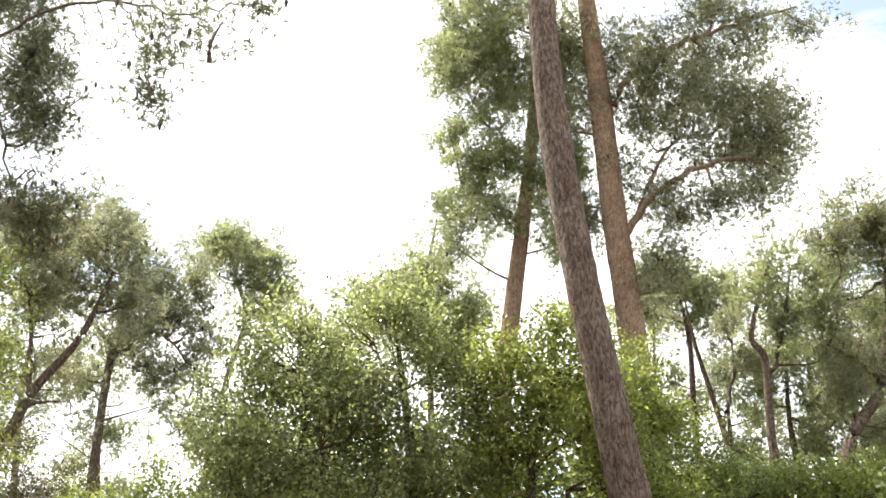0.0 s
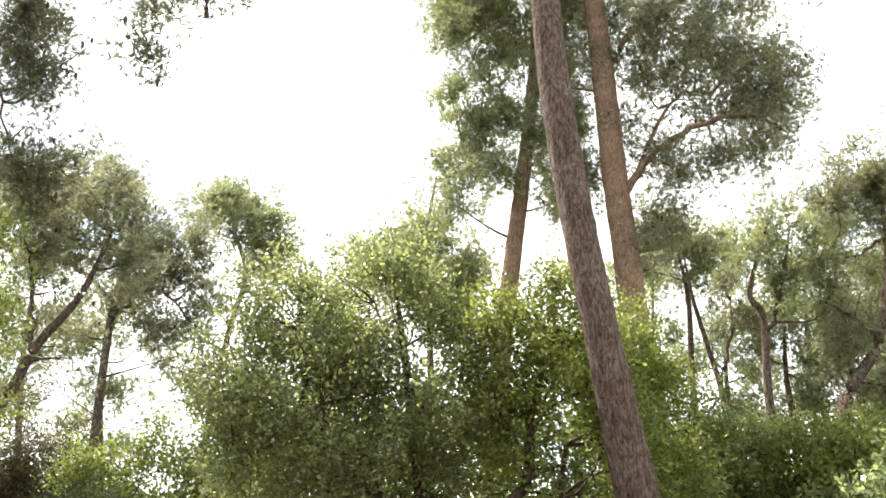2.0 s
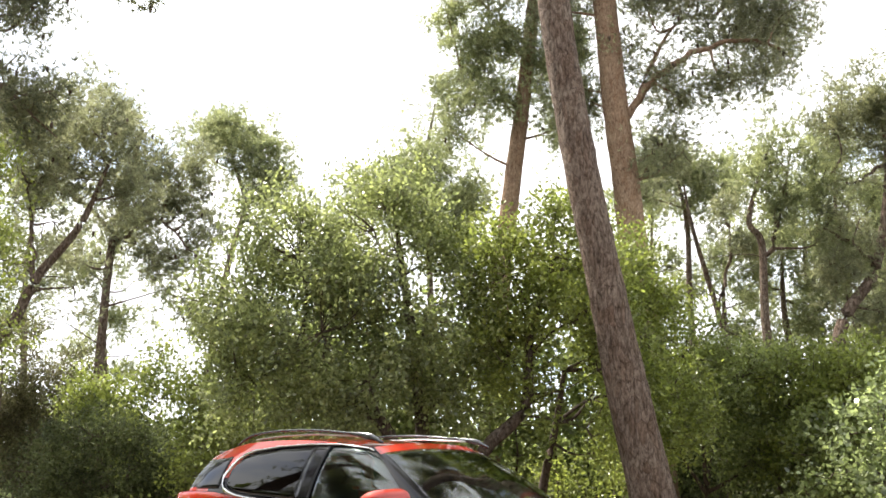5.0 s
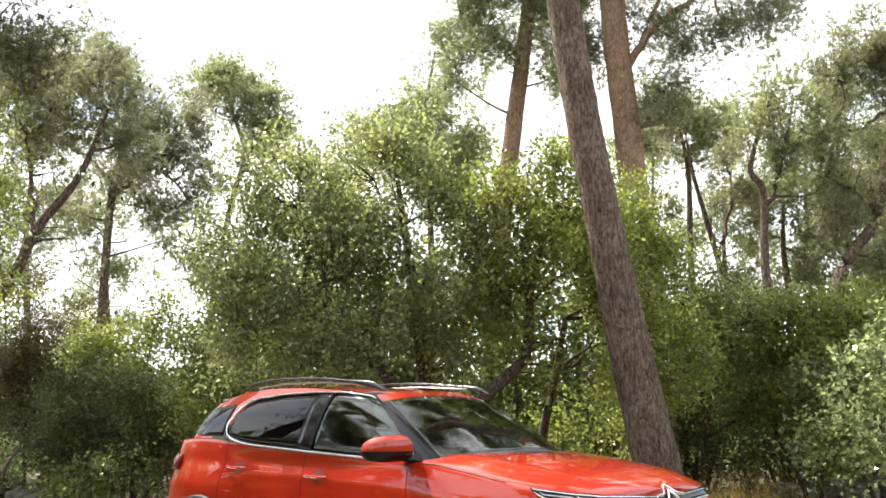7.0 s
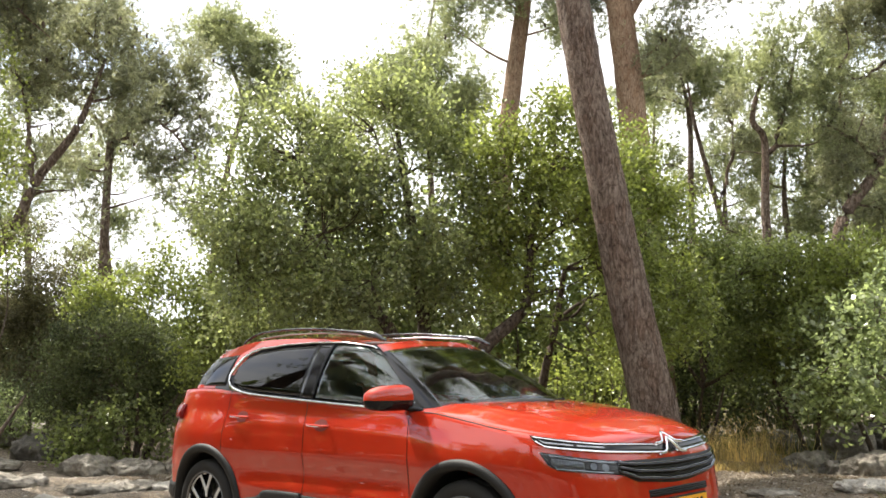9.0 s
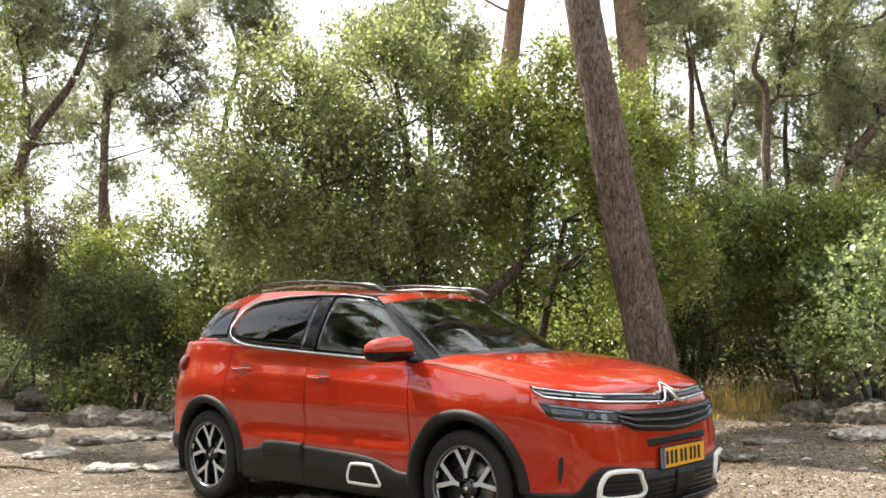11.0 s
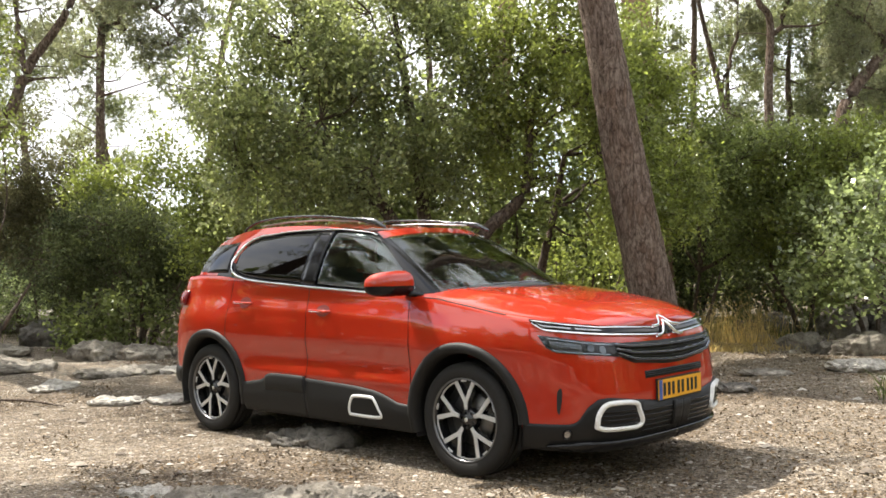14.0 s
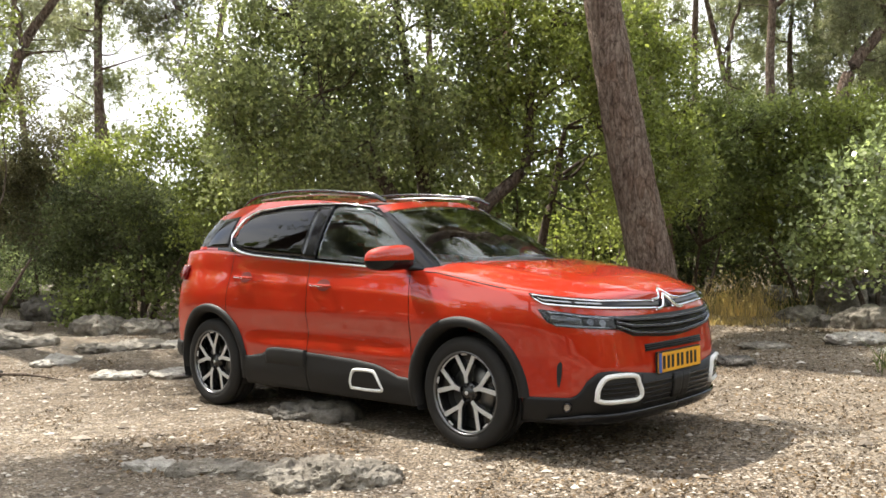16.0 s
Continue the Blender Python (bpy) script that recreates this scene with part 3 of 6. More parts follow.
pine("pine_tree", [(-6.4, 24, 0), (-5.95, 24, 5.34), (-5.6, 24, 7.6), (-5.33, 24, 8.87), (-5.75, 24, 10.18), (-5.86, 24, 11.3)], (0.11, 0.085, 0.075, 0.065, 0.05, 0.02),
     [], [(-5.8, 24, 10.8, 0.9, 0.9, 0.5), (-5.4, 24, 10.0, 0.75, 0.8, 0.5), (-4.9, 24, 9.2, 0.5, 0.6, 0.5), (-4.4, 24, 8.8, 0.4, 0.5, 0.4), (-6.3, 24, 10.1, 0.4, 0.5, 0.4), (-6.4, 24, 11.0, 0.7, 0.6, 0.4), (-4.95, 24, 10.4, 0.7, 0.6, 0.45), (-4.5, 24, 9.6, 0.6, 0.6, 0.45)],
     "small slim pine with rounded tuft of a crown", mat=M_NEEDLE_PALE, bark=M_PINE_BARK, needle=(0.14, 0.020))
pine("pine_tree", [(-0.2, 19, 0), (-0.2, 19, 5.0), (-0.3, 19, 8.0), (-0.1, 19, 9.6)], (0.10, 0.07, 0.05, 0.02),
     [], [(-0.3, 19, 8.2, 0.8, 0.9, 0.5), (-0.9, 19, 7.7, 0.9, 0.9, 0.5), (0.5, 19, 7.3, 0.8, 0.8, 0.55), (-1.5, 19, 7.2, 0.6, 0.7, 0.4), (-0.2, 18.8, 6.9, 0.9, 0.8, 0.5)],
     "pine top rising behind the broad evergreen oak", mat=M_NEEDLE_PALE, bark=M_PINE_BARK, needle=(0.13, 0.019), spread=0.24)
# pines round the right of the clearing
pine("pine_tree", [(6.2, 22, 0), (6.1, 22, 5.2), (6.17, 22, 7.67), (5.9, 22, 9.4)], (0.10, 0.08, 0.06, 0.02),
     [], [(5.7, 22, 9.2, 1.0, 0.9, 0.6), (6.6, 22, 8.6, 0.7, 0.8, 0.6), (5.0, 22, 8.4, 0.7, 0.7, 0.5), (7.4, 22.2, 8.9, 0.6, 0.7, 0.5)],
     "slim pine with airy green crown in the wood", mat=M_NEEDLE_PALE, bark=M_PINE_BARK, needle=(0.14, 0.020), bare=3)
pine("pine_tree", [(6.5, 20, 0), (6.35, 20, 4.0), (6.15, 20, 5.05), (5.73, 20, 6.96), (5.6, 20, 8.0)], (0.10, 0.08, 0.065, 0.045, 0.02),
     [([(6.15, 20, 5.05), (6.5, 20, 6.2), (6.6, 20, 7.4)], 0.05)], [(5.5, 20, 7.9, 0.6, 0.6, 0.4), (6.5, 20, 7.5, 0.5, 0.6, 0.4), (7.0, 20, 6.6, 0.5, 0.6, 0.3)],
     "thin forked pine in the wood", mat=M_NEEDLE, bark=M_PINE_BARK, needle=(0.13, 0.019), bare=4)
pine("pine_tree", [(6.6, 18, 0), (6.47, 18, 4.24), (6.54, 18, 6.04), (6.33, 18, 6.63), (6.9, 18, 8.2)], (0.11, 0.085, 0.07, 0.055, 0.02),
     [([(6.54, 18, 5.6), (7.0, 18, 6.8), (7.3, 18, 8.0)], 0.06)],
     [(7.2, 18, 8.1, 0.75, 0.7, 0.5), (6.6, 18, 7.6, 0.5, 0.6, 0.4), (7.8, 18, 7.2, 0.5, 0.6, 0.5), (6.9, 18, 6.9, 0.5, 0.6, 0.4), (7.9, 18.2, 6.3, 0.5, 0.6, 0.4)],
     "pine with twin stems and light green crown", mat=M_NEEDLE_PALE, bark=M_PINE_BARK, needle=(0.13, 0.018), bare=3)
pine("pine_tree", [(7.7, 18, 0), (7.87, 18, 4.02), (8.8, 18, 5.58), (9.3, 18, 7.6), (9.3, 18, 9.2)], (0.15, 0.13, 0.10, 0.07, 0.03),
     [([(8.8, 18, 5.6), (8.2, 18, 6.2), (7.7, 18, 6.4)], 0.05), ([(9.3, 18, 7.8), (8.6, 18, 7.4), (8.0, 18, 7.5)], 0.04)],
     [(9.2, 18, 9.1, 1.1, 0.9, 0.7), (8.3, 18, 8.7, 0.5, 0.7, 0.4), (9.6, 18, 8.0, 0.7, 0.8, 0.6), (8.6, 18, 6.6, 0.7, 0.8, 0.6), (9.5, 18, 6.4, 0.6, 0.8, 0.5), (8.1, 18.2, 5.7, 0.6, 0.7, 0.5), (8.9, 18.2, 4.7, 0.7, 0.7, 0.5)],
     "bent pine with spreading green crown at the wood's edge", mat=M_NEEDLE, bark=M_PINE_BARK, needle=(0.13, 0.018), cones=30)

# broad evergreen oaks behind the car
broadleaf("oak_tree", (-0.3, 12.4),
          [([(-0.15, 12.4, 0), (-0.3, 12.3, 1.0), (-0.68, 12.0, 1.98), (-0.95, 12.0, 2.25), (-1.9, 12.0, 3.0)], (0.12, 0.10, 0.09, 0.07, 0.04)),
           ([(-0.1, 12.4, 0), (-0.24, 12.2, 2.05), (-0.4, 12.2, 3.4), (-0.6, 12.2, 4.8)], (0.10, 0.09, 0.07, 0.03))],
          [(-1.9, 12.0, 4.3, 1.0, 1.0, 0.9), (-0.9, 12.1, 4.7, 0.9, 0.9, 0.75), (-2.6, 12.0, 3.7, 0.75, 0.9, 0.8), (-1.5, 11.5, 3.2, 1.1, 0.8, 0.8), (-0.2, 11.7, 3.5, 0.9, 0.8, 0.9),
           (0.2, 12.2, 4.6, 0.5, 0.6, 0.5), (-2.5, 11.8, 2.6, 0.7, 0.7, 0.6), (-0.9, 11.6, 2.6, 0.8, 0.7, 0.5), (0.3, 11.9, 2.6, 0.6, 0.6, 0.5), (-0.5, 12.4, 5.5, 0.5, 0.5, 0.35), (-1.6, 12.3, 2.3, 0.9, 0.6, 0.45), (-0.59, 11.7, 4.33, 0.45, 0.4, 0.35), (-0.3, 11.7, 4.71, 0.45, 0.4, 0.35), (-0.69, 11.8, 4.89, 0.4, 0.4, 0.3), (-0.15, 11.7, 4.18, 0.4, 0.4, 0.35)],
          M_OAK_DARK, "broad evergreen oak with dark glossy leaves behind the car", count=46, spacing=0.25, spread=0.145)
broadleaf("oak_tree", (0.35, 12.0),
          [([(0.3, 12.0, 0), (0.3, 11.8, 1.2), (0.55, 11.5, 1.75), (1.05, 11.5, 2.27), (1.14, 11.5, 3.19), (1.5, 11.6, 4.2)], (0.12, 0.10, 0.085, 0.07, 0.05, 0.02)),
           ([(1.25, 12.9, 0), (1.36, 12.75, 1.20), (1.52, 12.45, 2.0), (1.65, 12.2, 2.8)], (0.08, 0.065, 0.05, 0.03))],
          [(1.5, 11.6, 4.5, 0.75, 0.8, 0.6), (2.2, 12.2, 4.2, 0.8, 0.8, 0.75), (0.9, 11.5, 4.0, 0.7, 0.7, 0.7), (1.6, 11.4, 3.3, 0.8, 0.7, 0.7), (2.7, 12.4, 3.3, 0.75, 0.8, 0.8),
           (0.9, 11.6, 2.9, 0.6, 0.6, 0.5), (2.0, 12.0, 2.5, 0.9, 0.6, 0.5), (1.59, 11.4, 2.45, 0.5, 0.35, 0.35), (1.28, 11.6, 2.05, 0.4, 0.35, 0.25), (1.95, 11.4, 2.7, 0.45, 0.35, 0.35), (1.8, 11.5, 2.0, 0.5, 0.35, 0.3), (2.6, 12.1, 1.9, 0.6, 0.5, 0.4), (3.1, 12.6, 2.5, 0.6, 0.7, 0.7), (0.6, 12.2, 4.6, 0.45, 0.5, 0.3), (2.9, 12.6, 4.0, 0.5, 0.6, 0.5)],
          M_OAK_LIGHT, "evergreen oak with bright yellow-green new leaves behind the car", count=50, spacing=0.25, spread=0.145)


def shrub(x, y, blobs, mat, label, **kw):
    stems = [([(x + dx * 0.2, y, 0), (x + dx * 0.5, y, 0.5), (x + dx, y + dy, 1.2)], (0.045, 0.035, 0.015)) for dx, dy in ((-0.5, 0.2), (0.1, -0.2), (0.6, 0.3))]
    return broadleaf("shrub", (x, y), stems, blobs, mat, label, category="shrub", **kw)


# bushes along the right edge
shrub(4.1, 15.2, [(3.7, 14, 3.2, 0.8, 0.8, 0.6), (4.6, 14.2, 2.9, 0.9, 0.8, 0.6), (3.5, 14.4, 2.3, 0.7, 0.8, 0.5), (5.0, 14.4, 2.0, 0.8, 0.8, 0.5), (3.2, 14.0, 1.5, 0.6, 0.6, 0.5)],
      M_SHRUB, "tall green shrub at the edge of the wood", count=48)
shrub(5.8, 14.6, [(5.4, 14.4, 2.9, 0.8, 0.8, 0.6), (6.4, 14.4, 2.9, 0.9, 0.8, 0.6), (5.6, 14.2, 1.9, 0.8, 0.7, 0.6), (6.8, 14.2, 2.0, 0.8, 0.8, 0.7), (7.4, 14.8, 3.0, 0.8, 0.8, 0.7)],
      M_OAK_LIGHT, "fresh green shrub at the edge of the wood", count=36, leaf=(0.065, 0.04), spread=0.13)
shrub(6.9, 12.4, [(4.95, 11.3, 1.9, 0.42, 0.4, 0.34), (5.4, 11.3, 2.1, 0.5, 0.45, 0.4), (4.75, 11.4, 1.45, 0.40, 0.4, 0.34), (5.3, 11.3, 1.35, 0.5, 0.45, 0.4), (5.2, 11.5, 0.85, 0.36, 0.4, 0.26), (4.55, 11.8, 1.15, 0.28, 0.3, 0.26),
                  (6.0, 11.8, 2.2, 0.6, 0.6, 0.6), (6.2, 12.0, 1.3, 0.6, 0.6, 0.5)],
      M_SHRUB_GREY, "shrub with glinting grey-green leaves beside the boulders", count=24, spacing=0.25, leaf=(0.066, 0.042), spread=0.12)
shrub(6.3, 13.4, [(5.5, 13.2, 1.9, 0.65, 0.6, 0.5), (6.2, 13.2, 1.6, 0.7, 0.6, 0.55), (5.5, 13.2, 1.15, 0.6, 0.5, 0.4), (6.4, 13.2, 2.3, 0.6, 0.6, 0.45)],
      M_SHRUB, "green leafy shrub behind the boulders", count=26, spacing=0.27, leaf=(0.066, 0.042), spread=0.13)
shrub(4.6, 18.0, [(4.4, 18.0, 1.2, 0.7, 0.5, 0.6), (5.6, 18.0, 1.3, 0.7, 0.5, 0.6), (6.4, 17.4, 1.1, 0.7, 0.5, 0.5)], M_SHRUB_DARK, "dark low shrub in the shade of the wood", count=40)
# added undergrowth; its dark leaf colour stands in for the hollow's deep shade
shrub(4.4, 16.6, [(3.3, 16.0, 0.9, 0.8, 0.5, 0.7), (4.6, 16.2, 1.0, 0.9, 0.5, 0.7), (5.8, 16.0, 1.0, 0.8, 0.5, 0.7), (4.0, 16.3, 1.9, 0.8, 0.5, 0.6), (5.2, 16.3, 1.9, 0.8, 0.5, 0.6)], M_SHRUB_DARK, "undergrowth with leaves coloured dark for the hollow's shade", count=26, spacing=0.28, leaf=(0.07, 0.042))
# understorey seen between the oak stems
shrub(1.9, 19.5, [(1.4, 19.5, 1.6, 1.1, 0.8, 0.8), (2.8, 19.5, 1.7, 1.1, 0.8, 0.9), (0.2, 19.8, 1.7, 1.0, 0.8, 0.9), (-1.4, 19.8, 1.8, 1.0, 0.8, 0.9)], M_OAK_LIGHT, "sunlit green undergrowth behind the oaks", count=45, spacing=0.36)
shrub(2.1, 13.6, [(2.02, 13.3, 1.27, 0.38, 0.35, 0.30), (2.41, 13.3, 1.18, 0.38, 0.35, 0.30), (1.65, 13.3, 1.48, 0.38, 0.35, 0.30), (2.67, 13.3, 1.34, 0.38, 0.35, 0.30)], M_OAK_LIGHT, "small lime-green bush under the oaks", count=26, spacing=0.24, leaf=(0.05, 0.034), spread=0.12)
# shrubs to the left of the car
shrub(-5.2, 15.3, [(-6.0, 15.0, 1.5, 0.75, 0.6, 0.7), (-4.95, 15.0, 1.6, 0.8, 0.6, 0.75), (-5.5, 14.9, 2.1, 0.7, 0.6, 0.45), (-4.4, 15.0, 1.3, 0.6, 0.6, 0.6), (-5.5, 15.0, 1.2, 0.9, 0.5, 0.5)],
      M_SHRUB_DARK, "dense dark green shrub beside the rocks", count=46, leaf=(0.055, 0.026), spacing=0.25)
shrub(-4.8, 14.5, [(-5.5, 14.15, 0.50, 0.55, 0.40, 0.40), (-4.75, 14.1, 0.60, 0.65, 0.40, 0.45), (-4.0, 14.2, 0.70, 0.6, 0.40, 0.45), (-5.0, 14.0, 0.35, 0.7, 0.30, 0.3)],
      M_SHRUB, "low leafy green shrub among the rocks", count=34, spacing=0.25, leaf=(0.066, 0.042))
shrub(-5.6, 17.2, [(-6.2, 17, 2.4, 0.7, 0.6, 0.6), (-5.2, 17, 2.9, 0.5, 0.5, 0.6), (-5.0, 17, 2.0, 0.8, 0.6, 0.6), (-5.17, 17, 3.6, 0.30, 0.35, 0.40), (-5.1, 17, 2.9, 0.5, 0.5, 0.4), (-5.56, 17, 2.45, 0.5, 0.5, 0.4), (-4.7, 17, 2.45, 0.4, 0.4, 0.4), (-6.0, 17.2, 3.1, 0.35, 0.4, 0.35), (-6.28, 17, 3.1, 0.40, 0.4, 0.35), (-6.65, 17, 2.75, 0.4, 0.4, 0.35), (-5.9, 17, 2.9, 0.4, 0.4, 0.35), (-6.4, 16.6, 2.9, 0.45, 0.4, 0.35)],
      M_OAK_LIGHT, "bright green bushy sapling behind the dark shrub", count=36, leaf=(0.062, 0.040))
shrub(-3.2, 14.6, [(-3.1, 14.4, 2.7, 0.7, 0.7, 0.6), (-3.6, 14.4, 1.9, 0.6, 0.7, 0.6), (-2.7, 14.2, 1.7, 0.7, 0.6, 0.6), (-3.9, 14.8, 2.9, 0.35, 0.4, 0.35), (-2.4, 14.4, 3.0, 0.5, 0.6, 0.4)],
      M_OAK_LIGHT, "light green leafy bush behind the car's tail", count=48)
shrub(-8.2, 19.5, [(-8.6, 19.5, 3.4, 1.0, 0.8, 0.8), (-7.4, 19.5, 2.6, 0.9, 0.8, 0.7), (-9.4, 19.5, 2.3, 1.0, 0.8, 0.8), (-8.4, 19.4, 1.4, 1.0, 0.7, 0.6), (-8.7, 19.5, 4.5, 0.7, 0.7, 0.7), (-7.9, 19.5, 3.9, 0.45, 0.6, 0.6), (-9.2, 19.5, 3.2, 0.8, 0.7, 0.8)],
      M_DRYBUSH, "brownish dry bush under the pines", count=52, leaf=(0.06, 0.026), spacing=0.27)
shrub(-6.3, 12.4, [(-6.2, 12.4, 4.4, 0.4, 0.5, 0.7), (-6.3, 12.4, 5.6, 0.35, 0.5, 0.6), (-6.3, 12.6, 3.2, 0.45, 0.5, 0.5)], M_OAK_LIGHT, "young leafy tree with bright green sprays", count=40)
shrub(-7.4, 16.6, [(-7.6, 16.6, 0.9, 0.6, 0.5, 0.4), (-8.4, 16.6, 1.1, 0.7, 0.5, 0.5)], M_SHRUB_GREY, "pale low shrub beside the rock steps", count=40)


# leafy thicket behind the oaks
for x, y, h in ((-2.9, 17.0, 4.6), (-1.2, 16.4, 5.0), (0.6, 16.0, 4.6), (2.6, 16.6, 4.8), (4.4, 17.4, 4.2), (6.4, 17.6, 3.9), (8.4, 17.2, 4.0)):
    shrub(x, y, [(x - 0.6, y, h * 0.72, 0.9, 0.7, h * 0.25), (x + 0.6, y, h * 0.66, 0.9, 0.7, h * 0.26), (x, y, h * 0.42, 1.1, 0.7, h * 0.22)], M_SHRUB, "tall leafy thicket behind the oaks", count=19, spacing=0.36, leaf=(0.11, 0.07), spread=0.26)
# undergrowth that closes the view into the wood
for x, y, h in ((3.0, 18.5, 2.2), (5.4, 20.4, 2.6), (7.6, 17.2, 2.8), (9.4, 16.6, 3.0), (-2.0, 17.6, 2.2), (0.4, 22.5, 2.6), (4.0, 22.0, 2.8), (8.4, 22.0, 3.2)):
    shrub(x, y, [(x - 0.7, y, h * 0.62, 0.9, 0.7, h * 0.36), (x + 0.7, y, h * 0.66, 0.9, 0.7, h * 0.34), (x, y - 0.3, h * 0.3, 1.3, 0.7, h * 0.28)], M_SHRUB, "green undergrowth in the shade of the wood", count=20, spacing=0.34, leaf=(0.09, 0.055), spread=0.24)
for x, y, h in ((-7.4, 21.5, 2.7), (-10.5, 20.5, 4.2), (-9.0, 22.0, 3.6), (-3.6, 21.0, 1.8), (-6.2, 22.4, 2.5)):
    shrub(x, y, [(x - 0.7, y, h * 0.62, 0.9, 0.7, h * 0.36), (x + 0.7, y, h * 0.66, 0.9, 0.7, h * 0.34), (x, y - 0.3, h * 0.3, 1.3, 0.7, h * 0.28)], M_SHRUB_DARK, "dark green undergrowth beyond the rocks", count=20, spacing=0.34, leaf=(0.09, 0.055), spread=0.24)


def far_wood():
    """Low woodland that closes the distance all round."""
    pieces_n, pieces_t = [], []
    spots = [(a, rng.uniform(27, 40), rng.uniform(2.2, 3.4)) for a in np.linspace(-0.62, 0.62, 46)] + [(a, rng.uniform(15, 24), rng.uniform(3.5, 6.5)) for a in np.linspace(0.75, 2 * np.pi - 0.75, 110)]
    for a, r, h in spots:
        x, y = r * math.sin(a), r * math.cos(a)
        z = ground_z(x, min(y, 40))
        pieces_t.append(tube(np.array([(x, y, z - 0.1), (x + 0.1, y, z + h * 0.5), (x, y, z + h * 0.9)]), (0.10, 0.08, 0.03), 6))
        c, _ = lumps([(x, y, z + h * 0.62, 1.7, 1.5, h * 0.36), (x + rng.normal(), y + rng.normal(), z + h * 0.3, 1.9, 1.5, h * 0.36)], 0.8, 0.5, 0.2)
        k = 18 if y > 20 else 9
        at = np.repeat(c, k, axis=0) + rng.normal(size=(len(c) * k, 3)) * 0.36
        pieces_n.append(leaves(at, 0.28 if y > 20 else 0.60, 0.16 if y > 20 else 0.38))
    v, f = join(pieces_n)
    me = quick_mesh("far_wood", v, f, M_SHRUB)
    ob = new("far_wood", me)
    tagged(ob, "low green woodland round the clearing", "woodland", kind="stuff")
    v, f = join(pieces_t)
    part("trunks", quick_mesh("trunks", v, f, M_DARK_BARK, True), ob)["kind"] = "stuff"


far_wood()
# pines beside and behind the camera, out of its sight, that throw the dappled shade and show in the paint and glass
pine("pine_tree", [(-8.6, 8.4, 0), (-8.3, 8.4, 4.0), (-7.6, 8.3, 7.0), (-7.0, 8.2, 10.5)], (0.26, 0.23, 0.17, 0.05), [],
     [(-6.3, 7.2, 8.2, 1.0, 0.6, 0.3), (-7.2, 9.0, 9.4, 1.0, 0.9, 0.4), (-5.2, 4.4, 8.2, 1.2, 0.8, 0.4), (-7.0, 8.2, 10.6, 1.0, 1.0, 0.5), (-9.2, 6.8, 7.0, 1.6, 1.6, 0.9), (-9.8, 8.0, 9.0, 1.5, 1.5, 0.8), (-9.8, 5.2, 8.6, 1.5, 1.5, 0.8), (-10.4, 7.2, 5.2, 1.4, 1.6, 0.8)],
     "tall pine at the near side of the clearing", tufts=20, per=6, needle=(0.18, 0.032))
for x, y, h in ((-3.6, -3.4, 9.0), (5.6, -2.0, 9.0), (-7.4, -0.4, 9.0), (0.8, -9.0, 10.0)):
    pine("pine_tree", [(x, y, 0), (x + 0.1, y, h * 0.4), (x - 0.1, y + 0.1, h * 0.7), (x, y, h)], (0.24, 0.21, 0.15, 0.04), [],
         [(x, y, h, 1.4, 1.4, 0.7), (x - 1.4, y + 0.4, h * 0.84, 1.4, 1.3, 0.6), (x + 1.3, y - 0.3, h * 0.8, 1.4, 1.3, 0.6), (x + 0.2, y + 1.4, h * 0.72, 1.4, 1.3, 0.6), (x - 0.6, y - 1.2, h * 0.66, 1.4, 1.3, 0.6)],
         "pine standing round the near side of the clearing", tufts=18, per=6, needle=(0.20, 0.034), spacing=0.55)
# added pine, out of sight, its crown placed to shade the ground at left
pine("pine_tree", [(-11.4, 17.6, 0), (-11.2, 17.6, 4.0), (-11.0, 17.6, 7.0), (-10.9, 17.6, 10.0)], (0.22, 0.2, 0.15, 0.04), [],
     [(-10.9, 17.6, 9.0, 1.5, 1.4, 0.7), (-11.6, 18.6, 8.4, 1.3, 1.3, 0.6), (-11.8, 17.4, 10.2, 1.2, 1.2, 0.6)],
     "unseen pine added to shade the rock steps", tufts=26, per=6, needle=(0.17, 0.030), spacing=0.48)
# further pines that close the view to the right and the left
for x, y, h, w in ((10.0, 24, 9.4, 1.0), (8.0, 25, 8.0, 1.0), (12.0, 24.5, 9.6, 1.1), (6.3, 26, 9.6, 0.9), (4.6, 27, 9.0, 0.9), (13.5, 23, 10.5, 1.1), (9.6, 21, 9.4, 1.1), (10.7, 21.5, 8.6, 1.0), (8.3, 21.4, 7.4, 0.9), (-11.5, 25, 10.0, 1.1), (-9.6, 26, 9.0, 1.0), (-3.6, 28, 9.5, 0.9), (10.5, 19.5, 6.4, 0.8)):
    pine("pine_tree", [(x + 0.3, y, 0), (x + 0.2, y, h * 0.4), (x - 0.1, y + 0.1, h * 0.7), (x, y, h)], (0.11, 0.095, 0.07, 0.02), [],
         [(x, y, h - 0.3, 0.8 * w, 0.8, 0.45), (x - 0.8 * w, y, h * 0.84, 0.8 * w, 0.8, 0.4), (x + 0.8 * w, y, h * 0.8, 0.8 * w, 0.8, 0.4), (x + 0.3, y, h * 0.68, 0.9 * w, 0.8, 0.35), (x - 0.5, y, h * 0.58, 0.7 * w, 0.8, 0.3), (x + 0.6, y, h * 0.5, 0.6 * w, 0.7, 0.25)],
         "slim pine with airy grey-green crown deep in the wood", mat=M_NEEDLE_PALE, bark=M_PINE_BARK, tufts=34, per=8, needle=(0.15, 0.022), spacing=0.44, spread=0.24)

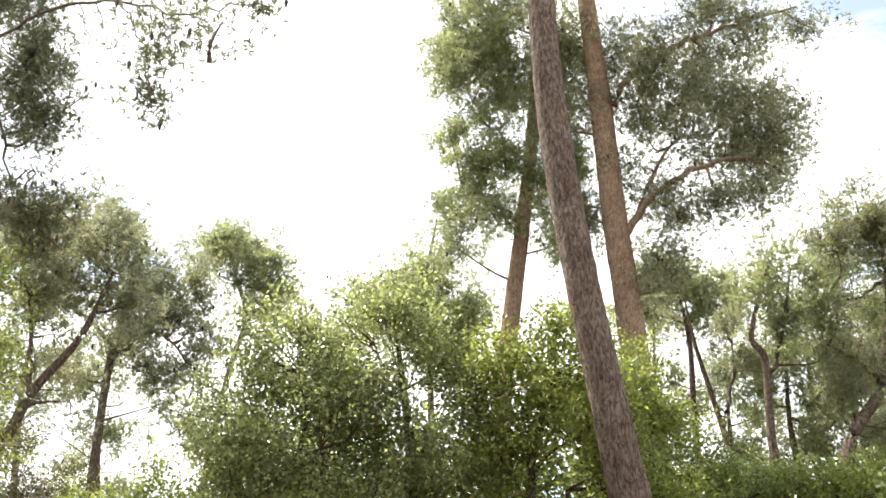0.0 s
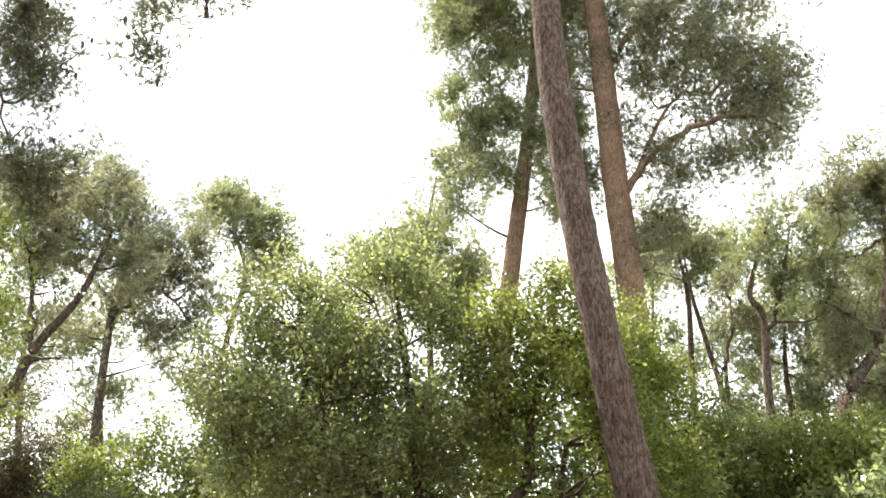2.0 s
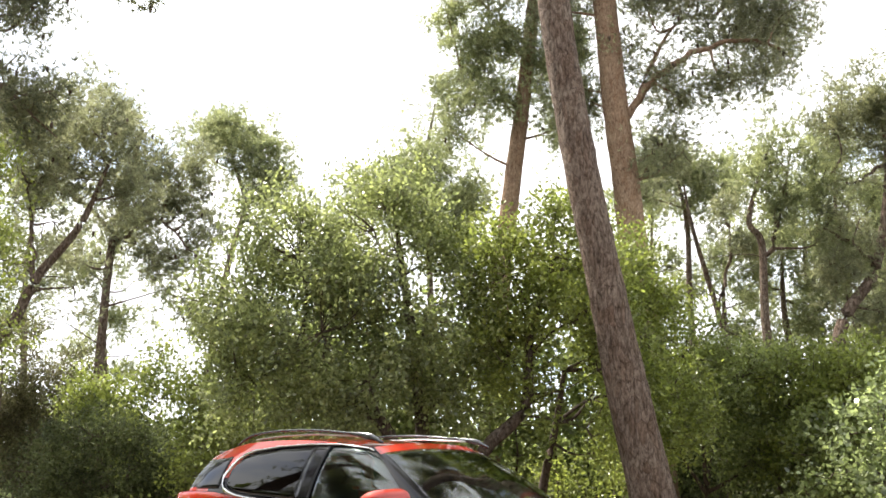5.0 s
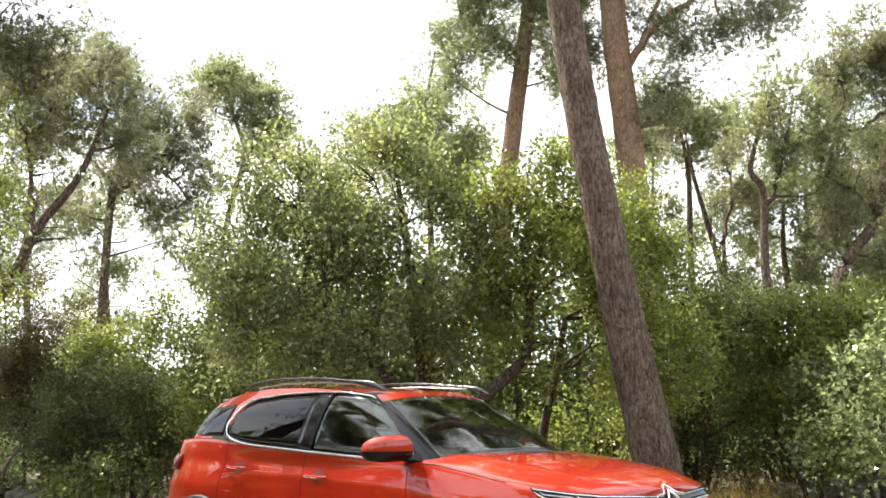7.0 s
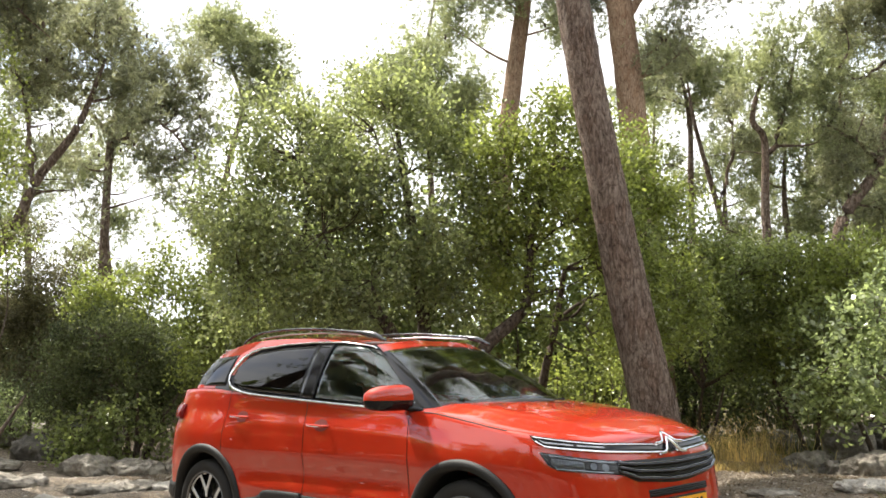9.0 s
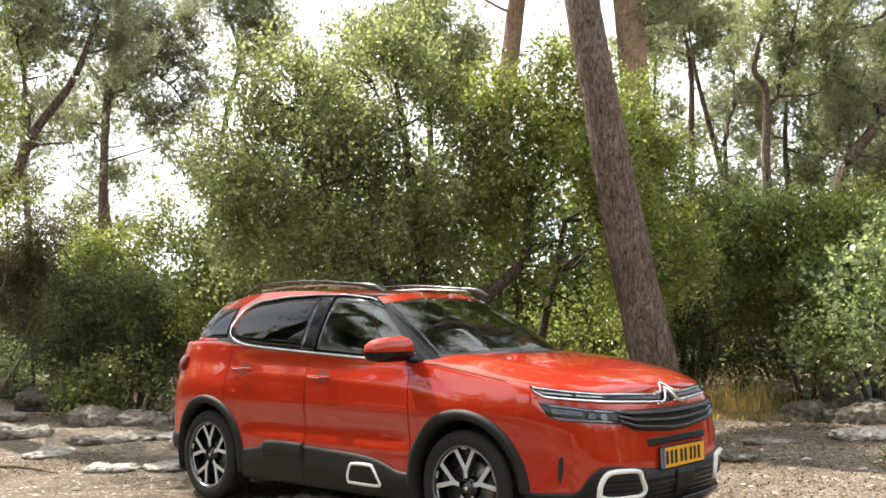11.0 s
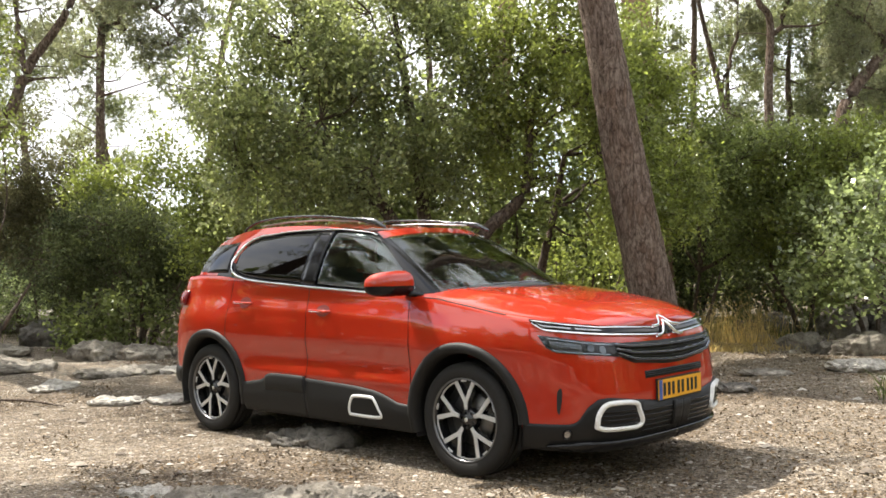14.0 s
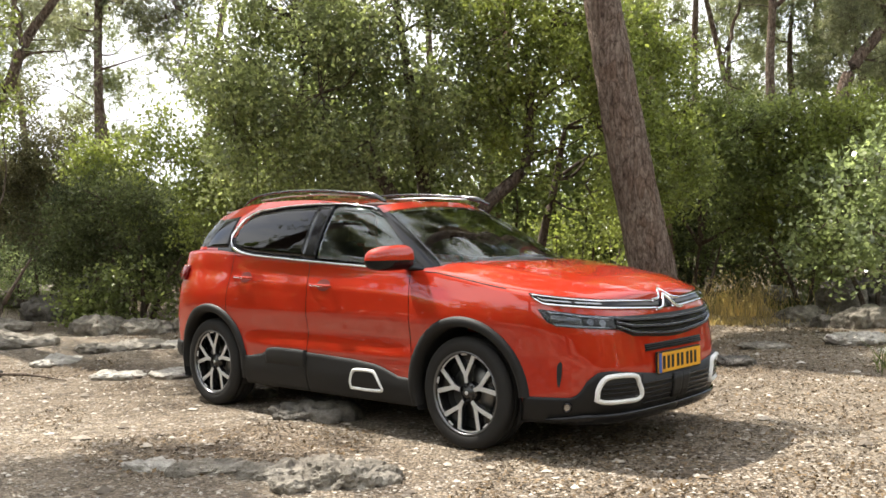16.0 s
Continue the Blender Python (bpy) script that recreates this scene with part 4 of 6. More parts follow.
# ---------------------------------------------------------------- the car
# own axes: x ahead from the front axle, y to its left, z up from the ground; the shapes are drawn for its right side and mirrored
M_PAINT, _nt, _p = material("orange-red metallic paint")
_fl = noise_of(_nt, coords(_nt), 900.0, 2)
_nt.links.new(ramp(_nt, _fl, (0.35, (0.335, 0.0175, 0.0050)), (0.65, (0.405, 0.0240, 0.0070))), _p.inputs["Base Color"])
_p.inputs["Metallic"].default_value = 0.12
_p.inputs["Roughness"].default_value = 0.42
_p.inputs["Specular IOR Level"].default_value = 0.05
_p.inputs["Coat IOR"].default_value = 1.64
_p.inputs["Coat Weight"].default_value = 1.0
_p.inputs["Coat Roughness"].default_value = 0.012


def plain(name, color, rough, metal=0.0, coat=0.0, grain=0.0, scale=200.0, spec=0.5):
    m, nt, p = material(name)
    n = noise_of(nt, coords(nt), scale, 4)
    lo, hi = tuple(c * 0.82 for c in color), tuple(min(1.0, c * 1.15) for c in color)
    nt.links.new(ramp(nt, n, (0.3, lo), (0.7, hi)), p.inputs["Base Color"])
    p.inputs["Roughness"].default_value = rough
    p.inputs["Metallic"].default_value = metal
    p.inputs["Coat Weight"].default_value = coat
    p.inputs["Specular IOR Level"].default_value = spec
    if grain:
        bump(nt, p, n, grain, 0.002)
    return m


M_CLAD = plain("dark grey plastic cladding", (0.0155, 0.0150, 0.0145), 0.55, grain=0.5, scale=500, spec=0.2)
M_GLOSSBLACK = plain("gloss black trim", (0.005, 0.005, 0.006), 0.10, spec=0.3)
M_SKIRT = plain("dark skirt plastic", (0.0085, 0.0085, 0.0088), 0.42, grain=0.3, scale=500, spec=0.25)
M_RAIL = plain("anodised dark rail", (0.075, 0.077, 0.082), 0.20, 0.75, coat=0.4)
M_BLACK = plain("matt black", (0.008, 0.008, 0.008), 0.7)
M_CHROME = plain("chrome", (0.82, 0.82, 0.83), 0.09, 1.0)
M_SILVER = plain("machined aluminium", (0.66, 0.66, 0.66), 0.34, 0.45)
M_WHITE = plain("white trim", (0.74, 0.74, 0.72), 0.35, coat=0.3)
M_TYRE = plain("tyre rubber", (0.0175, 0.0165, 0.0155), 0.75, grain=0.6, scale=120, spec=0.25)
M_DISC = plain("brake disc steel", (0.16, 0.155, 0.15), 0.4, 0.9)
M_SEAT = plain("dark seat cloth", (0.035, 0.035, 0.038), 0.85, grain=0.4, scale=300)
M_PLATE = plain("yellow plate", (0.72, 0.35, 0.012), 0.4)
M_BLUE = plain("blue plate band", (0.03, 0.09, 0.35), 0.4)
M_TAIL = plain("red lamp lens", (0.16, 0.004, 0.006), 0.16, coat=0.3, spec=0.3)
M_LENSGREY = plain("lamp reflector", (0.34, 0.35, 0.37), 0.14, 0.9)
# copy of the lamp reflector with the headlamp's inner shade put in its colour
M_LAMPDARK = plain("lamp reflector darkened as shade", (0.13, 0.135, 0.145), 0.16, 0.9, scale=60)
M_DARKCHROME = plain("dark chrome", (0.30, 0.30, 0.31), 0.16, 1.0)


def glass_material(name, tint, rough=0.0, sheen=0.035):
    m, nt, p = material(name)
    nt.nodes.remove(p)
    tr = nt.nodes.new("ShaderNodeBsdfTransparent")
    tr.inputs["Color"].default_value = (*tint, 1)
    gl = nt.nodes.new("ShaderNodeBsdfGlossy")
    gl.inputs["Roughness"].default_value = rough
    lw = node(nt, "LayerWeight", Blend=0.5)
    pw = nt.nodes.new("ShaderNodeMath")
    pw.operation = "POWER"
    pw.inputs[1].default_value = 4.0
    nt.links.new(lw.outputs["Facing"], pw.inputs[0])
    fr = nt.nodes.new("ShaderNodeMath")
    fr.operation = "MULTIPLY_ADD"
    fr.inputs[1].default_value = 0.8
    fr.inputs[2].default_value = sheen
    nt.links.new(pw.outputs["Value"], fr.inputs[0])
    mix = nt.nodes.new("ShaderNodeMixShader")
    nt.links.new(fr.outputs["Value"], mix.inputs["Fac"])
    nt.links.new(tr.outputs["BSDF"], mix.inputs[1])
    nt.links.new(gl.outputs["BSDF"], mix.inputs[2])
    nt.links.new(mix.outputs["Shader"], nt.nodes["Material Output"].inputs["Surface"])
    return m


M_SCREEN = glass_material("windscreen glass", (0.60, 0.66, 0.64), sheen=0.085)
M_PANE = glass_material("door glass", (0.66, 0.74, 0.72), sheen=0.11)
M_PRIVACY = glass_material("dark privacy glass", (0.07, 0.075, 0.075), sheen=0.045)
M_LENS = glass_material("clear lamp lens", (0.85, 0.87, 0.88), sheen=0.02)


def lin(pairs):
    xs, ys = zip(*sorted(pairs))
    return lambda x: np.interp(x, xs, ys)


# lower body: one plan outline (nose to tail), scaled with height
OUT = smooth_line([(0.985, 0, 0), (0.978, 0.30, 0), (0.945, 0.55, 0), (0.86, 0.725, 0), (0.70, 0.825, 0), (0.45, 0.882, 0), (0.0, 0.905, 0), (-0.8, 0.905, 0),
                   (-1.8, 0.905, 0), (-2.7, 0.905, 0), (-3.1, 0.882, 0), (-3.34, 0.82, 0), (-3.47, 0.70, 0), (-3.54, 0.45, 0), (-3.56, 0, 0)], 40)[:, :2]
OUT_S = np.concatenate([[0], np.cumsum(np.linalg.norm(np.diff(OUT, axis=0), axis=1))])
S_END = OUT_S[-1]
nose_x = lin([(0.20, 0.90), (0.30, 0.955), (0.40, 0.985), (0.55, 0.985), (0.64, 0.972), (0.75, 0.955), (0.85, 0.925), (0.92, 0.89), (0.97, 0.84), (1.02, 0.76), (1.3, 0.6)])
tail_x = lin([(0.20, -3.48), (0.40, -3.56), (0.70, -3.56), (0.95, -3.52), (1.15, -3.47), (1.3, -3.43)])
width_k = lin([(0.20, 0.945), (0.26, 0.965), (0.36, 0.985), (0.50, 0.988), (0.62, 0.996), (0.80, 1.0), (0.92, 0.992), (1.02, 0.974), (1.10, 0.952), (1.18, 0.945), (1.30, 0.918)])
edge_z = lin([(0.985, 0.925), (0.90, 0.955), (0.75, 0.98), (0.477, 1.012), (0.155, 1.062), (-0.17, 1.108), (-0.94, 1.145), (-1.5, 1.18), (-2.16, 1.228), (-2.6, 1.272), (-3.0, 1.28), (-3.6, 1.26)])
crown_h = lin([(0.985, 0.0), (0.93, 0.018), (0.85, 0.045), (0.6, 0.085), (0.3, 0.105), (0.0, 0.095), (-0.3, 0.06), (-0.8, 0.03), (-3.6, 0.02)])


def s_at(x):
    """Arc length at which the outline passes x."""
    return np.interp(-np.asarray(x, float), -OUT[:, 0], OUT_S)


def relief(x, z):
    """The swell over both wheels, the shoulder line and the hollow along the doors, in metres outward."""
    over = 0.020 * np.exp(-((x - 0.02) / 0.48) ** 2) * np.exp(-((z - 0.84) / 0.15) ** 2)
    over = over + 0.022 * np.exp(-((x + 2.78) / 0.50) ** 2) * np.exp(-((z - 0.90) / 0.17) ** 2)
    door = 1 / (1 + np.exp(-(x + 2.22) / 0.07)) / (1 + np.exp((x + 0.50) / 0.07))
    hollow = -0.020 * np.exp(-((z - 0.66) / 0.085) ** 2) + 0.008 * np.exp(-((z - 0.54) / 0.03) ** 2)
    shoulder = 0.007 * np.exp(-((z - 0.985 + 0.035 * (x + 1.2)) / 0.035) ** 2)
    return over + door * (hollow + shoulder)


def skin(s, z, off=0.0):
    """Points of the lower body's right side (y negative), off metres outside it."""
    s, z = np.broadcast_arrays(np.asarray(s, float), np.asarray(z, float))

    def raw(s):
        x, y = np.interp(s, OUT_S, OUT[:, 0]), np.interp(s, OUT_S, OUT[:, 1])
        kf = (nose_x(z) + 0.6) / (0.985 + 0.6)
        kr = (tail_x(z) + 1.8) / (-3.56 + 1.8)
        xx = np.where(x > -0.6, -0.6 + (x + 0.6) * kf, np.where(x < -1.8, -1.8 + (x + 1.8) * kr, x))
        return xx, y * width_k(z) + np.clip(y / 0.8, 0, 1) ** 4 * relief(xx, z)
    a, b = raw(np.clip(s - 0.004, 0, S_END)), raw(np.clip(s + 0.004, 0, S_END))
    x, y = raw(s)
    dx, dy = b[0] - a[0], b[1] - a[1]
    n = np.hypot(dx, dy) + 1e-9
    return np.stack([x + off * dy / n, -(y - off * dx / n), z], -1)


def grid_faces(n, m, keep=None, flip=False):
    i, j = np.meshgrid(np.arange(n - 1), np.arange(m - 1), indexing="ij")
    f = np.stack([i * m + j, i * m + j + 1, (i + 1) * m + j + 1, (i + 1) * m + j], -1).reshape(-1, 4)
    if flip:
        f = f[:, ::-1]
    return f if keep is None else f[keep.ravel()]


def tidy(v, f):
    used, inv = np.unique(f, return_inverse=True)
    return v[used], inv.reshape(f.shape)


def mirrored(v, f):
    return v * np.array([1, -1, 1]), f[:, ::-1]


def thick(P, depth_vec):
    """A slab from a grid of points (n, m, 3) and the same grid moved by depth_vec, closed at the rims."""
    n, m = P.shape[:2]
    Q = P + depth_vec
    v = np.vstack([P.reshape(-1, 3), Q.reshape(-1, 3)])
    a = grid_faces(n, m)
    b = a[:, ::-1] + n * m
    rim = np.concatenate([np.arange(m), np.arange(1, n) * m + m - 1, (n - 1) * m + np.arange(m - 2, -1, -1), np.arange(n - 2, 0, -1) * m])
    r2 = np.roll(rim, -1)
    side = np.stack([rim, rim + n * m, r2 + n * m, r2], -1)
    return v, np.vstack([a, b, side])


CAR = thing("car", 0.714, 6.364, 0.0, "orange-red crossover car with dark cladding, parked on the gravel", "car", rz=-42.08)


def car_part(name, v, f, mat, parent=None, label="", smooth=True, both=False):
    homes = parent if isinstance(parent, list) else [parent or CAR] * 2
    ob = part(name, quick_mesh(name, v, f, mat, smooth), homes[0], label)
    if both:
        v2, f2 = mirrored(v, f)
        part(name, quick_mesh(name, v2, f2, mat, smooth), homes[1], label)
    return ob


def strip(s, lo, hi, off=0.006, depth=0.012, rows=4, surf=skin, bulge=0.0):
    """A slab that follows the skin between two heights along s."""
    s = np.asarray(s, float)
    t = np.linspace(0, 1, rows)
    z = np.asarray(lo)[:, None] * (1 - t) + np.asarray(hi)[:, None] * t
    S = np.repeat(s[:, None], rows, 1)
    P, Q = surf(S, z, off), surf(S, z, off - depth)
    if bulge:
        P = surf(S, z, off + bulge * np.sin(np.pi * t)[None, :])
    return thick(P, Q - P)


# --- shells, split at the panel joints
SEAM_F, SEAM_B, SEAM_R = -0.45, -1.51, -2.50
cols = set(np.linspace(0, S_END, 190).tolist())
for x in (SEAM_F, SEAM_B, SEAM_R, 0.62):
    s0 = float(s_at(x))
    cols = {c for c in cols if abs(c - s0) > 0.012} | {s0 - 0.0035, s0 + 0.0035}
cols = np.array(sorted(cols))
rows_v = np.concatenate([np.linspace(0, 0.93, 34), [0.96, 0.985, 1.0]])
cx = np.interp(cols, OUT_S, OUT[:, 0])
ztop = edge_z(cx)
foot = np.interp(cx, [-3.6, -3.2, -3.0], [0.40, 0.38, 0.235])
Z = foot[:, None] + rows_v[None, :] * (ztop - foot)[:, None]
S2 = np.repeat(cols[:, None], len(rows_v), 1)
BODY = skin(S2, Z)
BODY[:, -1, 1] *= 0.990
BODY[:, -1, 0] -= 0.006 * np.sign(cx + 1.3) * (np.abs(cx + 1.3) > 1.9)
mid = (BODY[:-1, :-1] + BODY[1:, 1:] + BODY[:-1, 1:] + BODY[1:, :-1]) / 4
mx, mz = mid[..., 0], mid[..., 2]
hole = (np.hypot(mx, mz - 0.355) < 0.437) | (np.hypot(mx + 2.73, mz - 0.355) < 0.437)
seam = np.zeros_like(mx, bool)
for x in (SEAM_F, SEAM_B, SEAM_R):
    s0 = float(s_at(x))
    k = np.abs((cols[:-1] + cols[1:]) / 2 - s0) < 0.003
    seam |= k[:, None] & ((mz > 0.5) if x == SEAM_R else (mz > 0.25))
ok = ~hole & ~seam
fdoor = ok & (mx < SEAM_F) & (mx > SEAM_B) & (mz > 0.27)
rdoor = ok & (mx < SEAM_B) & (mx > SEAM_R) & (mz > 0.27) & (np.hypot(mx + 2.73, mz - 0.355) > 0.46)
nose = ok & (mx > 0.62)
side_panel = ok & ~fdoor & ~rdoor & ~nose
n_, m_ = BODY.shape[:2]
DOORS = {}
for name, keep in (("front_door", fdoor), ("rear_door", rdoor), ("body", side_panel), ("front_bumper", nose)):
    v, f = tidy(BODY.reshape(-1, 3), grid_faces(n_, m_, keep))
    if name in ("front_door", "rear_door"):
        DOORS[name] = [part(name, quick_mesh(name, vv, ff, M_PAINT, True), CAR, "orange-red door panel") for vv, ff in ((v, f), mirrored(v, f))]
    else:
        v, f = join([(v, f), mirrored(v, f)])
        part(name, quick_mesh(name, v, f, M_PAINT, True), CAR)


def deck(c0, c1, levels, z_of):
    """Closes the top of a ring of right-side points by scaling it towards the middle line."""
    pts = []
    for k in levels:
        q = c0.copy()
        q[:, 1] *= k
        q[:, 2] = z_of(c0, k)
        pts.append(q)
    P = np.stack(pts, 1)
    return P


# bonnet
hs = cols[cx > -0.42]
ring = skin(hs, edge_z(np.interp(hs, OUT_S, OUT[:, 0])))
ring[:, 1] *= 0.990
levels = np.concatenate([[1.0, 0.992, 0.975, 0.95], np.linspace(0.9, -0.9, 25), [-0.95, -0.975, -0.992, -1.0]])


def bonnet_z(c, k):
    x = c[:, 0]
    crease = 0.012 * np.exp(-((abs(k) - 0.72) / 0.07) ** 2) * np.clip((0.8 - x) / 0.3, 0, 1)
    return c[:, 2] + crown_h(x) * (1 - abs(k) ** 3.2) + crease - 0.010 * np.exp(-((abs(k) - 0.985) / 0.008) ** 2)


P = deck(ring, None, levels, bonnet_z)
v, f = P.reshape(-1, 3), grid_faces(P.shape[0], P.shape[1])
part("bonnet", quick_mesh("bonnet", v, f, M_PAINT, True), CAR)
# panel under the tail glass
ts = cols[cx < -2.55]
ring = skin(ts, edge_z(np.interp(ts, OUT_S, OUT[:, 0])))
P = deck(ring, None, np.linspace(1, -1, 15), lambda c, k: c[:, 2] + 0.0 * c[:, 0])
part("tailgate_ledge", quick_mesh("tailgate_ledge", P.reshape(-1, 3), grid_faces(P.shape[0], P.shape[1]), M_PAINT, True), CAR)

# --- glasshouse: bottom and top rings with matching points
GB = smooth_line([(-0.16, 0, 1.165), (-0.18, 0.35, 1.15), (-0.30, 0.70, 1.115), (-0.44, 0.805, 1.105), (-0.95, 0.858, 1.14), (-1.5, 0.866, 1.175), (-2.2, 0.856, 1.225), (-2.65, 0.835, 1.268),
                  (-2.95, 0.795, 1.272), (-3.17, 0.70, 1.268), (-3.33, 0.38, 1.265), (-3.38, 0, 1.265)], 20)
GT = smooth_line([(-1.00, 0, 1.612), (-1.01, 0.30, 1.605), (-1.07, 0.535, 1.578), (-1.14, 0.592, 1.572), (-1.40, 0.622, 1.612), (-1.72, 0.634, 1.640), (-2.2, 0.630, 1.652), (-2.58, 0.618, 1.632),
                  (-2.92, 0.598, 1.568), (-3.06, 0.53, 1.538), (-3.14, 0.3, 1.525), (-3.17, 0, 1.525)], 20)
GU = np.linspace(0, 11, len(GB))


def house(u, v, off=0.0):
    """Points of the glasshouse's right side; u runs 0 (screen's middle) to 11 (tail's middle), v up."""
    u, v = np.broadcast_arrays(np.asarray(u, float), np.asarray(v, float))

    def raw(u, v):
        b = np.stack([np.interp(u, GU, GB[:, k]) for k in range(3)], -1)
        t = np.stack([np.interp(u, GU, GT[:, k]) for k in range(3)], -1)
        return b * (1 - v[..., None]) + t * v[..., None]
    p = raw(u, v)
    du = raw(np.clip(u + 0.05, 0, 11), v) - raw(np.clip(u - 0.05, 0, 11), v)
    dv = raw(u, np.ones_like(v)) - raw(u, np.zeros_like(v))
    n = unit(np.cross(du, dv))
    n = np.where((n[..., 1:2] < 0) & (u[..., None] > 2.2) & (u[..., None] < 9), -n, n)
    n = np.where((u[..., None] <= 2.2) & (n[..., 0:1] < 0), -n, n)
    n = np.where((u[..., None] >= 9) & (n[..., 0:1] > 0), -n, n)
    p = p + n * (off + 0.022 * np.sin(np.pi * np.clip(v, 0, 1)))[..., None]
    p[..., 1] *= -1
    return p


def house_xz(x, z, off=0.0):
    """The same by x and z, for the side windows."""
    x, z = np.broadcast_arrays(np.asarray(x, float), np.asarray(z, float))
    u = np.interp(-x, -GB[:, 0], GU) * np.ones_like(x)
    v = np.full_like(x, 0.5)
    for _ in range(25):
        zb, zt = np.interp(u, GU, GB[:, 2]), np.interp(u, GU, GT[:, 2])
        v = np.clip((z - zb) / (zt - zb), -0.05, 1.05)
        p = house(u, v)
        u = np.clip(u + (p[..., 0] - x) * 1.6, 2.3, 9.5)
    return house(u, v, off)


win_lo = lin([(-2.50, 1.345), (-2.48, 1.315), (-2.45, 1.292), (-2.40, 1.276), (-2.33, 1.260), (-2.16, 1.240), (-1.5, 1.195), (-0.94, 1.160), (-0.50, 1.130), (-0.4, 1.12)])
win_hi = lin([(-2.50, 1.352), (-2.48, 1.42), (-2.44, 1.478), (-2.38, 1.522), (-2.28, 1.554), (-2.0, 1.582), (-1.67, 1.588), (-1.35, 1.580), (-1.10, 1.545), (-0.95, 1.478), (-0.48, 1.145)])
us = np.unique(np.concatenate([np.linspace(0, 11, 221)]))
vs = np.linspace(0, 1, 33)
U, V = np.meshgrid(us, vs, indexing="ij")
H = house(U, V)
hm = (H[:-1, :-1] + H[1:, 1:]) / 2
um = (U[:-1, :-1] + U[1:, 1:]) / 2
vm = (V[:-1, :-1] + V[1:, 1:]) / 2
hx, hz = hm[..., 0], hm[..., 2]
side_win = (um > 3.1) & (um < 7.6) & (hz > win_lo(hx) + 0.012) & (hz < win_hi(hx) - 0.012) & ((hx > -1.42) | (hx < -1.60))
header = (um < 2.35) & (vm > 0.875)
screen = (um < 2.0) & (vm > 0.03) & ~header
tail_glass = (um > 9.3) & (vm > 0.1) & (vm < 0.85)
roofside = (um > 3.0) & (hz > np.where(hx < -2.60, 1.528, win_hi(hx) + 0.025)) & (um < 9.5)
low_red = (um > 7.2) & (vm < 0.10)
base_keep = ~side_win & ~screen & ~tail_glass
for name, keep, mat, lab in (("window_frame", base_keep & ~roofside & ~low_red & ~header, M_GLOSSBLACK, "gloss black pillars and window frames"), ("roof_side", base_keep & (roofside | low_red | header), M_PAINT, "")):
    v, f = tidy(H.reshape(-1, 3), grid_faces(H.shape[0], H.shape[1], keep))
    v, f = join([(v, f), mirrored(v, f)])
    part(name, quick_mesh(name, v, f, mat, True), CAR, lab)
# roof
ring = house(us, np.ones_like(us))
P = deck(ring, None, np.concatenate([[1.0, 0.985, 0.96], np.linspace(0.9, -0.9, 19), [-0.96, -0.985, -1.0]]),
         lambda c, k: c[:, 2] + 0.030 * (1 - abs(k) ** 2.6) * np.clip((-1.0 - c[:, 0]) / 0.25, 0, 1) * np.clip((c[:, 0] + 2.95) / 0.9, 0, 1))
v, f = P.reshape(-1, 3), grid_faces(P.shape[0], P.shape[1])
part("roof", quick_mesh("roof", v, f, M_PAINT, True), CAR)


def pane(xs, lo, hi, mat, name, off=0.003, rows=9, label="", parent=None):
    t = np.linspace(0, 1, rows)
    X = np.repeat(xs[:, None], rows, 1)
    Zz = lo(xs)[:, None] * (1 - t) + hi(xs)[:, None] * t
    P = house_xz(X, Zz, off)
    v, f = thick(P, np.array([0, 0.004, 0]))
    car_part(name, v, f, mat, parent, label, both=True)


pane(np.linspace(-1.44, -0.50, 30), win_lo, win_hi, M_PANE, "side_window", label="clear door glass", parent=DOORS["front_door"])
pane(np.linspace(-2.495, -1.60, 40), win_lo, win_hi, M_PRIVACY, "side_window", label="dark tinted door glass", parent=DOORS["rear_door"])
pane(np.linspace(-1.595, -1.445, 6), lambda x: win_lo(x) - 0.01, lambda x: win_hi(x) + 0.004, M_GLOSSBLACK, "door_pillar", off=0.006, label="gloss black door pillar")
pane(np.linspace(-2.92, -2.57, 12), lambda x: 1.290 + 0 * x, lin([(-2.92, 1.315), (-2.80, 1.512), (-2.57, 1.530)]), M_GLOSSBLACK, "quarter_window", off=0.004, label="black rear quarter glass")
# windscreen and tail glass
for name, u0, vlo, vhi, mat, lab in (("windscreen", 2.06, 0.02, 0.885, M_SCREEN, "raked windscreen mirroring the trees and sky"), ("tail_window", -9.25, 0.08, 0.87, M_PRIVACY, "dark tail glass")):
    uu = np.linspace(0, u0, 22) if u0 > 0 else np.linspace(-u0, 11, 22)
    vv_ = np.linspace(vlo, vhi, 16)
    A, B = np.meshgrid(uu, vv_, indexing="ij")
    R = house(A, B, 0.004)
    L = R * np.array([1, -1, 1])
    P = np.concatenate([R[::-1], L[1:]], 0) if u0 > 0 else np.concatenate([R, L[::-1][1:]], 0)
    v, f = thick(P, np.array([0, 0, -0.005]))
    part(name, quick_mesh(name, v, f, mat, True), CAR, lab)


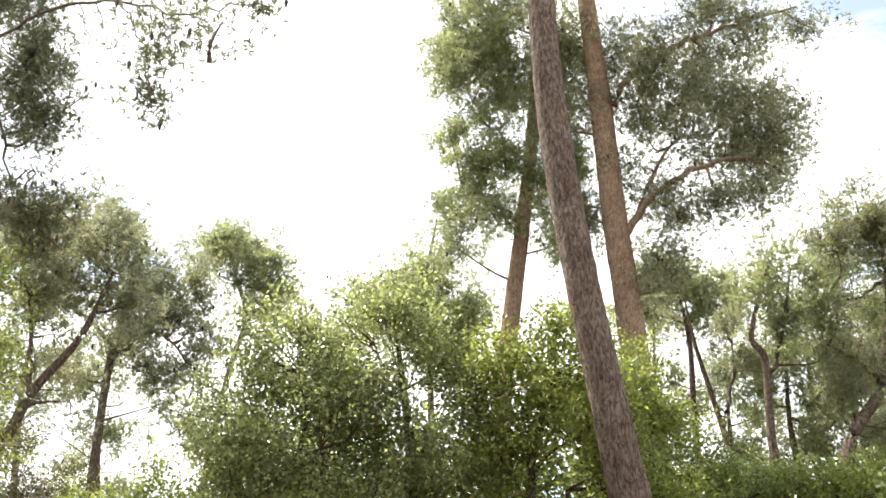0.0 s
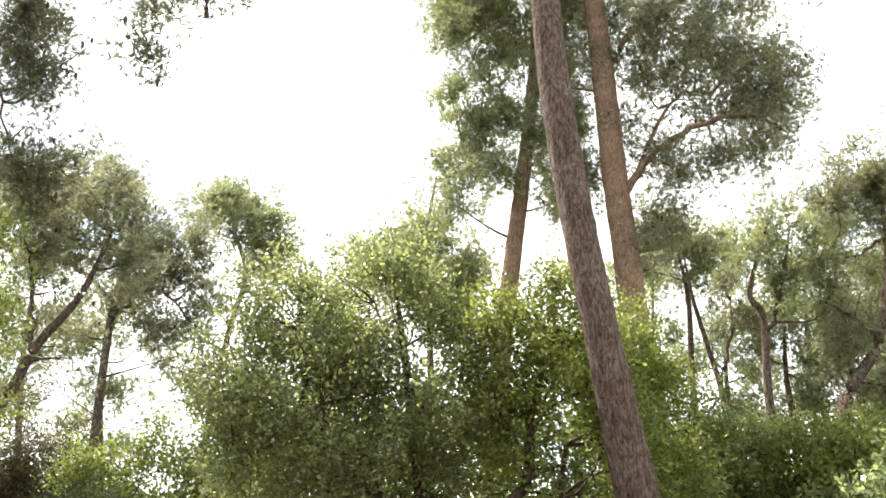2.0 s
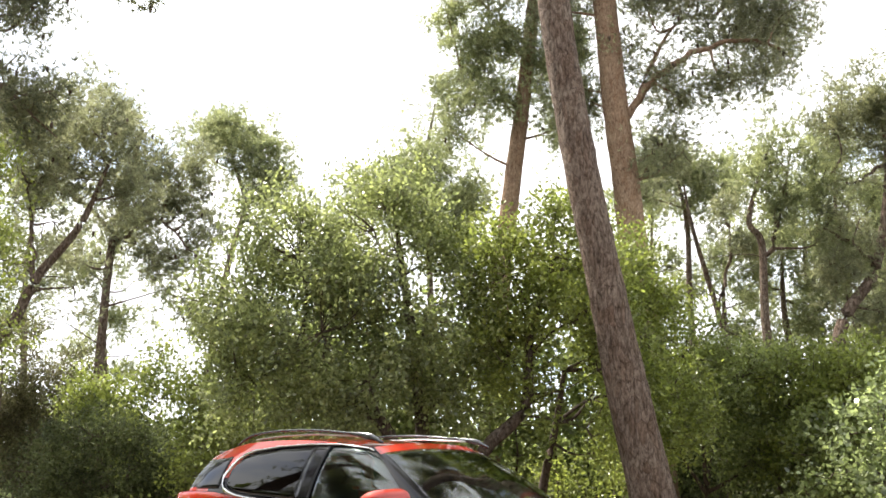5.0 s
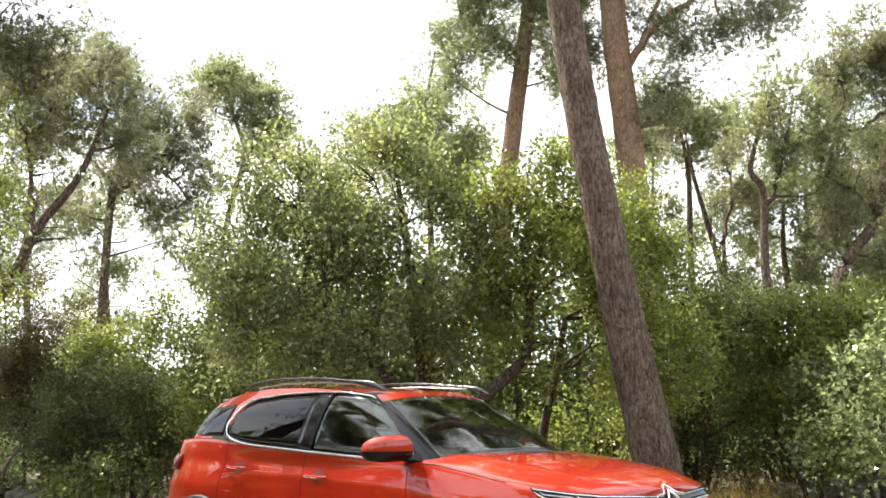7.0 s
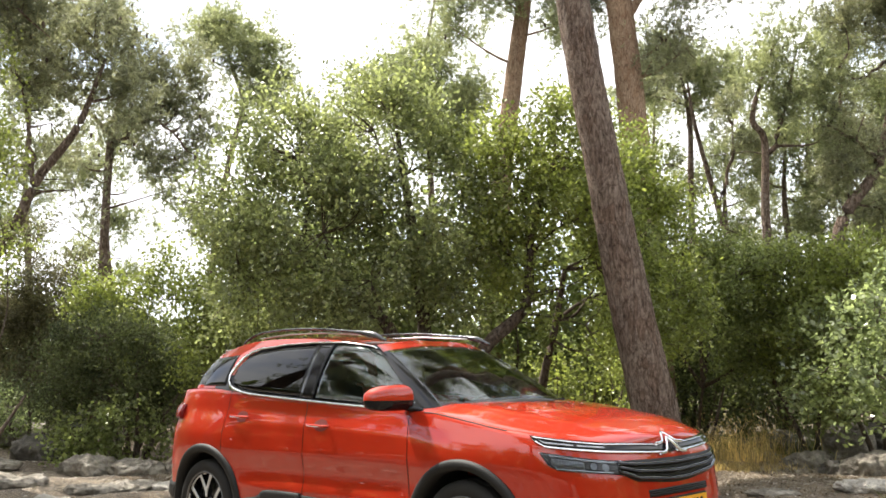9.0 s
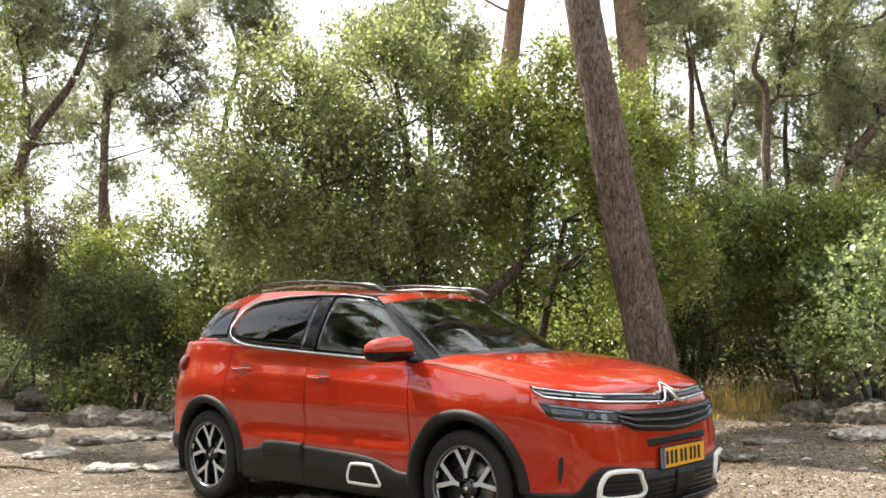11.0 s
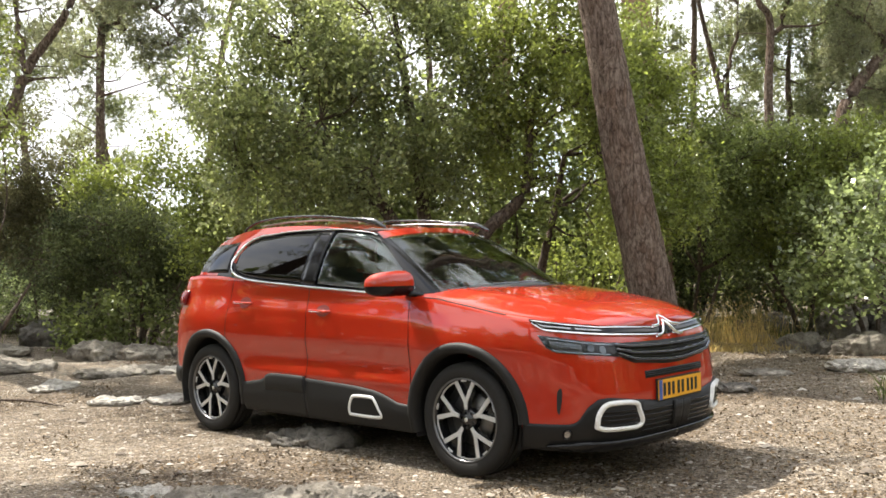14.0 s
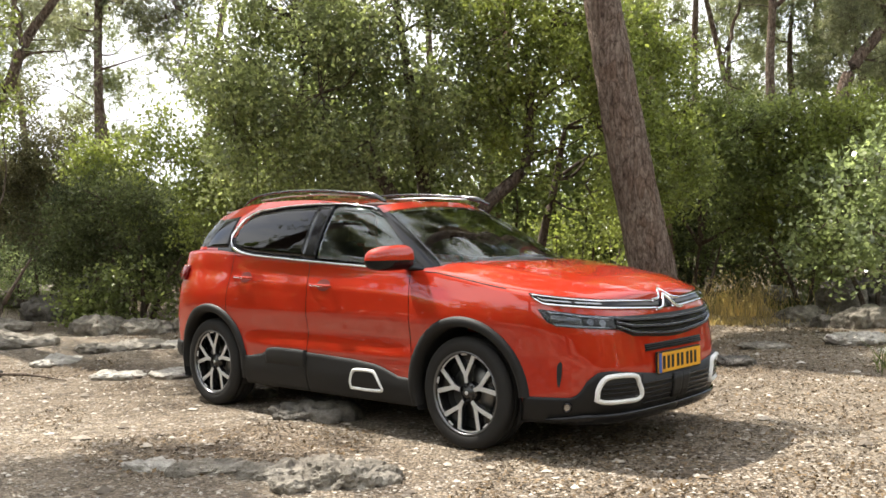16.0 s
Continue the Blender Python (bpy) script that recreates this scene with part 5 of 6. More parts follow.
def sweep(line, w, h, sides=10):
    """A flat oval bar along a line: w across, h up."""
    line = np.asarray(line, float)
    n = len(line)
    tan = unit(np.gradient(line, axis=0))
    up = np.array([[0, 0, 1.0]])
    u = unit(np.cross(tan, up))
    k = np.cross(u, tan)
    a = np.linspace(0, 2 * np.pi, sides, endpoint=False)
    w, h = np.broadcast_to(w, n), np.broadcast_to(h, n)
    v = line[:, None] + (np.cos(a)[None, :, None] * u[:, None] * w[:, None, None] + np.sin(a)[None, :, None] * k[:, None] * h[:, None, None]) / 2
    i, j = np.meshgrid(np.arange(n - 1), np.arange(sides), indexing="ij")
    j2 = (j + 1) % sides
    f = np.stack([i * sides + j, i * sides + j2, (i + 1) * sides + j2, (i + 1) * sides + j], -1).reshape(-1, 4)
    caps = []
    for b in (0, (n - 1) * sides):
        for q in range(1, sides // 2):
            caps.append([b + q - 1, b + q, b + sides - 1 - q, b + (sides - q) % sides])
    return v.reshape(-1, 3), np.vstack([f, np.array(caps)])


# bright strip under, behind and over the side windows
cx1 = np.linspace(-0.70, -2.30, 40)
lower = house_xz(cx1, win_lo(cx1) - 0.020, 0.008)
ux = np.array([-2.42, -2.485, -2.525, -2.53, -2.505, -2.46, -2.39, -2.28])
uz = np.array([1.258, 1.276, 1.315, 1.375, 1.440, 1.500, 1.545, 1.574])
hind = house_xz(ux, uz, 0.008)
tx = np.linspace(-2.15, -1.05, 26)
upper = house_xz(tx, win_hi(tx) + 0.014, 0.008)
line = np.vstack([lower, hind, upper])
wid = np.concatenate([np.full(40, 0.016), [0.026, 0.040, 0.048, 0.040, 0.030, 0.024, 0.020, 0.018], np.full(26, 0.014)])
v, f = sweep(line, 0.014, wid)
car_part("window_trim", v, f, M_CHROME, label="chrome strip round the side windows", both=True)

# roof rails
rx = np.array([-2.66, -2.58, -2.44, -2.14, -1.72, -1.34, -1.10, -0.98])
rail = np.stack([rx, np.full(8, -0.585), np.array([1.640, 1.678, 1.712, 1.728, 1.716, 1.680, 1.645, 1.600])], -1)
rail = smooth_line(rail, 6)
v, f = sweep(rail, np.interp(rail[:, 0], [-2.66, -2.5, -1.2, -0.98], [0.02, 0.035, 0.045, 0.02]), np.interp(rail[:, 0], [-2.66, -2.5, -1.35, -1.2, -1.1, -0.98], [0.02, 0.020, 0.022, 0.040, 0.050, 0.02]))
car_part("roof_rail", v, f, M_RAIL, label="black roof rail", both=True)
bar = np.stack([np.linspace(-2.45, -1.2, 20), np.full(20, -0.565), 1.0 * np.interp(np.linspace(-2.45, -1.2, 20), [-2.45, -2.1, -1.7, -1.2], [1.672, 1.690, 1.686, 1.652])], -1)
v, f = sweep(bar, 0.03, 0.014)
car_part("rail_insert", v, f, M_SILVER, label="silver insert under the roof rail", both=True)

# --- cladding: sills, wheel arches, bumper skirt
clad_top = lin([(-2.30, 0.44), (-2.22, 0.446), (-2.05, 0.470), (-1.93, 0.516), (-1.79, 0.526), (-1.5, 0.516), (-1.0, 0.500), (-0.80, 0.482), (-0.70, 0.459), (-0.57, 0.415), (-0.42, 0.408)])
for x0, x1, name in ((-2.285, SEAM_B - 0.004, "rear_sill_cladding"), (SEAM_B + 0.004, -0.445, "front_sill_cladding")):
    xs = np.linspace(x1, x0, 50)
    v, f = strip(s_at(xs), np.full(50, 0.225), clad_top(xs), 0.014, 0.03, 10, bulge=0.008)
    car_part(name, v, f, M_CLAD, both=True, label="dark grey plastic sill cladding")
xs = np.linspace(-1.52, -1.98, 24)
v, f = strip(s_at(xs), 0.40 + 0 * xs, np.minimum(clad_top(xs) + 0.01, 0.53), 0.020, 0.02, 6, bulge=0.012)
car_part("cladding_blister", v, f, M_CLAD, both=True)


def arch(xc, a0, a1, name):
    a = np.radians(np.linspace(a0, a1, 60))
    r = np.array([0.412, 0.420, 0.440, 0.462, 0.476, 0.484])
    o = np.array([-0.05, 0.018, 0.026, 0.024, 0.016, -0.004])
    A = np.repeat(a[:, None], 6, 1)
    X, Zq = xc + np.cos(A) * r, 0.355 + np.sin(A) * r * 1.0
    P = skin(s_at(X), np.maximum(Zq, 0.2), 0)
    base = skin(s_at(X), Zq, 0)
    P[..., 0] = X
    P[..., 1] = base[..., 1] - o
    P[..., 2] = Zq
    v, f = P.reshape(-1, 3), grid_faces(60, 6)
    car_part(name, v, f, M_CLAD, both=True, label="dark grey plastic wheel arch")
    # the dark well behind it
    a = np.radians(np.linspace(-20, 200, 40))
    yy = np.array([-0.89, -0.75, -0.60])
    W = np.stack([np.repeat((xc + 0.43 * np.cos(a))[:, None], 3, 1), np.repeat(yy[None], 40, 0), np.repeat((0.355 + 0.43 * np.sin(a))[:, None], 3, 1)], -1)
    v1, f1 = W.reshape(-1, 3), grid_faces(40, 3)
    car_part("wheel_well", v1, f1, M_BLACK, both=True)


arch(0.0, 2, 196, "front_wheel_arch")
arch(-2.73, -12, 190, "rear_wheel_arch")

# underside
bm = bmesh.new()
bmesh.ops.create_cube(bm, size=1, matrix=Matrix.LocRotScale((-1.30, 0, 0.31), None, (4.2, 1.22, 0.20)))
bmesh.ops.create_cube(bm, size=1, matrix=Matrix.LocRotScale((-1.365, 0, 0.30), None, (1.86, 1.70, 0.14)))
bmesh.ops.bevel(bm, geom=bm.edges[:], offset=0.03, segments=2, affect="EDGES")
part("underbody", bm, CAR, "black underbody", M_BLACK)

# front skirt, its lip and the tail skirt
s = np.linspace(0, float(s_at(0.45)), 60)
top = np.interp(s, [0, 0.27, 0.45, 0.66, 0.744, 0.808, 0.86, 0.90, 1.15, 1.6], [0.485, 0.49, 0.512, 0.538, 0.534, 0.487, 0.412, 0.388, 0.380, 0.38])
v, f = strip(s, np.full(60, 0.225), top, 0.012, 0.05, 10, bulge=0.006)
car_part("front_skirt", v, f, M_SKIRT, both=True, label="dark grey plastic front skirt")
s = np.linspace(0, 1.02, 40)
v, f = strip(s, np.interp(s, [0, 0.8, 1.02], [0.225, 0.225, 0.25]), np.interp(s, [0, 0.8, 1.02], [0.285, 0.29, 0.262]), 0.034, 0.05, 4, bulge=0.012)
car_part("front_lip", v, f, M_GLOSSBLACK, both=True, label="dark front lip")
s = np.linspace(float(s_at(-3.19)), S_END, 40)
v, f = strip(s, np.full(40, 0.37), np.full(40, 0.50), 0.012, 0.05, 6, bulge=0.01)
car_part("rear_skirt", v, f, M_CLAD, both=True)


def ring_frame(pts, wide, parent=None, mat=M_WHITE, name="white_surround", off=0.02, label="", surf=skin, both=True, deep=0.03):
    """A rounded frame on the skin; pts are its middle line in (s, z)."""
    c = smooth_line([(*p, 0) for p in pts + pts[:1]], 8)[:-1, :2]
    t = unit(np.roll(c, -1, 0) - np.roll(c, 1, 0))
    nrm = np.stack([t[:, 1], -t[:, 0]], -1)
    prof = [(-0.5, -deep), (-0.42, 0.0), (0.0, 0.008), (0.42, 0.0), (0.5, -deep)]
    wide = np.broadcast_to(wide, len(c))
    rings = []
    for k, h in prof:
        q = c + nrm * (wide * k)[:, None]
        rings.append(surf(q[:, 0], q[:, 1], off + h))
    P = np.stack(rings, 1)
    n, m = P.shape[:2]
    v = P.reshape(-1, 3)
    i, j = np.meshgrid(np.arange(n), np.arange(m - 1), indexing="ij")
    i2 = (i + 1) % n
    f = np.stack([i * m + j, i * m + j + 1, i2 * m + j + 1, i2 * m + j], -1).reshape(-1, 4)
    return car_part(name, v, f, mat, parent, label, both=both)


def fill(pts, mat, name, off=0.004, label="", both=True, shrink=1.0):
    """A closed plate on the skin inside an outline in (s, z)."""
    c = smooth_line([(*p, 0) for p in pts + pts[:1]], 8)[:-1, :2]
    g = c.mean(0)
    lv = np.array([1.0, 0.75, 0.5, 0.25, 0.02]) * shrink
    P = np.stack([skin(g[0] + (c[:, 0] - g[0]) * k, g[1] + (c[:, 1] - g[1]) * k, off) for k in lv], 1)
    n, m = P.shape[:2]
    i, j = np.meshgrid(np.arange(n), np.arange(m - 1), indexing="ij")
    i2 = (i + 1) % n
    f = np.stack([i * m + j, i * m + j + 1, i2 * m + j + 1, i2 * m + j], -1).reshape(-1, 4)
    return car_part(name, P.reshape(-1, 3), f, mat, None, label, both=both)


def side_pts(*xz):
    return [(float(s_at(x)), z) for x, z in xz]


bumpers = side_pts((-1.035, 0.300), (-1.035, 0.345), (-1.005, 0.415), (-0.965, 0.430), (-0.83, 0.432), (-0.785, 0.418), (-0.735, 0.345), (-0.725, 0.310), (-0.765, 0.300), (-0.9, 0.298))
ring_frame(bumpers, 0.026, name="door_bumper_ring", off=0.024, label="white ring on the sill cladding")

# --- front: lamps, grille, intake, plate
def front_strip(s0, s1, lo, hi, mat, name, off=0.004, depth=0.012, n=40, bulge=0.0, label="", both=True, rows=4):
    s = np.linspace(s0, s1, n)
    v, f = strip(s, lo(s), hi(s), off, depth, rows, bulge=bulge)
    return car_part(name, v, f, mat, None, label, both=both)


# dark strips added behind the door joints to stop light showing through
for x, z0 in ((SEAM_F, 0.30), (SEAM_B, 0.27), (SEAM_R, 0.86)):
    s = float(s_at(x)) + np.linspace(-0.018, 0.018, 4)
    v, f = strip(s, np.full(4, z0), np.full(4, float(edge_z(x)) - 0.004), -0.008, 0.004, 24)
    car_part("joint_backing", v, f, M_BLACK, both=True, label="black backing strip behind the door joint")

Z4 = lambda *p: lin(p)
# upper light blade, from the wing to the middle of the nose
b_lo = Z4((0, 0.866), (0.23, 0.874), (0.65, 0.897), (0.98, 0.925), (1.04, 0.965))
b_hi = Z4((0, 0.918), (0.18, 0.925), (0.43, 0.938), (0.65, 0.947), (0.82, 0.964), (1.04, 0.990))
front_strip(0.0, 1.04, b_lo, b_hi, M_GLOSSBLACK, "upper_grille_blade", 0.006, 0.02, label="gloss black upper grille blade")
front_strip(0.06, 1.035, lambda s: b_lo(s) - 0.004, lambda s: b_lo(s) + 0.008, M_CHROME, "lower_chrome_line", 0.012, 0.012, label="chrome grille line", bulge=0.003)
front_strip(0.10, 1.03, lambda s: b_hi(s) - 0.011, lambda s: b_hi(s) - 0.003, M_CHROME, "upper_chrome_line", 0.012, 0.012, label="chrome grille line", bulge=0.003)
for a, b in ((0.63, 0.79), (0.81, 1.0)):
    front_strip(a, b, lambda s: b_lo(s) + 0.020, lambda s: b_lo(s) + 0.031, M_LENSGREY, "daytime_lamp", 0.010, 0.012, n=14, label="clear daytime running lamp", bulge=0.002)
# plain bright peak where the emblem sits
for k, zo in ((1.0, 0.0), (1.0, 0.052)):
    pk = [(0.0, 0.950 + zo), (0.030, 0.925 + zo), (0.075, 0.880 + zo), (0.115, 0.868 + zo * 0.75), (0.16, 0.866 + zo * 0.60)] if not zo else [(0.0, 0.978), (0.03, 0.963), (0.07, 0.934), (0.11, 0.924), (0.16, 0.922)]
    line = smooth_line([(*skin(np.array(s), np.array(z), 0.022), ) for s, z in pk], 6)
    full = np.vstack([line[::-1], (line * np.array([1, -1, 1]))[1:]])
    v, f = sweep(full, 0.016, 0.022)
    car_part("emblem_peak", v, f, M_CHROME, label="bright chrome peaked emblem bar")
# head lamps and the main grille
h_hi = Z4((0.56, 0.848), (0.61, 0.849), (0.74, 0.861), (0.87, 0.879), (1.03, 0.897))
h_lo = Z4((0.56, 0.765), (0.66, 0.777), (0.945, 0.798), (1.0, 0.823), (1.03, 0.885))
front_strip(0.56, 1.03, h_lo, h_hi, M_BLACK, "headlamp_bowl", 0.003, 0.01, label="dark headlamp bowl")
for cs, cz, r in ((0.67, 0.813, 0.022), (0.74, 0.822, 0.020)):
    disc = [(cs + r * math.cos(a), cz + r * math.sin(a)) for a in np.linspace(0, 2 * np.pi, 11)[:-1]]
    fill(disc, M_LAMPDARK, "projector_lens", 0.010, "round silver projector lens")
front_strip(0.79, 0.97, lambda s: h_lo(s) + 0.014, lambda s: h_hi(s) - 0.020, M_LAMPDARK, "corner_reflector", 0.006, 0.01, n=12, rows=6, bulge=0.006, label="silver corner reflector")
front_strip(0.60, 0.98, lambda s: h_hi(s) - 0.016, lambda s: h_hi(s) - 0.007, M_LENSGREY, "lamp_brow", 0.010, 0.01, label="silver lamp brow")
front_strip(0.62, 0.96, lambda s: h_lo(s) + 0.006, lambda s: h_lo(s) + 0.013, M_LENSGREY, "lamp_sill", 0.010, 0.01, label="silver lamp sill")
front_strip(0.56, 1.03, h_lo, h_hi, M_LENS, "headlamp_lens", 0.016, 0.004, label="clear headlamp lens", bulge=0.003)
g_hi = Z4((0, 0.836), (0.3, 0.838), (0.60, 0.846))
g_lo = Z4((0, 0.692), (0.1, 0.694), (0.45, 0.724), (0.56, 0.765), (0.60, 0.78))
front_strip(0.0, 0.60, g_lo, g_hi, M_BLACK, "grille_back", 0.002, 0.01, label="black grille opening")
for q in (0.16, 0.48, 0.80):
    front_strip(0.0, 0.585, lambda s: g_lo(s) + (g_hi(s) - g_lo(s)) * q - 0.006, lambda s: g_lo(s) + (g_hi(s) - g_lo(s)) * q + 0.007, M_GLOSSBLACK, "grille_bar", 0.020, 0.03, bulge=0.006, label="gloss black grille bar")
    front_strip(0.0, 0.57, lambda s: g_lo(s) + (g_hi(s) - g_lo(s)) * q + 0.008, lambda s: g_lo(s) + (g_hi(s) - g_lo(s)) * q + 0.011, M_DARKCHROME, "grille_line", 0.022, 0.02, label="thin chrome grille line")
for q in (0.30, 0.38, 0.62, 0.70):
    front_strip(0.0, 0.57, lambda s: g_lo(s) + (g_hi(s) - g_lo(s)) * q - 0.003, lambda s: g_lo(s) + (g_hi(s) - g_lo(s)) * q + 0.003, M_GLOSSBLACK, "grille_slat", 0.008, 0.012, label="thin dark grille slat")
# slot over the plate
c0 = lambda v: (lambda s: v + 0 * s)
front_strip(0.0, 0.355, c0(0.626), c0(0.668), M_BLACK, "upper_intake", 0.003, 0.01, label="black slot over the plate")
for z in (0.636, 0.648, 0.660):
    front_strip(0.0, 0.35, c0(z - 0.0025), c0(z + 0.0025), M_GLOSSBLACK, "intake_slat", 0.008, 0.01)
# lower intake, its slats and the sensor block
front_strip(0.0, 0.43, Z4((0, 0.295), (0.43, 0.31)), Z4((0, 0.482), (0.30, 0.486), (0.43, 0.500)), M_BLACK, "lower_intake", 0.016, 0.02, label="black lower intake")
for z in (0.325, 0.355, 0.385, 0.415, 0.445):
    front_strip(0.0, 0.42, c0(z - 0.004), c0(z + 0.004), M_GLOSSBLACK, "intake_slat", 0.026, 0.014)
front_strip(0.0, 0.10, c0(0.32), c0(0.47), M_CLAD, "radar_block", 0.034, 0.02, n=8, label="smooth dark sensor block")
# number plate with dark bars for its writing
bm = bmesh.new()
bmesh.ops.create_cube(bm, size=1, matrix=Matrix.LocRotScale((1.000, 0.0, 0.547), None, (0.010, 0.54, 0.122)))
bmesh.ops.bevel(bm, geom=bm.edges[:], offset=0.003, segments=2, affect="EDGES")
plate = part("number_plate", bm, CAR, "yellow number plate", M_PLATE)
bm = bmesh.new()
bmesh.ops.create_cube(bm, size=1, matrix=Matrix.LocRotScale((1.0055, -0.250, 0.547), None, (0.003, 0.034, 0.116)))
part("plate_band", bm, plate, "blue band", M_BLUE)
for y in (-0.205, -0.150, -0.098, -0.030, 0.022, 0.090, 0.142, 0.195):
    bm = bmesh.new()
    bmesh.ops.create_cube(bm, size=1, matrix=Matrix.LocRotScale((1.0060, y, 0.547), None, (0.002, 0.030, 0.078)))
    part("bar", bm, plate, "dark bar", M_BLACK)
for y in (-0.268, 0.268):
    bm = bmesh.new()
    bmesh.ops.create_cube(bm, size=1, matrix=Matrix.LocRotScale((0.992, y * 0.5, 0.547), None, (0.02, 0.27, 0.132)))
    part("plate_holder", bm, CAR, "black plate holder", M_BLACK)
# white-framed side intakes
fog = [(0.758, 0.378), (0.752, 0.435), (0.715, 0.492), (0.65, 0.508), (0.50, 0.498), (0.468, 0.450), (0.440, 0.385), (0.470, 0.358), (0.55, 0.356), (0.70, 0.360)]
fill(fog, M_BLACK, "side_intake", 0.016, "black side intake")
for z in (0.385, 0.41, 0.435, 0.46):
    front_strip(0.49, 0.735, c0(z - 0.004), c0(z + 0.004), M_GLOSSBLACK, "intake_slat", 0.024, 0.012, n=14)
ring_frame(fog, 0.030, name="intake_surround", off=0.030, label="white frame round the side intake")
# slit behind the bumper corner and round fog lamp
ring = [(0.972, 0.440), (0.985, 0.47), (0.980, 0.56), (0.958, 0.592), (0.948, 0.58), (0.958, 0.50)]
fill(ring, M_BLACK, "air_slit", 0.004, "black vertical air slit")
fl = [(0.913 + 0.023 * math.cos(a), 0.330 + 0.026 * math.sin(a)) for a in np.linspace(0, 2 * np.pi, 9)[:-1]]
fill(fl, M_LENSGREY, "fog_lamp", 0.024, "small round fog lamp")
ring_frame(fl, 0.014, name="fog_lamp_ring", off=0.026, mat=M_GLOSSBLACK)
# tail lamps
s = np.linspace(float(s_at(-3.19)), S_END - 0.32, 24)
v, f = strip(s, np.full(24, 1.025), np.interp(s, [s[0], s[-1]], [1.145, 1.165]), 0.016, 0.03, 6, bulge=0.02)
car_part("tail_lamp", v, f, M_TAIL, both=True, label="red tail lamp")

# body red darkened to look like the shaded hollow behind a handle
M_SCOOP_SHADE = plain("scoop shade red", (0.13, 0.007, 0.003), 0.5, coat=0.2)
# door handles, each over a flat patch painted dark as the scoop's shade
for door, x0, x1, z in (("rear_door", -2.44, -2.19, 1.054), ("front_door", -1.475, -1.235, 1.006)):
    line = skin(s_at(np.linspace(x1, x0, 12)), z + 0.012 * np.linspace(-0.3, 0.3, 12), 0.034 + 0.0 * np.linspace(0, 1, 12) - 0.028 * np.abs(np.linspace(-1, 1, 12)) ** 4)
    v, f = sweep(line, 0.014, 0.022)
    car_part("door_handle", v, f, M_PAINT, DOORS[door], both=True, label="body-coloured door handle")
    v, f = sweep(line[3:-1] + np.array([0, -0.008, -0.004]), 0.005, 0.006)
    car_part("handle_strip", v, f, M_CHROME, DOORS[door], both=True, label="chrome handle strip")
    c = (float(s_at((x0 + x1) / 2 + 0.03)), z)
    cup = [(c[0] + 0.075 * math.cos(a), c[1] + 0.002 + 0.042 * math.sin(a)) for a in np.linspace(0, 2 * np.pi, 11)[:-1]]
    fill(cup, M_SCOOP_SHADE, "scoop_shade", 0.0025, "flat dark red patch for the shade in the handle's scoop")
# filler strip joining bonnet and wing
bx = np.linspace(0.46, -0.30, 24)
line = skin(s_at(bx), edge_z(bx) - 0.004, 0.0015)
line[:, 1] *= 0.992
v, f = sweep(line, 0.010, 0.008, 6)
car_part("bonnet_joint", v, f, M_BLACK, both=True, label="dark bonnet joint")


# door mirrors
def mirror_side(sg):
    bm = bmesh.new()
    bmesh.ops.create_uvsphere(bm, u_segments=28, v_segments=18, radius=1)
    for vtx in bm.verts:
        x, y, z = vtx.co
        k = abs(x) ** 0.8 * (1 if x > 0 else -1)
        vtx.co = Vector((-0.530 + 0.078 * k + 0.060 * y, -1.000 + 0.145 * (abs(y) ** 0.60) * (1 if y > 0 else -1), 1.188 + (0.096 * (1 + 0.22 * y) if z > 0 else 0.070) * abs(z) ** 0.62 * (1 if z > 0 else -1)))
        if sg < 0:
            vtx.co += Vector((-0.26, 0.13, -0.03))
        vtx.co.y *= sg
    top = bm.copy()
    for b, up in ((bm, False), (top, True)):
        bmesh.ops.delete(b, geom=[fc for fc in b.faces if (fc.calc_center_median().z > (1.186 if sg > 0 else 1.156)) != up], context="FACES")
        if sg < 0:
            bmesh.ops.reverse_faces(b, faces=b.faces)
        for fc in b.faces:
            fc.smooth = True
    base = part("door_mirror", bm, CAR, "black lower half of the door mirror", M_GLOSSBLACK)
    part("mirror_cap", top, base, "orange-red mirror cap", M_PAINT)
    line = np.array([(-0.52, -0.90 * sg, 1.150), (-0.47, -0.86 * sg, 1.135), (-0.42, -0.80 * sg, 1.120)])
    v, f = sweep(line, 0.09, 0.045)
    part("mirror_foot", quick_mesh("mirror_foot", v, f, M_GLOSSBLACK, True), base)


mirror_side(1)
mirror_side(-1)
# corner piece between mirror and screen pillar
xs = np.linspace(-0.66, -0.40, 10)
t = np.linspace(0, 1, 6)
P = house_xz(np.repeat(xs[:, None], 6, 1), (win_lo(xs) - 0.01)[:, None] * (1 - t) + (win_lo(xs) + np.interp(xs, [-0.66, -0.5, -0.4], [0.10, 0.02, 0.0]))[:, None] * t, 0.009)
v, f = thick(P, np.array([0, 0.006, 0]))
car_part("mirror_corner", v, f, M_GLOSSBLACK, both=True)


# --- wheels


def lathe(profile, n, mat, smooth=True):
    """Turns (radius, y) pairs round the y axis; y positive is outward (towards -y of the car)."""
    a = np.linspace(0, 2 * np.pi, n, endpoint=False)
    pr = np.array(profile)
    v = np.stack([pr[None, :, 0] * np.cos(a)[:, None], -np.repeat(pr[None, :, 1], n, 0), pr[None, :, 0] * np.sin(a)[:, None]], -1)
    m = len(pr)
    i, j = np.meshgrid(np.arange(n), np.arange(m - 1), indexing="ij")
    i2 = (i + 1) % n
    f = np.stack([i * m + j, i2 * m + j, i2 * m + j + 1, i * m + j + 1], -1).reshape(-1, 4)
    return quick_mesh("turned", v.reshape(-1, 3), f, mat, smooth)


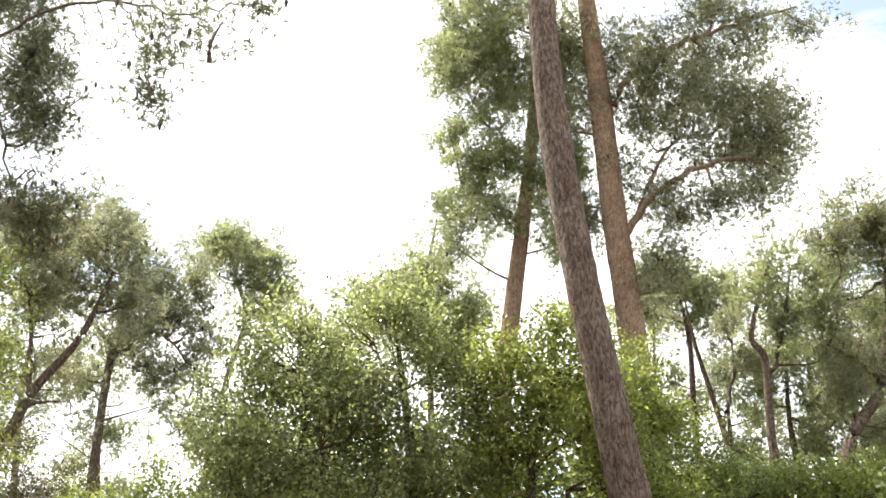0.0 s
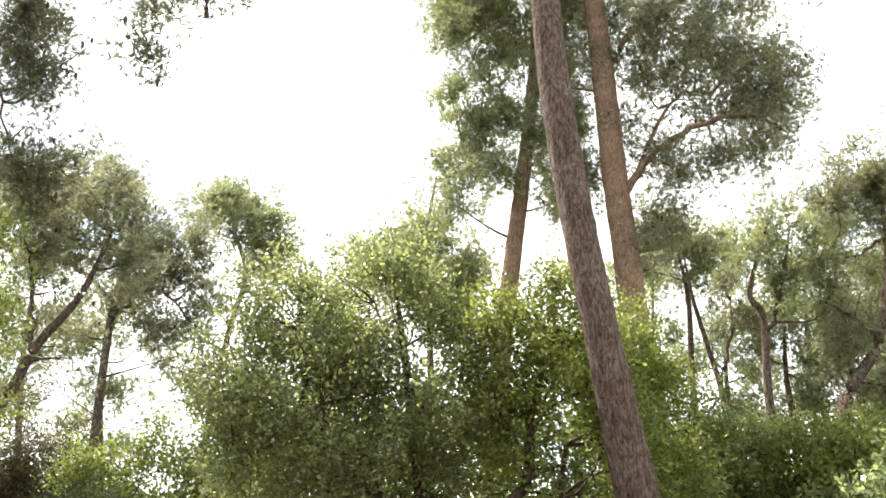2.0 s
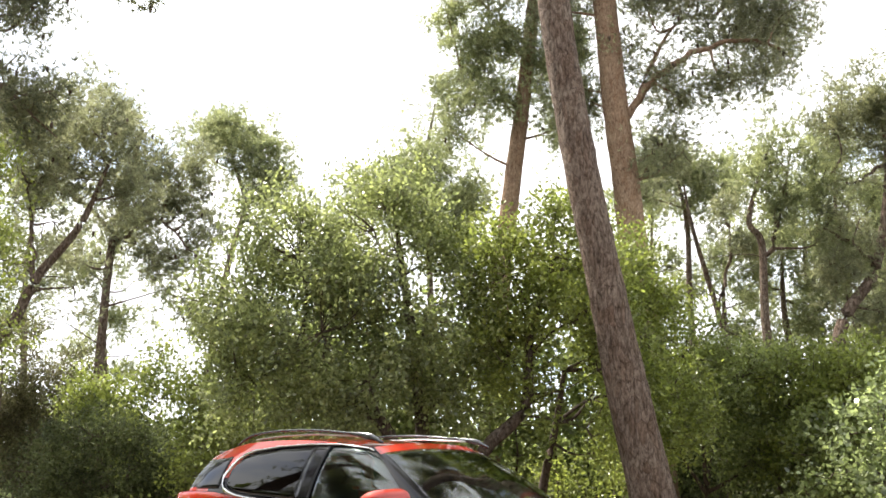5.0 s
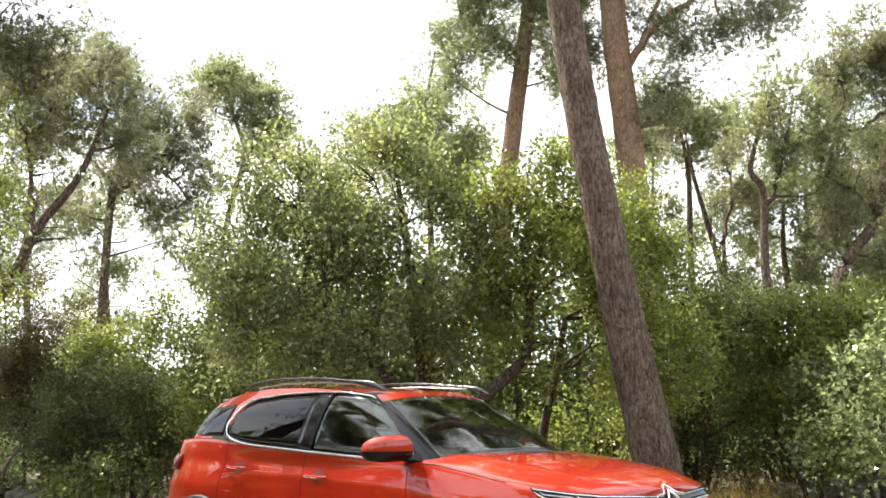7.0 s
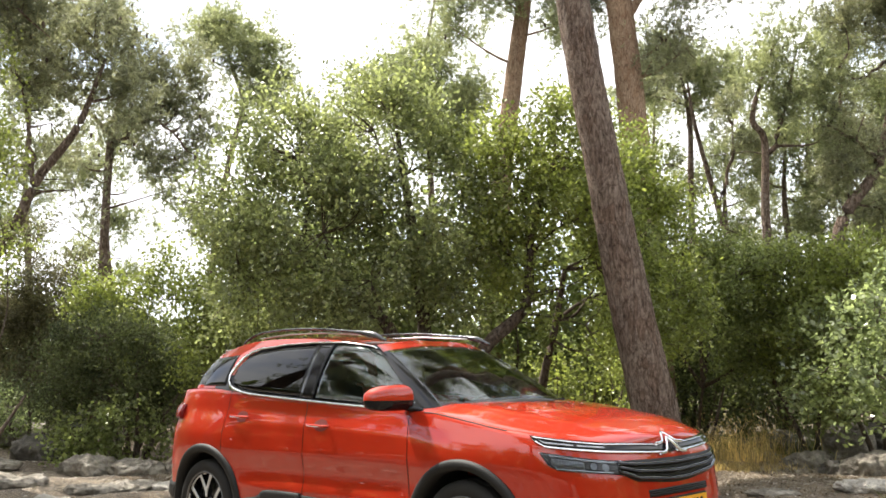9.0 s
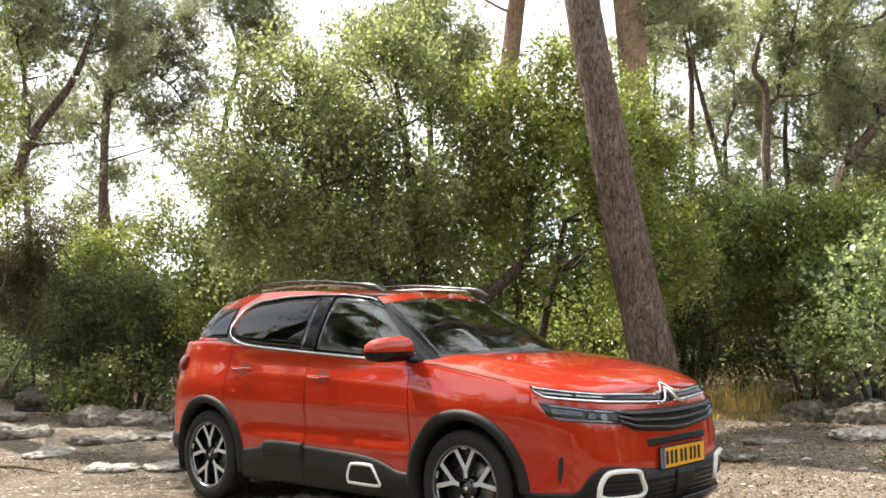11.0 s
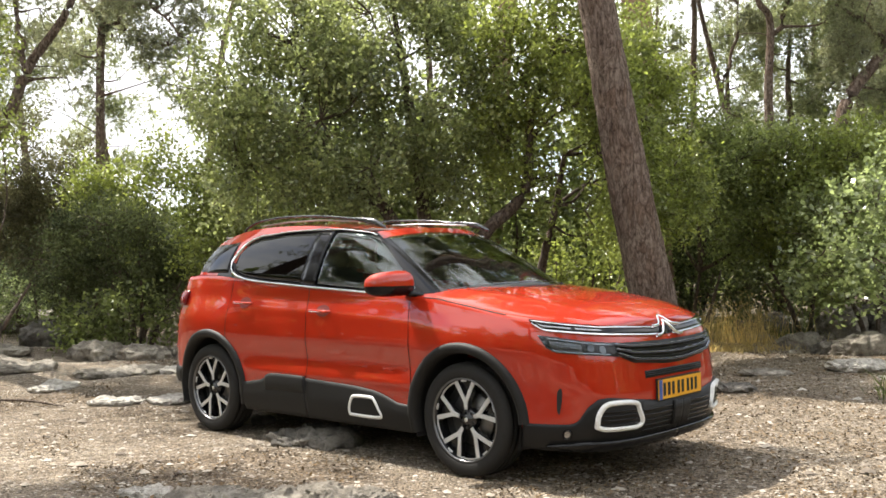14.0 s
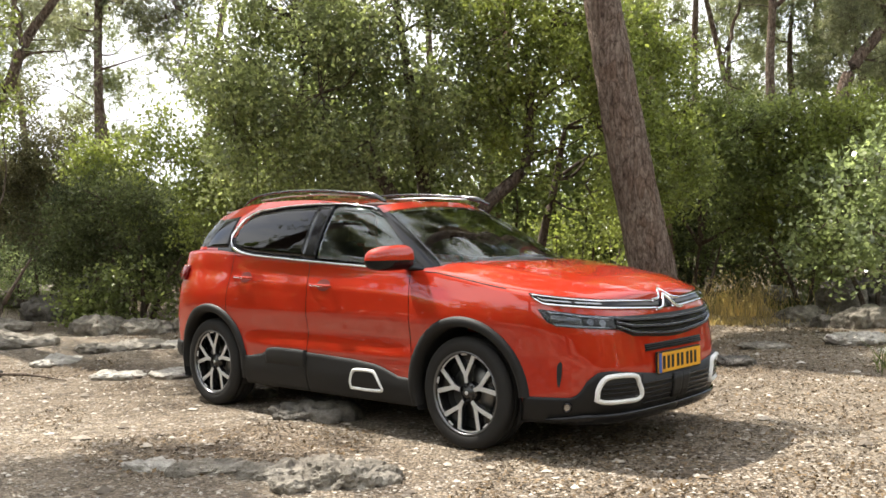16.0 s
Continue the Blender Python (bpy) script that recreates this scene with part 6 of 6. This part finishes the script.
def plate_mesh(outline, y0, y1, mat, bev=0.006):
    """An extruded flat shape in x, z with bevelled outer rim."""
    bm = bmesh.new()
    vs_ = [bm.verts.new((x, -y0, z)) for x, z in outline]
    fc = bm.faces.new(vs_)
    ex = bmesh.ops.extrude_face_region(bm, geom=[fc])
    for e in ex["geom"]:
        if isinstance(e, bmesh.types.BMVert):
            e.co.y = -y1
    bmesh.ops.recalc_face_normals(bm, faces=bm.faces)
    front = [e for e in bm.edges if all(abs(q.co.y + y1) < 1e-6 for q in e.verts)]
    bmesh.ops.bevel(bm, geom=front, offset=bev, segments=2, affect="EDGES")
    me = bpy.data.meshes.new("plate")
    bm.to_mesh(me)
    bm.free()
    me.materials.append(mat)
    return me


def turn(pts, a):
    c, s_ = math.cos(a), math.sin(a)
    return [(x * c - z * s_, x * s_ + z * c) for x, z in pts]


M_RIMEDGE = plain("dark rim edge", (0.16, 0.16, 0.165), 0.3, 0.8)
M_RIMBLACK = plain("black rim paint", (0.010, 0.010, 0.011), 0.25, coat=0.5)
FORK = [(-0.012, 0.062), (-0.016, 0.106), (-0.088, 0.231), (-0.060, 0.241), (0.0, 0.132), (0.060, 0.241), (0.088, 0.231), (0.016, 0.106), (0.012, 0.062)]
ARC = [(r * math.sin(q), r * math.cos(q)) for r, sweep_of in ((0.2375, (-0.26, -0.13, 0.0, 0.13, 0.26)), (0.2475, (0.26, 0.13, 0.0, -0.13, -0.26))) for q in sweep_of]


def wheel(x, side, spin):
    w = part("wheel", lathe([(0.252, 0.095), (0.262, 0.108), (0.275, 0.114), (0.305, 0.118), (0.328, 0.112), (0.345, 0.099), (0.354, 0.080), (0.355, 0.056), (0.347, 0.054), (0.347, 0.047), (0.3552, 0.045), (0.3555, 0.008), (0.347, 0.006), (0.347, -0.006), (0.3555, -0.008), (0.3552, -0.045), (0.347, -0.047), (0.347, -0.054), (0.355, -0.056), (0.354, -0.080), (0.345, -0.098), (0.33, -0.11), (0.275, -0.112), (0.252, -0.10)], 72, M_TYRE), CAR, "black tyre on a two-tone alloy rim")
    part("rim_barrel", lathe([(0.262, 0.104), (0.256, 0.108), (0.248, 0.100), (0.240, 0.06), (0.236, -0.09)], 60, M_RIMBLACK), w, "black rim barrel")
    part("rim_edge", lathe([(0.262, 0.107), (0.259, 0.112), (0.252, 0.109), (0.249, 0.100)], 60, M_RIMEDGE), w, "dark machined rim edge")
    part("brake_disc", lathe([(0.06, 0.02), (0.165, 0.022), (0.168, 0.0)], 40, M_DISC), w, "steel brake disc")
    part("hub_back", lathe([(0.0, 0.0), (0.240, 0.0)], 40, M_BLACK), w)
    part("hub", lathe([(0.0, 0.088), (0.028, 0.088), (0.032, 0.084), (0.034, 0.074), (0.060, 0.070), (0.066, 0.05), (0.068, 0.01)], 30, M_RIMBLACK), w, "black hub with plain cap")
    part("cap_mark", lathe([(0.0, 0.0905), (0.012, 0.0905), (0.013, 0.087)], 16, M_SILVER), w, "small plain silver mark")
    for k in range(5):
        a = spin + (2 * k + 1) * math.pi / 5
        part("spoke", plate_mesh(turn(FORK, a), 0.081, 0.088, M_SILVER, 0.003), w, "machined forked spoke")
        part("spoke_back", plate_mesh(turn([(px * 1.06, pz) for px, pz in FORK], a), 0.045, 0.0805, M_RIMBLACK, 0.004), w, "black back of the spoke")
        dark = [(-0.012, 0.09), (-0.050, 0.235), (0.050, 0.235), (0.012, 0.09)]
        part("spoke_pocket", plate_mesh(turn(dark, a), 0.035, 0.055, M_RIMBLACK), w)
        b = a + math.pi / 5
        part("lug", lathe([(0.0, 0.078), (0.009, 0.078), (0.010, 0.068)], 8, M_BLACK), w).location = (0.05 * math.sin(b), 0, 0.05 * math.cos(b))
        inset = [(-0.022, 0.236), (-0.018, 0.250), (0.018, 0.250), (0.022, 0.236)]
        part("rim_insert", plate_mesh(turn(inset, a), 0.088, 0.097, M_SILVER, 0.003), w, "small machined rim insert")
        part("rim_arc", plate_mesh(turn(ARC, b), 0.082, 0.0895, M_SILVER, 0.002), w, "machined edge between the spokes")
    if side > 0:
        w.matrix_local = Matrix.Translation((x, 0.785, 0.3555)) @ pose(0, 0, 0, 0, 0, 180)
    else:
        w.matrix_local = Matrix.Translation((x, -0.785, 0.3555))
    return w


wheel(0.0, -1, 0.05 + math.pi / 5)
wheel(-2.73, -1, 0.10 + math.pi / 5)
wheel(0.0, 1, 0.3)
wheel(-2.73, 1, 0.0)


# --- cabin
def soft_box(cx_, cy_, cz_, sx, sy, sz, bev, tilt=0.0):
    bm = bmesh.new()
    bmesh.ops.create_cube(bm, size=1, matrix=Matrix.Translation((cx_, cy_, cz_)) @ Euler((0, tilt, 0)).to_matrix().to_4x4() @ Matrix.Diagonal((sx, sy, sz, 1)))
    bmesh.ops.bevel(bm, geom=bm.edges[:], offset=bev, segments=3, affect="EDGES")
    for fc in bm.faces:
        fc.smooth = True
    return bm


for y in (0.36, -0.36):
    part("front_seat", soft_box(-1.38, y, 0.72, 0.52, 0.50, 0.16, 0.06), CAR, "dark front seat", M_SEAT)
    part("front_backrest", soft_box(-1.68, y, 1.02, 0.14, 0.48, 0.62, 0.06, -0.22), CAR, "dark seat backrest", M_SEAT)
    part("headrest", soft_box(-1.78, y, 1.39, 0.10, 0.26, 0.18, 0.045, -0.15), CAR, "dark headrest", M_SEAT)
part("rear_bench", soft_box(-2.45, 0, 0.72, 0.50, 1.30, 0.18, 0.06), CAR, "dark rear bench", M_SEAT)
part("rear_backrest", soft_box(-2.78, 0, 1.02, 0.14, 1.30, 0.62, 0.06, -0.25), CAR, "dark rear backrest", M_SEAT)
part("dashboard", soft_box(-0.55, 0, 1.02, 0.50, 1.44, 0.20, 0.07), CAR, "dark dashboard", M_BLACK)
part("cabin_floor", soft_box(-1.6, 0, 0.45, 2.6, 1.5, 0.06, 0.02), CAR, "", M_BLACK)
part("cabin_roof_lining", soft_box(-2.05, 0, 1.59, 1.9, 1.10, 0.02, 0.008), CAR, "pale roof lining", plain("roof lining", (0.35, 0.34, 0.32), 0.9))
for y in (0.80, -0.80):
    part("door_lining", soft_box(-1.55, y, 0.85, 2.3, 0.05, 0.56, 0.02), CAR, "dark door lining", M_BLACK)
a = np.linspace(0, 2 * np.pi, 33)
line = np.stack([-0.92 + 0.07 * np.sin(a), 0.36 + 0.185 * np.cos(a), 1.03 + 0.17 * np.sin(a)], -1)
v, f = tube(line, (0.014, 0.014), 8)
part("steering_wheel", quick_mesh("steering_wheel", v, f, M_BLACK, True), CAR, "dark steering wheel")
part("interior_mirror", soft_box(-0.86, 0.0, 1.46, 0.03, 0.22, 0.065, 0.012), CAR, "dark interior mirror", M_BLACK)
# wipers on the screen's foot
for y0, y1 in ((-0.50, 0.10), (0.10, 0.66)):
    line = np.array([(-0.20 - 0.03 * abs(y) ** 2 * 3 - 0.02, y, 1.168 - 0.02 * abs(y)) for y in np.linspace(y0, y1, 10)])
    v, f = sweep(line, 0.016, 0.012, 6)
    car_part("wiper", v, f, M_BLACK, label="black wiper blade")

# black scuttle between bonnet and screen
ys = np.linspace(-0.70, 0.70, 29)
sx_ = -0.13 - 0.17 * (np.abs(ys) / 0.70) ** 2.2
sz_ = 1.172 - 0.055 * (np.abs(ys) / 0.70) ** 2.0
P = np.stack([np.stack([sx_ + dx, ys, sz_ + dz], -1) for dx, dz in ((0.06, -0.006), (0.03, 0.004), (-0.01, 0.008), (-0.06, 0.014))], 1)
v, f = thick(P, np.array([0, 0, -0.02]))
car_part("scuttle", v, f, M_BLACK, label="black plastic scuttle below the windscreen")

# ---------------------------------------------------------------- rocks, gravel, grass
def rock_mesh(name, sx, sy, sz, mat, seed, flat=0.5, rough=0.22, cuts=4):
    """A weathered boulder: a ball flattened on top and below, broken by ridged noise."""
    bm = bmesh.new()
    bmesh.ops.create_icosphere(bm, subdivisions=cuts, radius=1)
    off = Vector((seed * 3.7, seed * 1.3, seed * 2.1))
    amp = rough * (sx * sy * min(sz * 2.0, sx)) ** (1 / 3)
    fr = 0.55 / amp
    for vtx in bm.verts:
        p = vtx.co.normalized()
        q = Vector((p.x * sx, p.y * sy, (flat * math.tanh(p.z / flat) if p.z > 0 else max(p.z, -0.5)) * sz))
        b = q * fr + off
        d = 0.9 * noise.noise(b * 0.6) + 0.8 * (0.35 - abs(noise.noise(b * 1.3))) + 0.45 * noise.noise(b * 3.1) + 0.42 * (0.3 - abs(noise.noise(b * 6.0))) + 0.24 * (0.3 - abs(noise.noise(b * 14.0)))
        vtx.co = q + Vector((p.x, p.y, p.z * 0.8)) * (amp * d)
    for fc in bm.faces:
        fc.smooth = True
    me = bpy.data.meshes.new(name)
    bm.to_mesh(me)
    bm.free()
    me.materials.append(mat)
    return me


def rock(x, y, sx, sy, sz, mat, label, seed, flat=0.6, rough=0.32, turn_=0.0, sink=0.35, cuts=5, lift=0.0):
    ob = new("rock", rock_mesh("rock", sx, sy, sz, mat, seed, flat, rough, cuts))
    ob.matrix_world = pose(x, y, ground_z(x, y) + sz * (0.55 / max(flat, 0.4) - sink) * 0.5 + lift, 0, 0, turn_)
    return tagged(ob, label, "rock", "limestone rocks in the clearing")


GREY, DARK, PALE = "weathered grey limestone boulder on the gravel", "dark lichen-covered limestone boulder", "pale flat limestone slab in the gravel"
# right edge of the clearing
rock(5.35, 15.1, 0.62, 0.40, 0.30, M_ROCK_DARK, DARK, 1, 1.0, 0.38)
rock(5.22, 13.5, 0.34, 0.28, 0.22, M_ROCK, GREY, 2, 1.0, 0.38)
rock(5.30, 12.65, 0.24, 0.22, 0.18, M_ROCK_DARK, DARK, 3, 1.0, 0.38)
rock(5.62, 12.3, 0.36, 0.30, 0.26, M_ROCK, GREY, 4, 1.0, 0.38)
rock(4.86, 10.7, 0.38, 0.26, 0.09, M_ROCK_PALE, PALE, 5, 0.5)
rock(6.3, 14.5, 0.40, 0.35, 0.45, M_ROCK, GREY, 6, 1.0, 0.38)
rock(6.9, 14.4, 0.45, 0.35, 0.50, M_ROCK_DARK, DARK, 7, 1.0, 0.38)
rock(5.7, 15.6, 0.30, 0.25, 0.28, M_ROCK, GREY, 8, 1.0, 0.38)
rock(4.2, 15.2, 0.5, 0.25, 0.10, M_ROCK, GREY, 9, 0.5)
rock(4.9, 14.7, 0.45, 0.22, 0.09, M_ROCK, GREY, 10, 0.5)
rock(4.9, 9.7, 0.30, 0.26, 0.035, M_ROCK_PALE, PALE, 11, 0.5)
rock(6.6, 12.2, 0.5, 0.35, 0.22, M_ROCK, GREY, 24, 1.0, 0.38)
# left edge, in low steps
rock(-5.12, 13.65, 0.40, 0.30, 0.25, M_ROCK, GREY, 12, 0.8, 0.36)
rock(-4.36, 13.40, 0.31, 0.26, 0.21, M_ROCK, GREY, 13, 0.8, 0.36)
rock(-3.84, 13.7, 0.20, 0.24, 0.24, M_ROCK, GREY, 14, 0.8, 0.36)
rock(-6.6, 15.4, 0.45, 0.55, 0.34, M_ROCK_DARK, DARK, 15, 1.0, 0.38)
rock(-7.9, 17.2, 0.75, 0.5, 0.30, M_ROCK, GREY, 16, 0.6)
rock(-8.6, 20.6, 0.9, 0.5, 0.42, M_ROCK_DARK, DARK, 17, 1.0, 0.38)
rock(-7.3, 21.0, 0.6, 0.4, 0.45, M_ROCK, GREY, 18, 1.0, 0.38)
rock(-6.9, 13.4, 0.8, 0.5, 0.16, M_ROCK, GREY, 19, 0.5)
rock(-4.45, 10.5, 0.26, 0.38, 0.055, M_ROCK_PALE, PALE, 20, 0.45)
rock(-4.05, 11.5, 0.50, 0.50, 0.060, M_ROCK, GREY, 21, 0.45)
rock(-2.74, 9.3, 0.22, 0.28, 0.045, M_ROCK_PALE, PALE, 22, 0.45)
rock(-5.6, 11.8, 0.6, 0.5, 0.09, M_ROCK, GREY, 23, 0.5)
rock(-3.2, 11.8, 0.42, 0.45, 0.05, M_ROCK_PALE, PALE, 25, 0.45)
rock(-4.9, 9.3, 0.35, 0.25, 0.10, M_ROCK_DARK, DARK, 26, 0.6)
rock(-8.3, 18.6, 0.55, 0.4, 0.30, M_ROCK, GREY, 27, 0.9)
rock(-7.1, 18.4, 0.4, 0.3, 0.26, M_ROCK_DARK, DARK, 28, 0.9)
rock(-6.3, 12.3, 0.5, 0.3, 0.14, M_ROCK, GREY, 29, 0.7)
rock(-3.3, 9.2, 0.30, 0.16, 0.04, M_ROCK_PALE, PALE, 38, 0.6)
rock(3.7, 10.6, 0.3, 0.24, 0.035, M_ROCK, GREY, 39, 0.6)
# bedrock that breaks through in front of the car and beneath it
rock(-0.54, 5.02, 0.22, 0.19, 0.14, M_ROCK, "rugged bedrock hump breaking through the gravel", 30, 0.9, 0.50, 10, 0.5, 6)
rock(-0.82, 4.86, 0.11, 0.10, 0.08, M_ROCK, "rugged grey stone beside the bedrock hump", 31, 0.9, 0.42, 0, 0.4)
rock(-0.98, 5.22, 0.22, 0.15, 0.050, M_ROCK, "low bedrock ledge in the gravel", 32, 0.8, 0.50, -8, 0.5)
rock(-1.38, 5.30, 0.20, 0.13, 0.042, M_ROCK, "low bedrock ledge in the gravel", 41, 0.8, 0.50, 12, 0.5)
rock(-1.75, 5.42, 0.16, 0.11, 0.032, M_ROCK_PALE, "low pale bedrock ledge in the gravel", 42, 0.8, 0.50, -4, 0.5)
rock(-0.74, 5.42, 0.15, 0.11, 0.030, M_ROCK, "low grey bedrock ledge in the gravel", 43, 0.8, 0.50, 20, 0.5)
# dark rock colour here deepens the shade under the car
rock(-1.02, 6.95, 0.34, 0.24, 0.12, M_ROCK_DARK, "low stone under the car, coloured dark for its shade", 33, 0.8, 0.50, -20, 0.4)
rock(-1.55, 7.9, 0.10, 0.07, 0.07, M_ROCK_DARK, "small dark stone behind the wheel", 34, 0.7)
rock(2.95, 9.4, 0.20, 0.20, 0.07, M_ROCK_DARK, "low grey stone beyond the car's nose", 35, 0.5, 0.35)
rock(1.75, 4.35, 0.06, 0.045, 0.03, M_ROCK_PALE, "small pale stone on the gravel", 36, 0.6)
rock(1.9, 4.42, 0.05, 0.03, 0.022, M_ROCK_PALE, "small pale stone on the gravel", 37, 0.6)


def gravel(name, n, x0, x1, y0, y1, size, mat, label, near=1.6):
    """Loose stones of many sizes, thicker towards the camera."""
    u = rng.random(n) ** near
    y = y0 + (y1 - y0) * u
    half = np.minimum(1.0, (0.35 + y / 12.0))
    x = rng.uniform(x0, x1, n) * half
    sz = size * np.exp(rng.normal(size=n) * 0.5)
    z = np.array([ground_z(a, b) for a, b in zip(x, y)])
    oct_ = np.array([(1, 0, 0), (0.4, 0.8, 0.1), (-0.5, 0.75, 0), (-1, 0, 0.1), (-0.4, -0.8, 0), (0.5, -0.75, 0.1), (0.1, 0.1, 0.6), (0, 0, -0.5)], float)
    tri = np.array([(0, 1, 6), (1, 2, 6), (2, 3, 6), (3, 4, 6), (4, 5, 6), (5, 0, 6)])
    v = oct_[None] * (1 + rng.normal(size=(n, 8, 3)) * 0.22)
    v *= np.array([1, 1, 0.8])
    a = rng.uniform(0, 6.28, n)
    c, s_ = np.cos(a)[:, None], np.sin(a)[:, None]
    v = np.stack([v[..., 0] * c - v[..., 1] * s_, (v[..., 0] * s_ + v[..., 1] * c) * rng.uniform(0.6, 1, (n, 1)), v[..., 2]], -1)
    v = v * sz[:, None, None] + np.stack([x, y, z + sz * 0.12], -1)[:, None]
    f = (tri[None] + np.arange(n)[:, None, None] * 8).reshape(-1, 3)
    ob = new(name, quick_mesh(name, v.reshape(-1, 3), f, mat))
    return tagged(ob, label, "gravel", kind="stuff")


gravel("gravel", 80000, -7.5, 7.5, 3.9, 15.5, 0.0075, M_PEBBLE, "loose pale limestone gravel strewn over the clearing", 1.7)
gravel("loose_stone", 2600, -7.5, 7.5, 4.2, 17.0, 0.017, M_PEBBLE, "scattered fist-sized pale stones", 1.3)


def litter():
    n = 105000
    y = 3.9 + 13 * rng.random(n) ** 1.3
    x = (rng.uniform(-8, 8, n) + np.where(rng.random(n) < 0.65, 3.0, 0.0)) * np.minimum(1.0, 0.35 + y / 12.0)
    keep = np.array([a > 1.6 + 0.8 * noise.noise(Vector((a, b, 2))) or noise.noise(Vector((a * 0.6, b * 0.6, 5))) > 0.12 for a, b in zip(x, y)])
    x, y = x[keep], y[keep]
    z = np.array([ground_z(a, b) for a, b in zip(x, y)]) + 0.008
    at = np.stack([x, y, z], -1)
    n = len(at)
    d = rng.normal(size=(n, 3))
    d[:, 2] = np.abs(d[:, 2]) * 0.25
    d = unit(d)
    s_ = unit(np.cross(d, np.array([0, 0, 1.0]) + rng.normal(size=(n, 3)) * 0.35))
    L, W_ = rng.uniform(0.014, 0.042, (n, 1)), rng.uniform(0.004, 0.012, (n, 1))
    v = np.stack([at, at + d * L * 0.5 + s_ * W_, at + d * L, at + d * L * 0.5 - s_ * W_], 1).reshape(-1, 3)
    ob = new("leaf_litter", quick_mesh("leaf_litter", v, np.arange(4 * n).reshape(n, 4), M_LITTER))
    tagged(ob, "dry brown leaves and needles on the ground", "leaf litter", kind="stuff")


litter()


def grass(name, cx_, cy_, rx_, ry_, n, h, mat, label, lean=0.25, heads=0):
    at = np.stack([cx_ + rng.normal(size=n) * rx_, cy_ + rng.normal(size=n) * ry_], -1)
    z = np.array([ground_z(a, b) for a, b in at]) - 0.01
    base = np.stack([at[:, 0], at[:, 1], z], -1)
    d = unit(np.stack([rng.normal(size=n) * lean, rng.normal(size=n) * lean, np.ones(n)], -1))
    bend = rng.normal(size=(n, 3)) * np.array([0.25, 0.25, 0.0])
    L = h * (0.3 + 0.85 * rng.random((n, 1)) ** 1.6)
    side = unit(np.cross(d, rng.normal(size=(n, 3)))) * 0.0045
    p1, p2 = base + d * L * 0.55, base + d * L + bend * L
    v = np.stack([base - side, base + side, p1 + side * 0.8, p2, p1 - side * 0.8], 1)
    v = v.reshape(-1, 3)
    k = np.arange(n)[:, None] * 5
    q = np.hstack([k, k + 1, k + 2, k + 4])
    t3 = np.hstack([k + 4, k + 2, k + 3])
    tri = np.vstack([q[:, [0, 1, 2]], q[:, [0, 2, 3]], t3])
    if heads:
        tip = np.repeat(p2[:heads], 4, axis=0) + rng.normal(size=(heads * 4, 3)) * np.array([0.012, 0.012, 0.03])
        hv, hq = leaves(tip, 0.040, 0.016, 0.5)
        tri = np.vstack([tri, np.vstack([hq[:, [0, 1, 2]], hq[:, [0, 2, 3]]]) + len(v)])
        v = np.vstack([v, hv])
    ob = new(name, quick_mesh(name, v, tri, mat))
    return tagged(ob, label, "grass", kind="stuff")


M_GREENGRASS = leaf_material("green grass", (0.05, 0.07, 0.02), (0.10, 0.13, 0.035), (0.20, 0.22, 0.08), 0.4, 0.3, 0.5)
grass("dry_grass", 4.5, 14.3, 0.46, 0.30, 520, 0.72, M_DRYGRASS, "tall straw-coloured dry grass at the clearing's edge", 0.24, 220)
grass("dry_grass", 4.05, 13.3, 0.50, 0.22, 1000, 0.15, M_DRYGRASS, "short dry orange grass at the clearing's edge", 0.5)
grass("green_grass", 4.1, 15.6, 0.6, 0.35, 900, 0.50, M_GREENGRASS, "tall green grass and weeds under the shrubs", 0.2)
grass("green_grass", 5.4, 14.9, 0.5, 0.3, 900, 0.42, M_GREENGRASS, "green weeds beside the boulders", 0.3)
grass("green_grass", -7.8, 17.8, 1.2, 0.8, 1800, 0.45, M_GREENGRASS, "pale green weeds among the rock steps", 0.3)
grass("green_grass", 4.35, 8.6, 0.10, 0.25, 260, 0.40, M_GREENGRASS, "small green sprig at the edge of the clearing", 0.5)
# dead twig on the ground
v, f = tube(smooth_line([(-4.9, 9.4, ground_z(-4.9, 9.4) + 0.03), (-4.2, 9.2, ground_z(-4.2, 9.2) + 0.05), (-3.7, 8.95, ground_z(-3.7, 8.95) + 0.02)], 6), (0.012, 0.016, 0.006), 6, 0.1)
tagged(new("dead_twig", quick_mesh("dead_twig", v, f, M_TWIG, True)), "dead grey twig lying on the gravel", "twig")
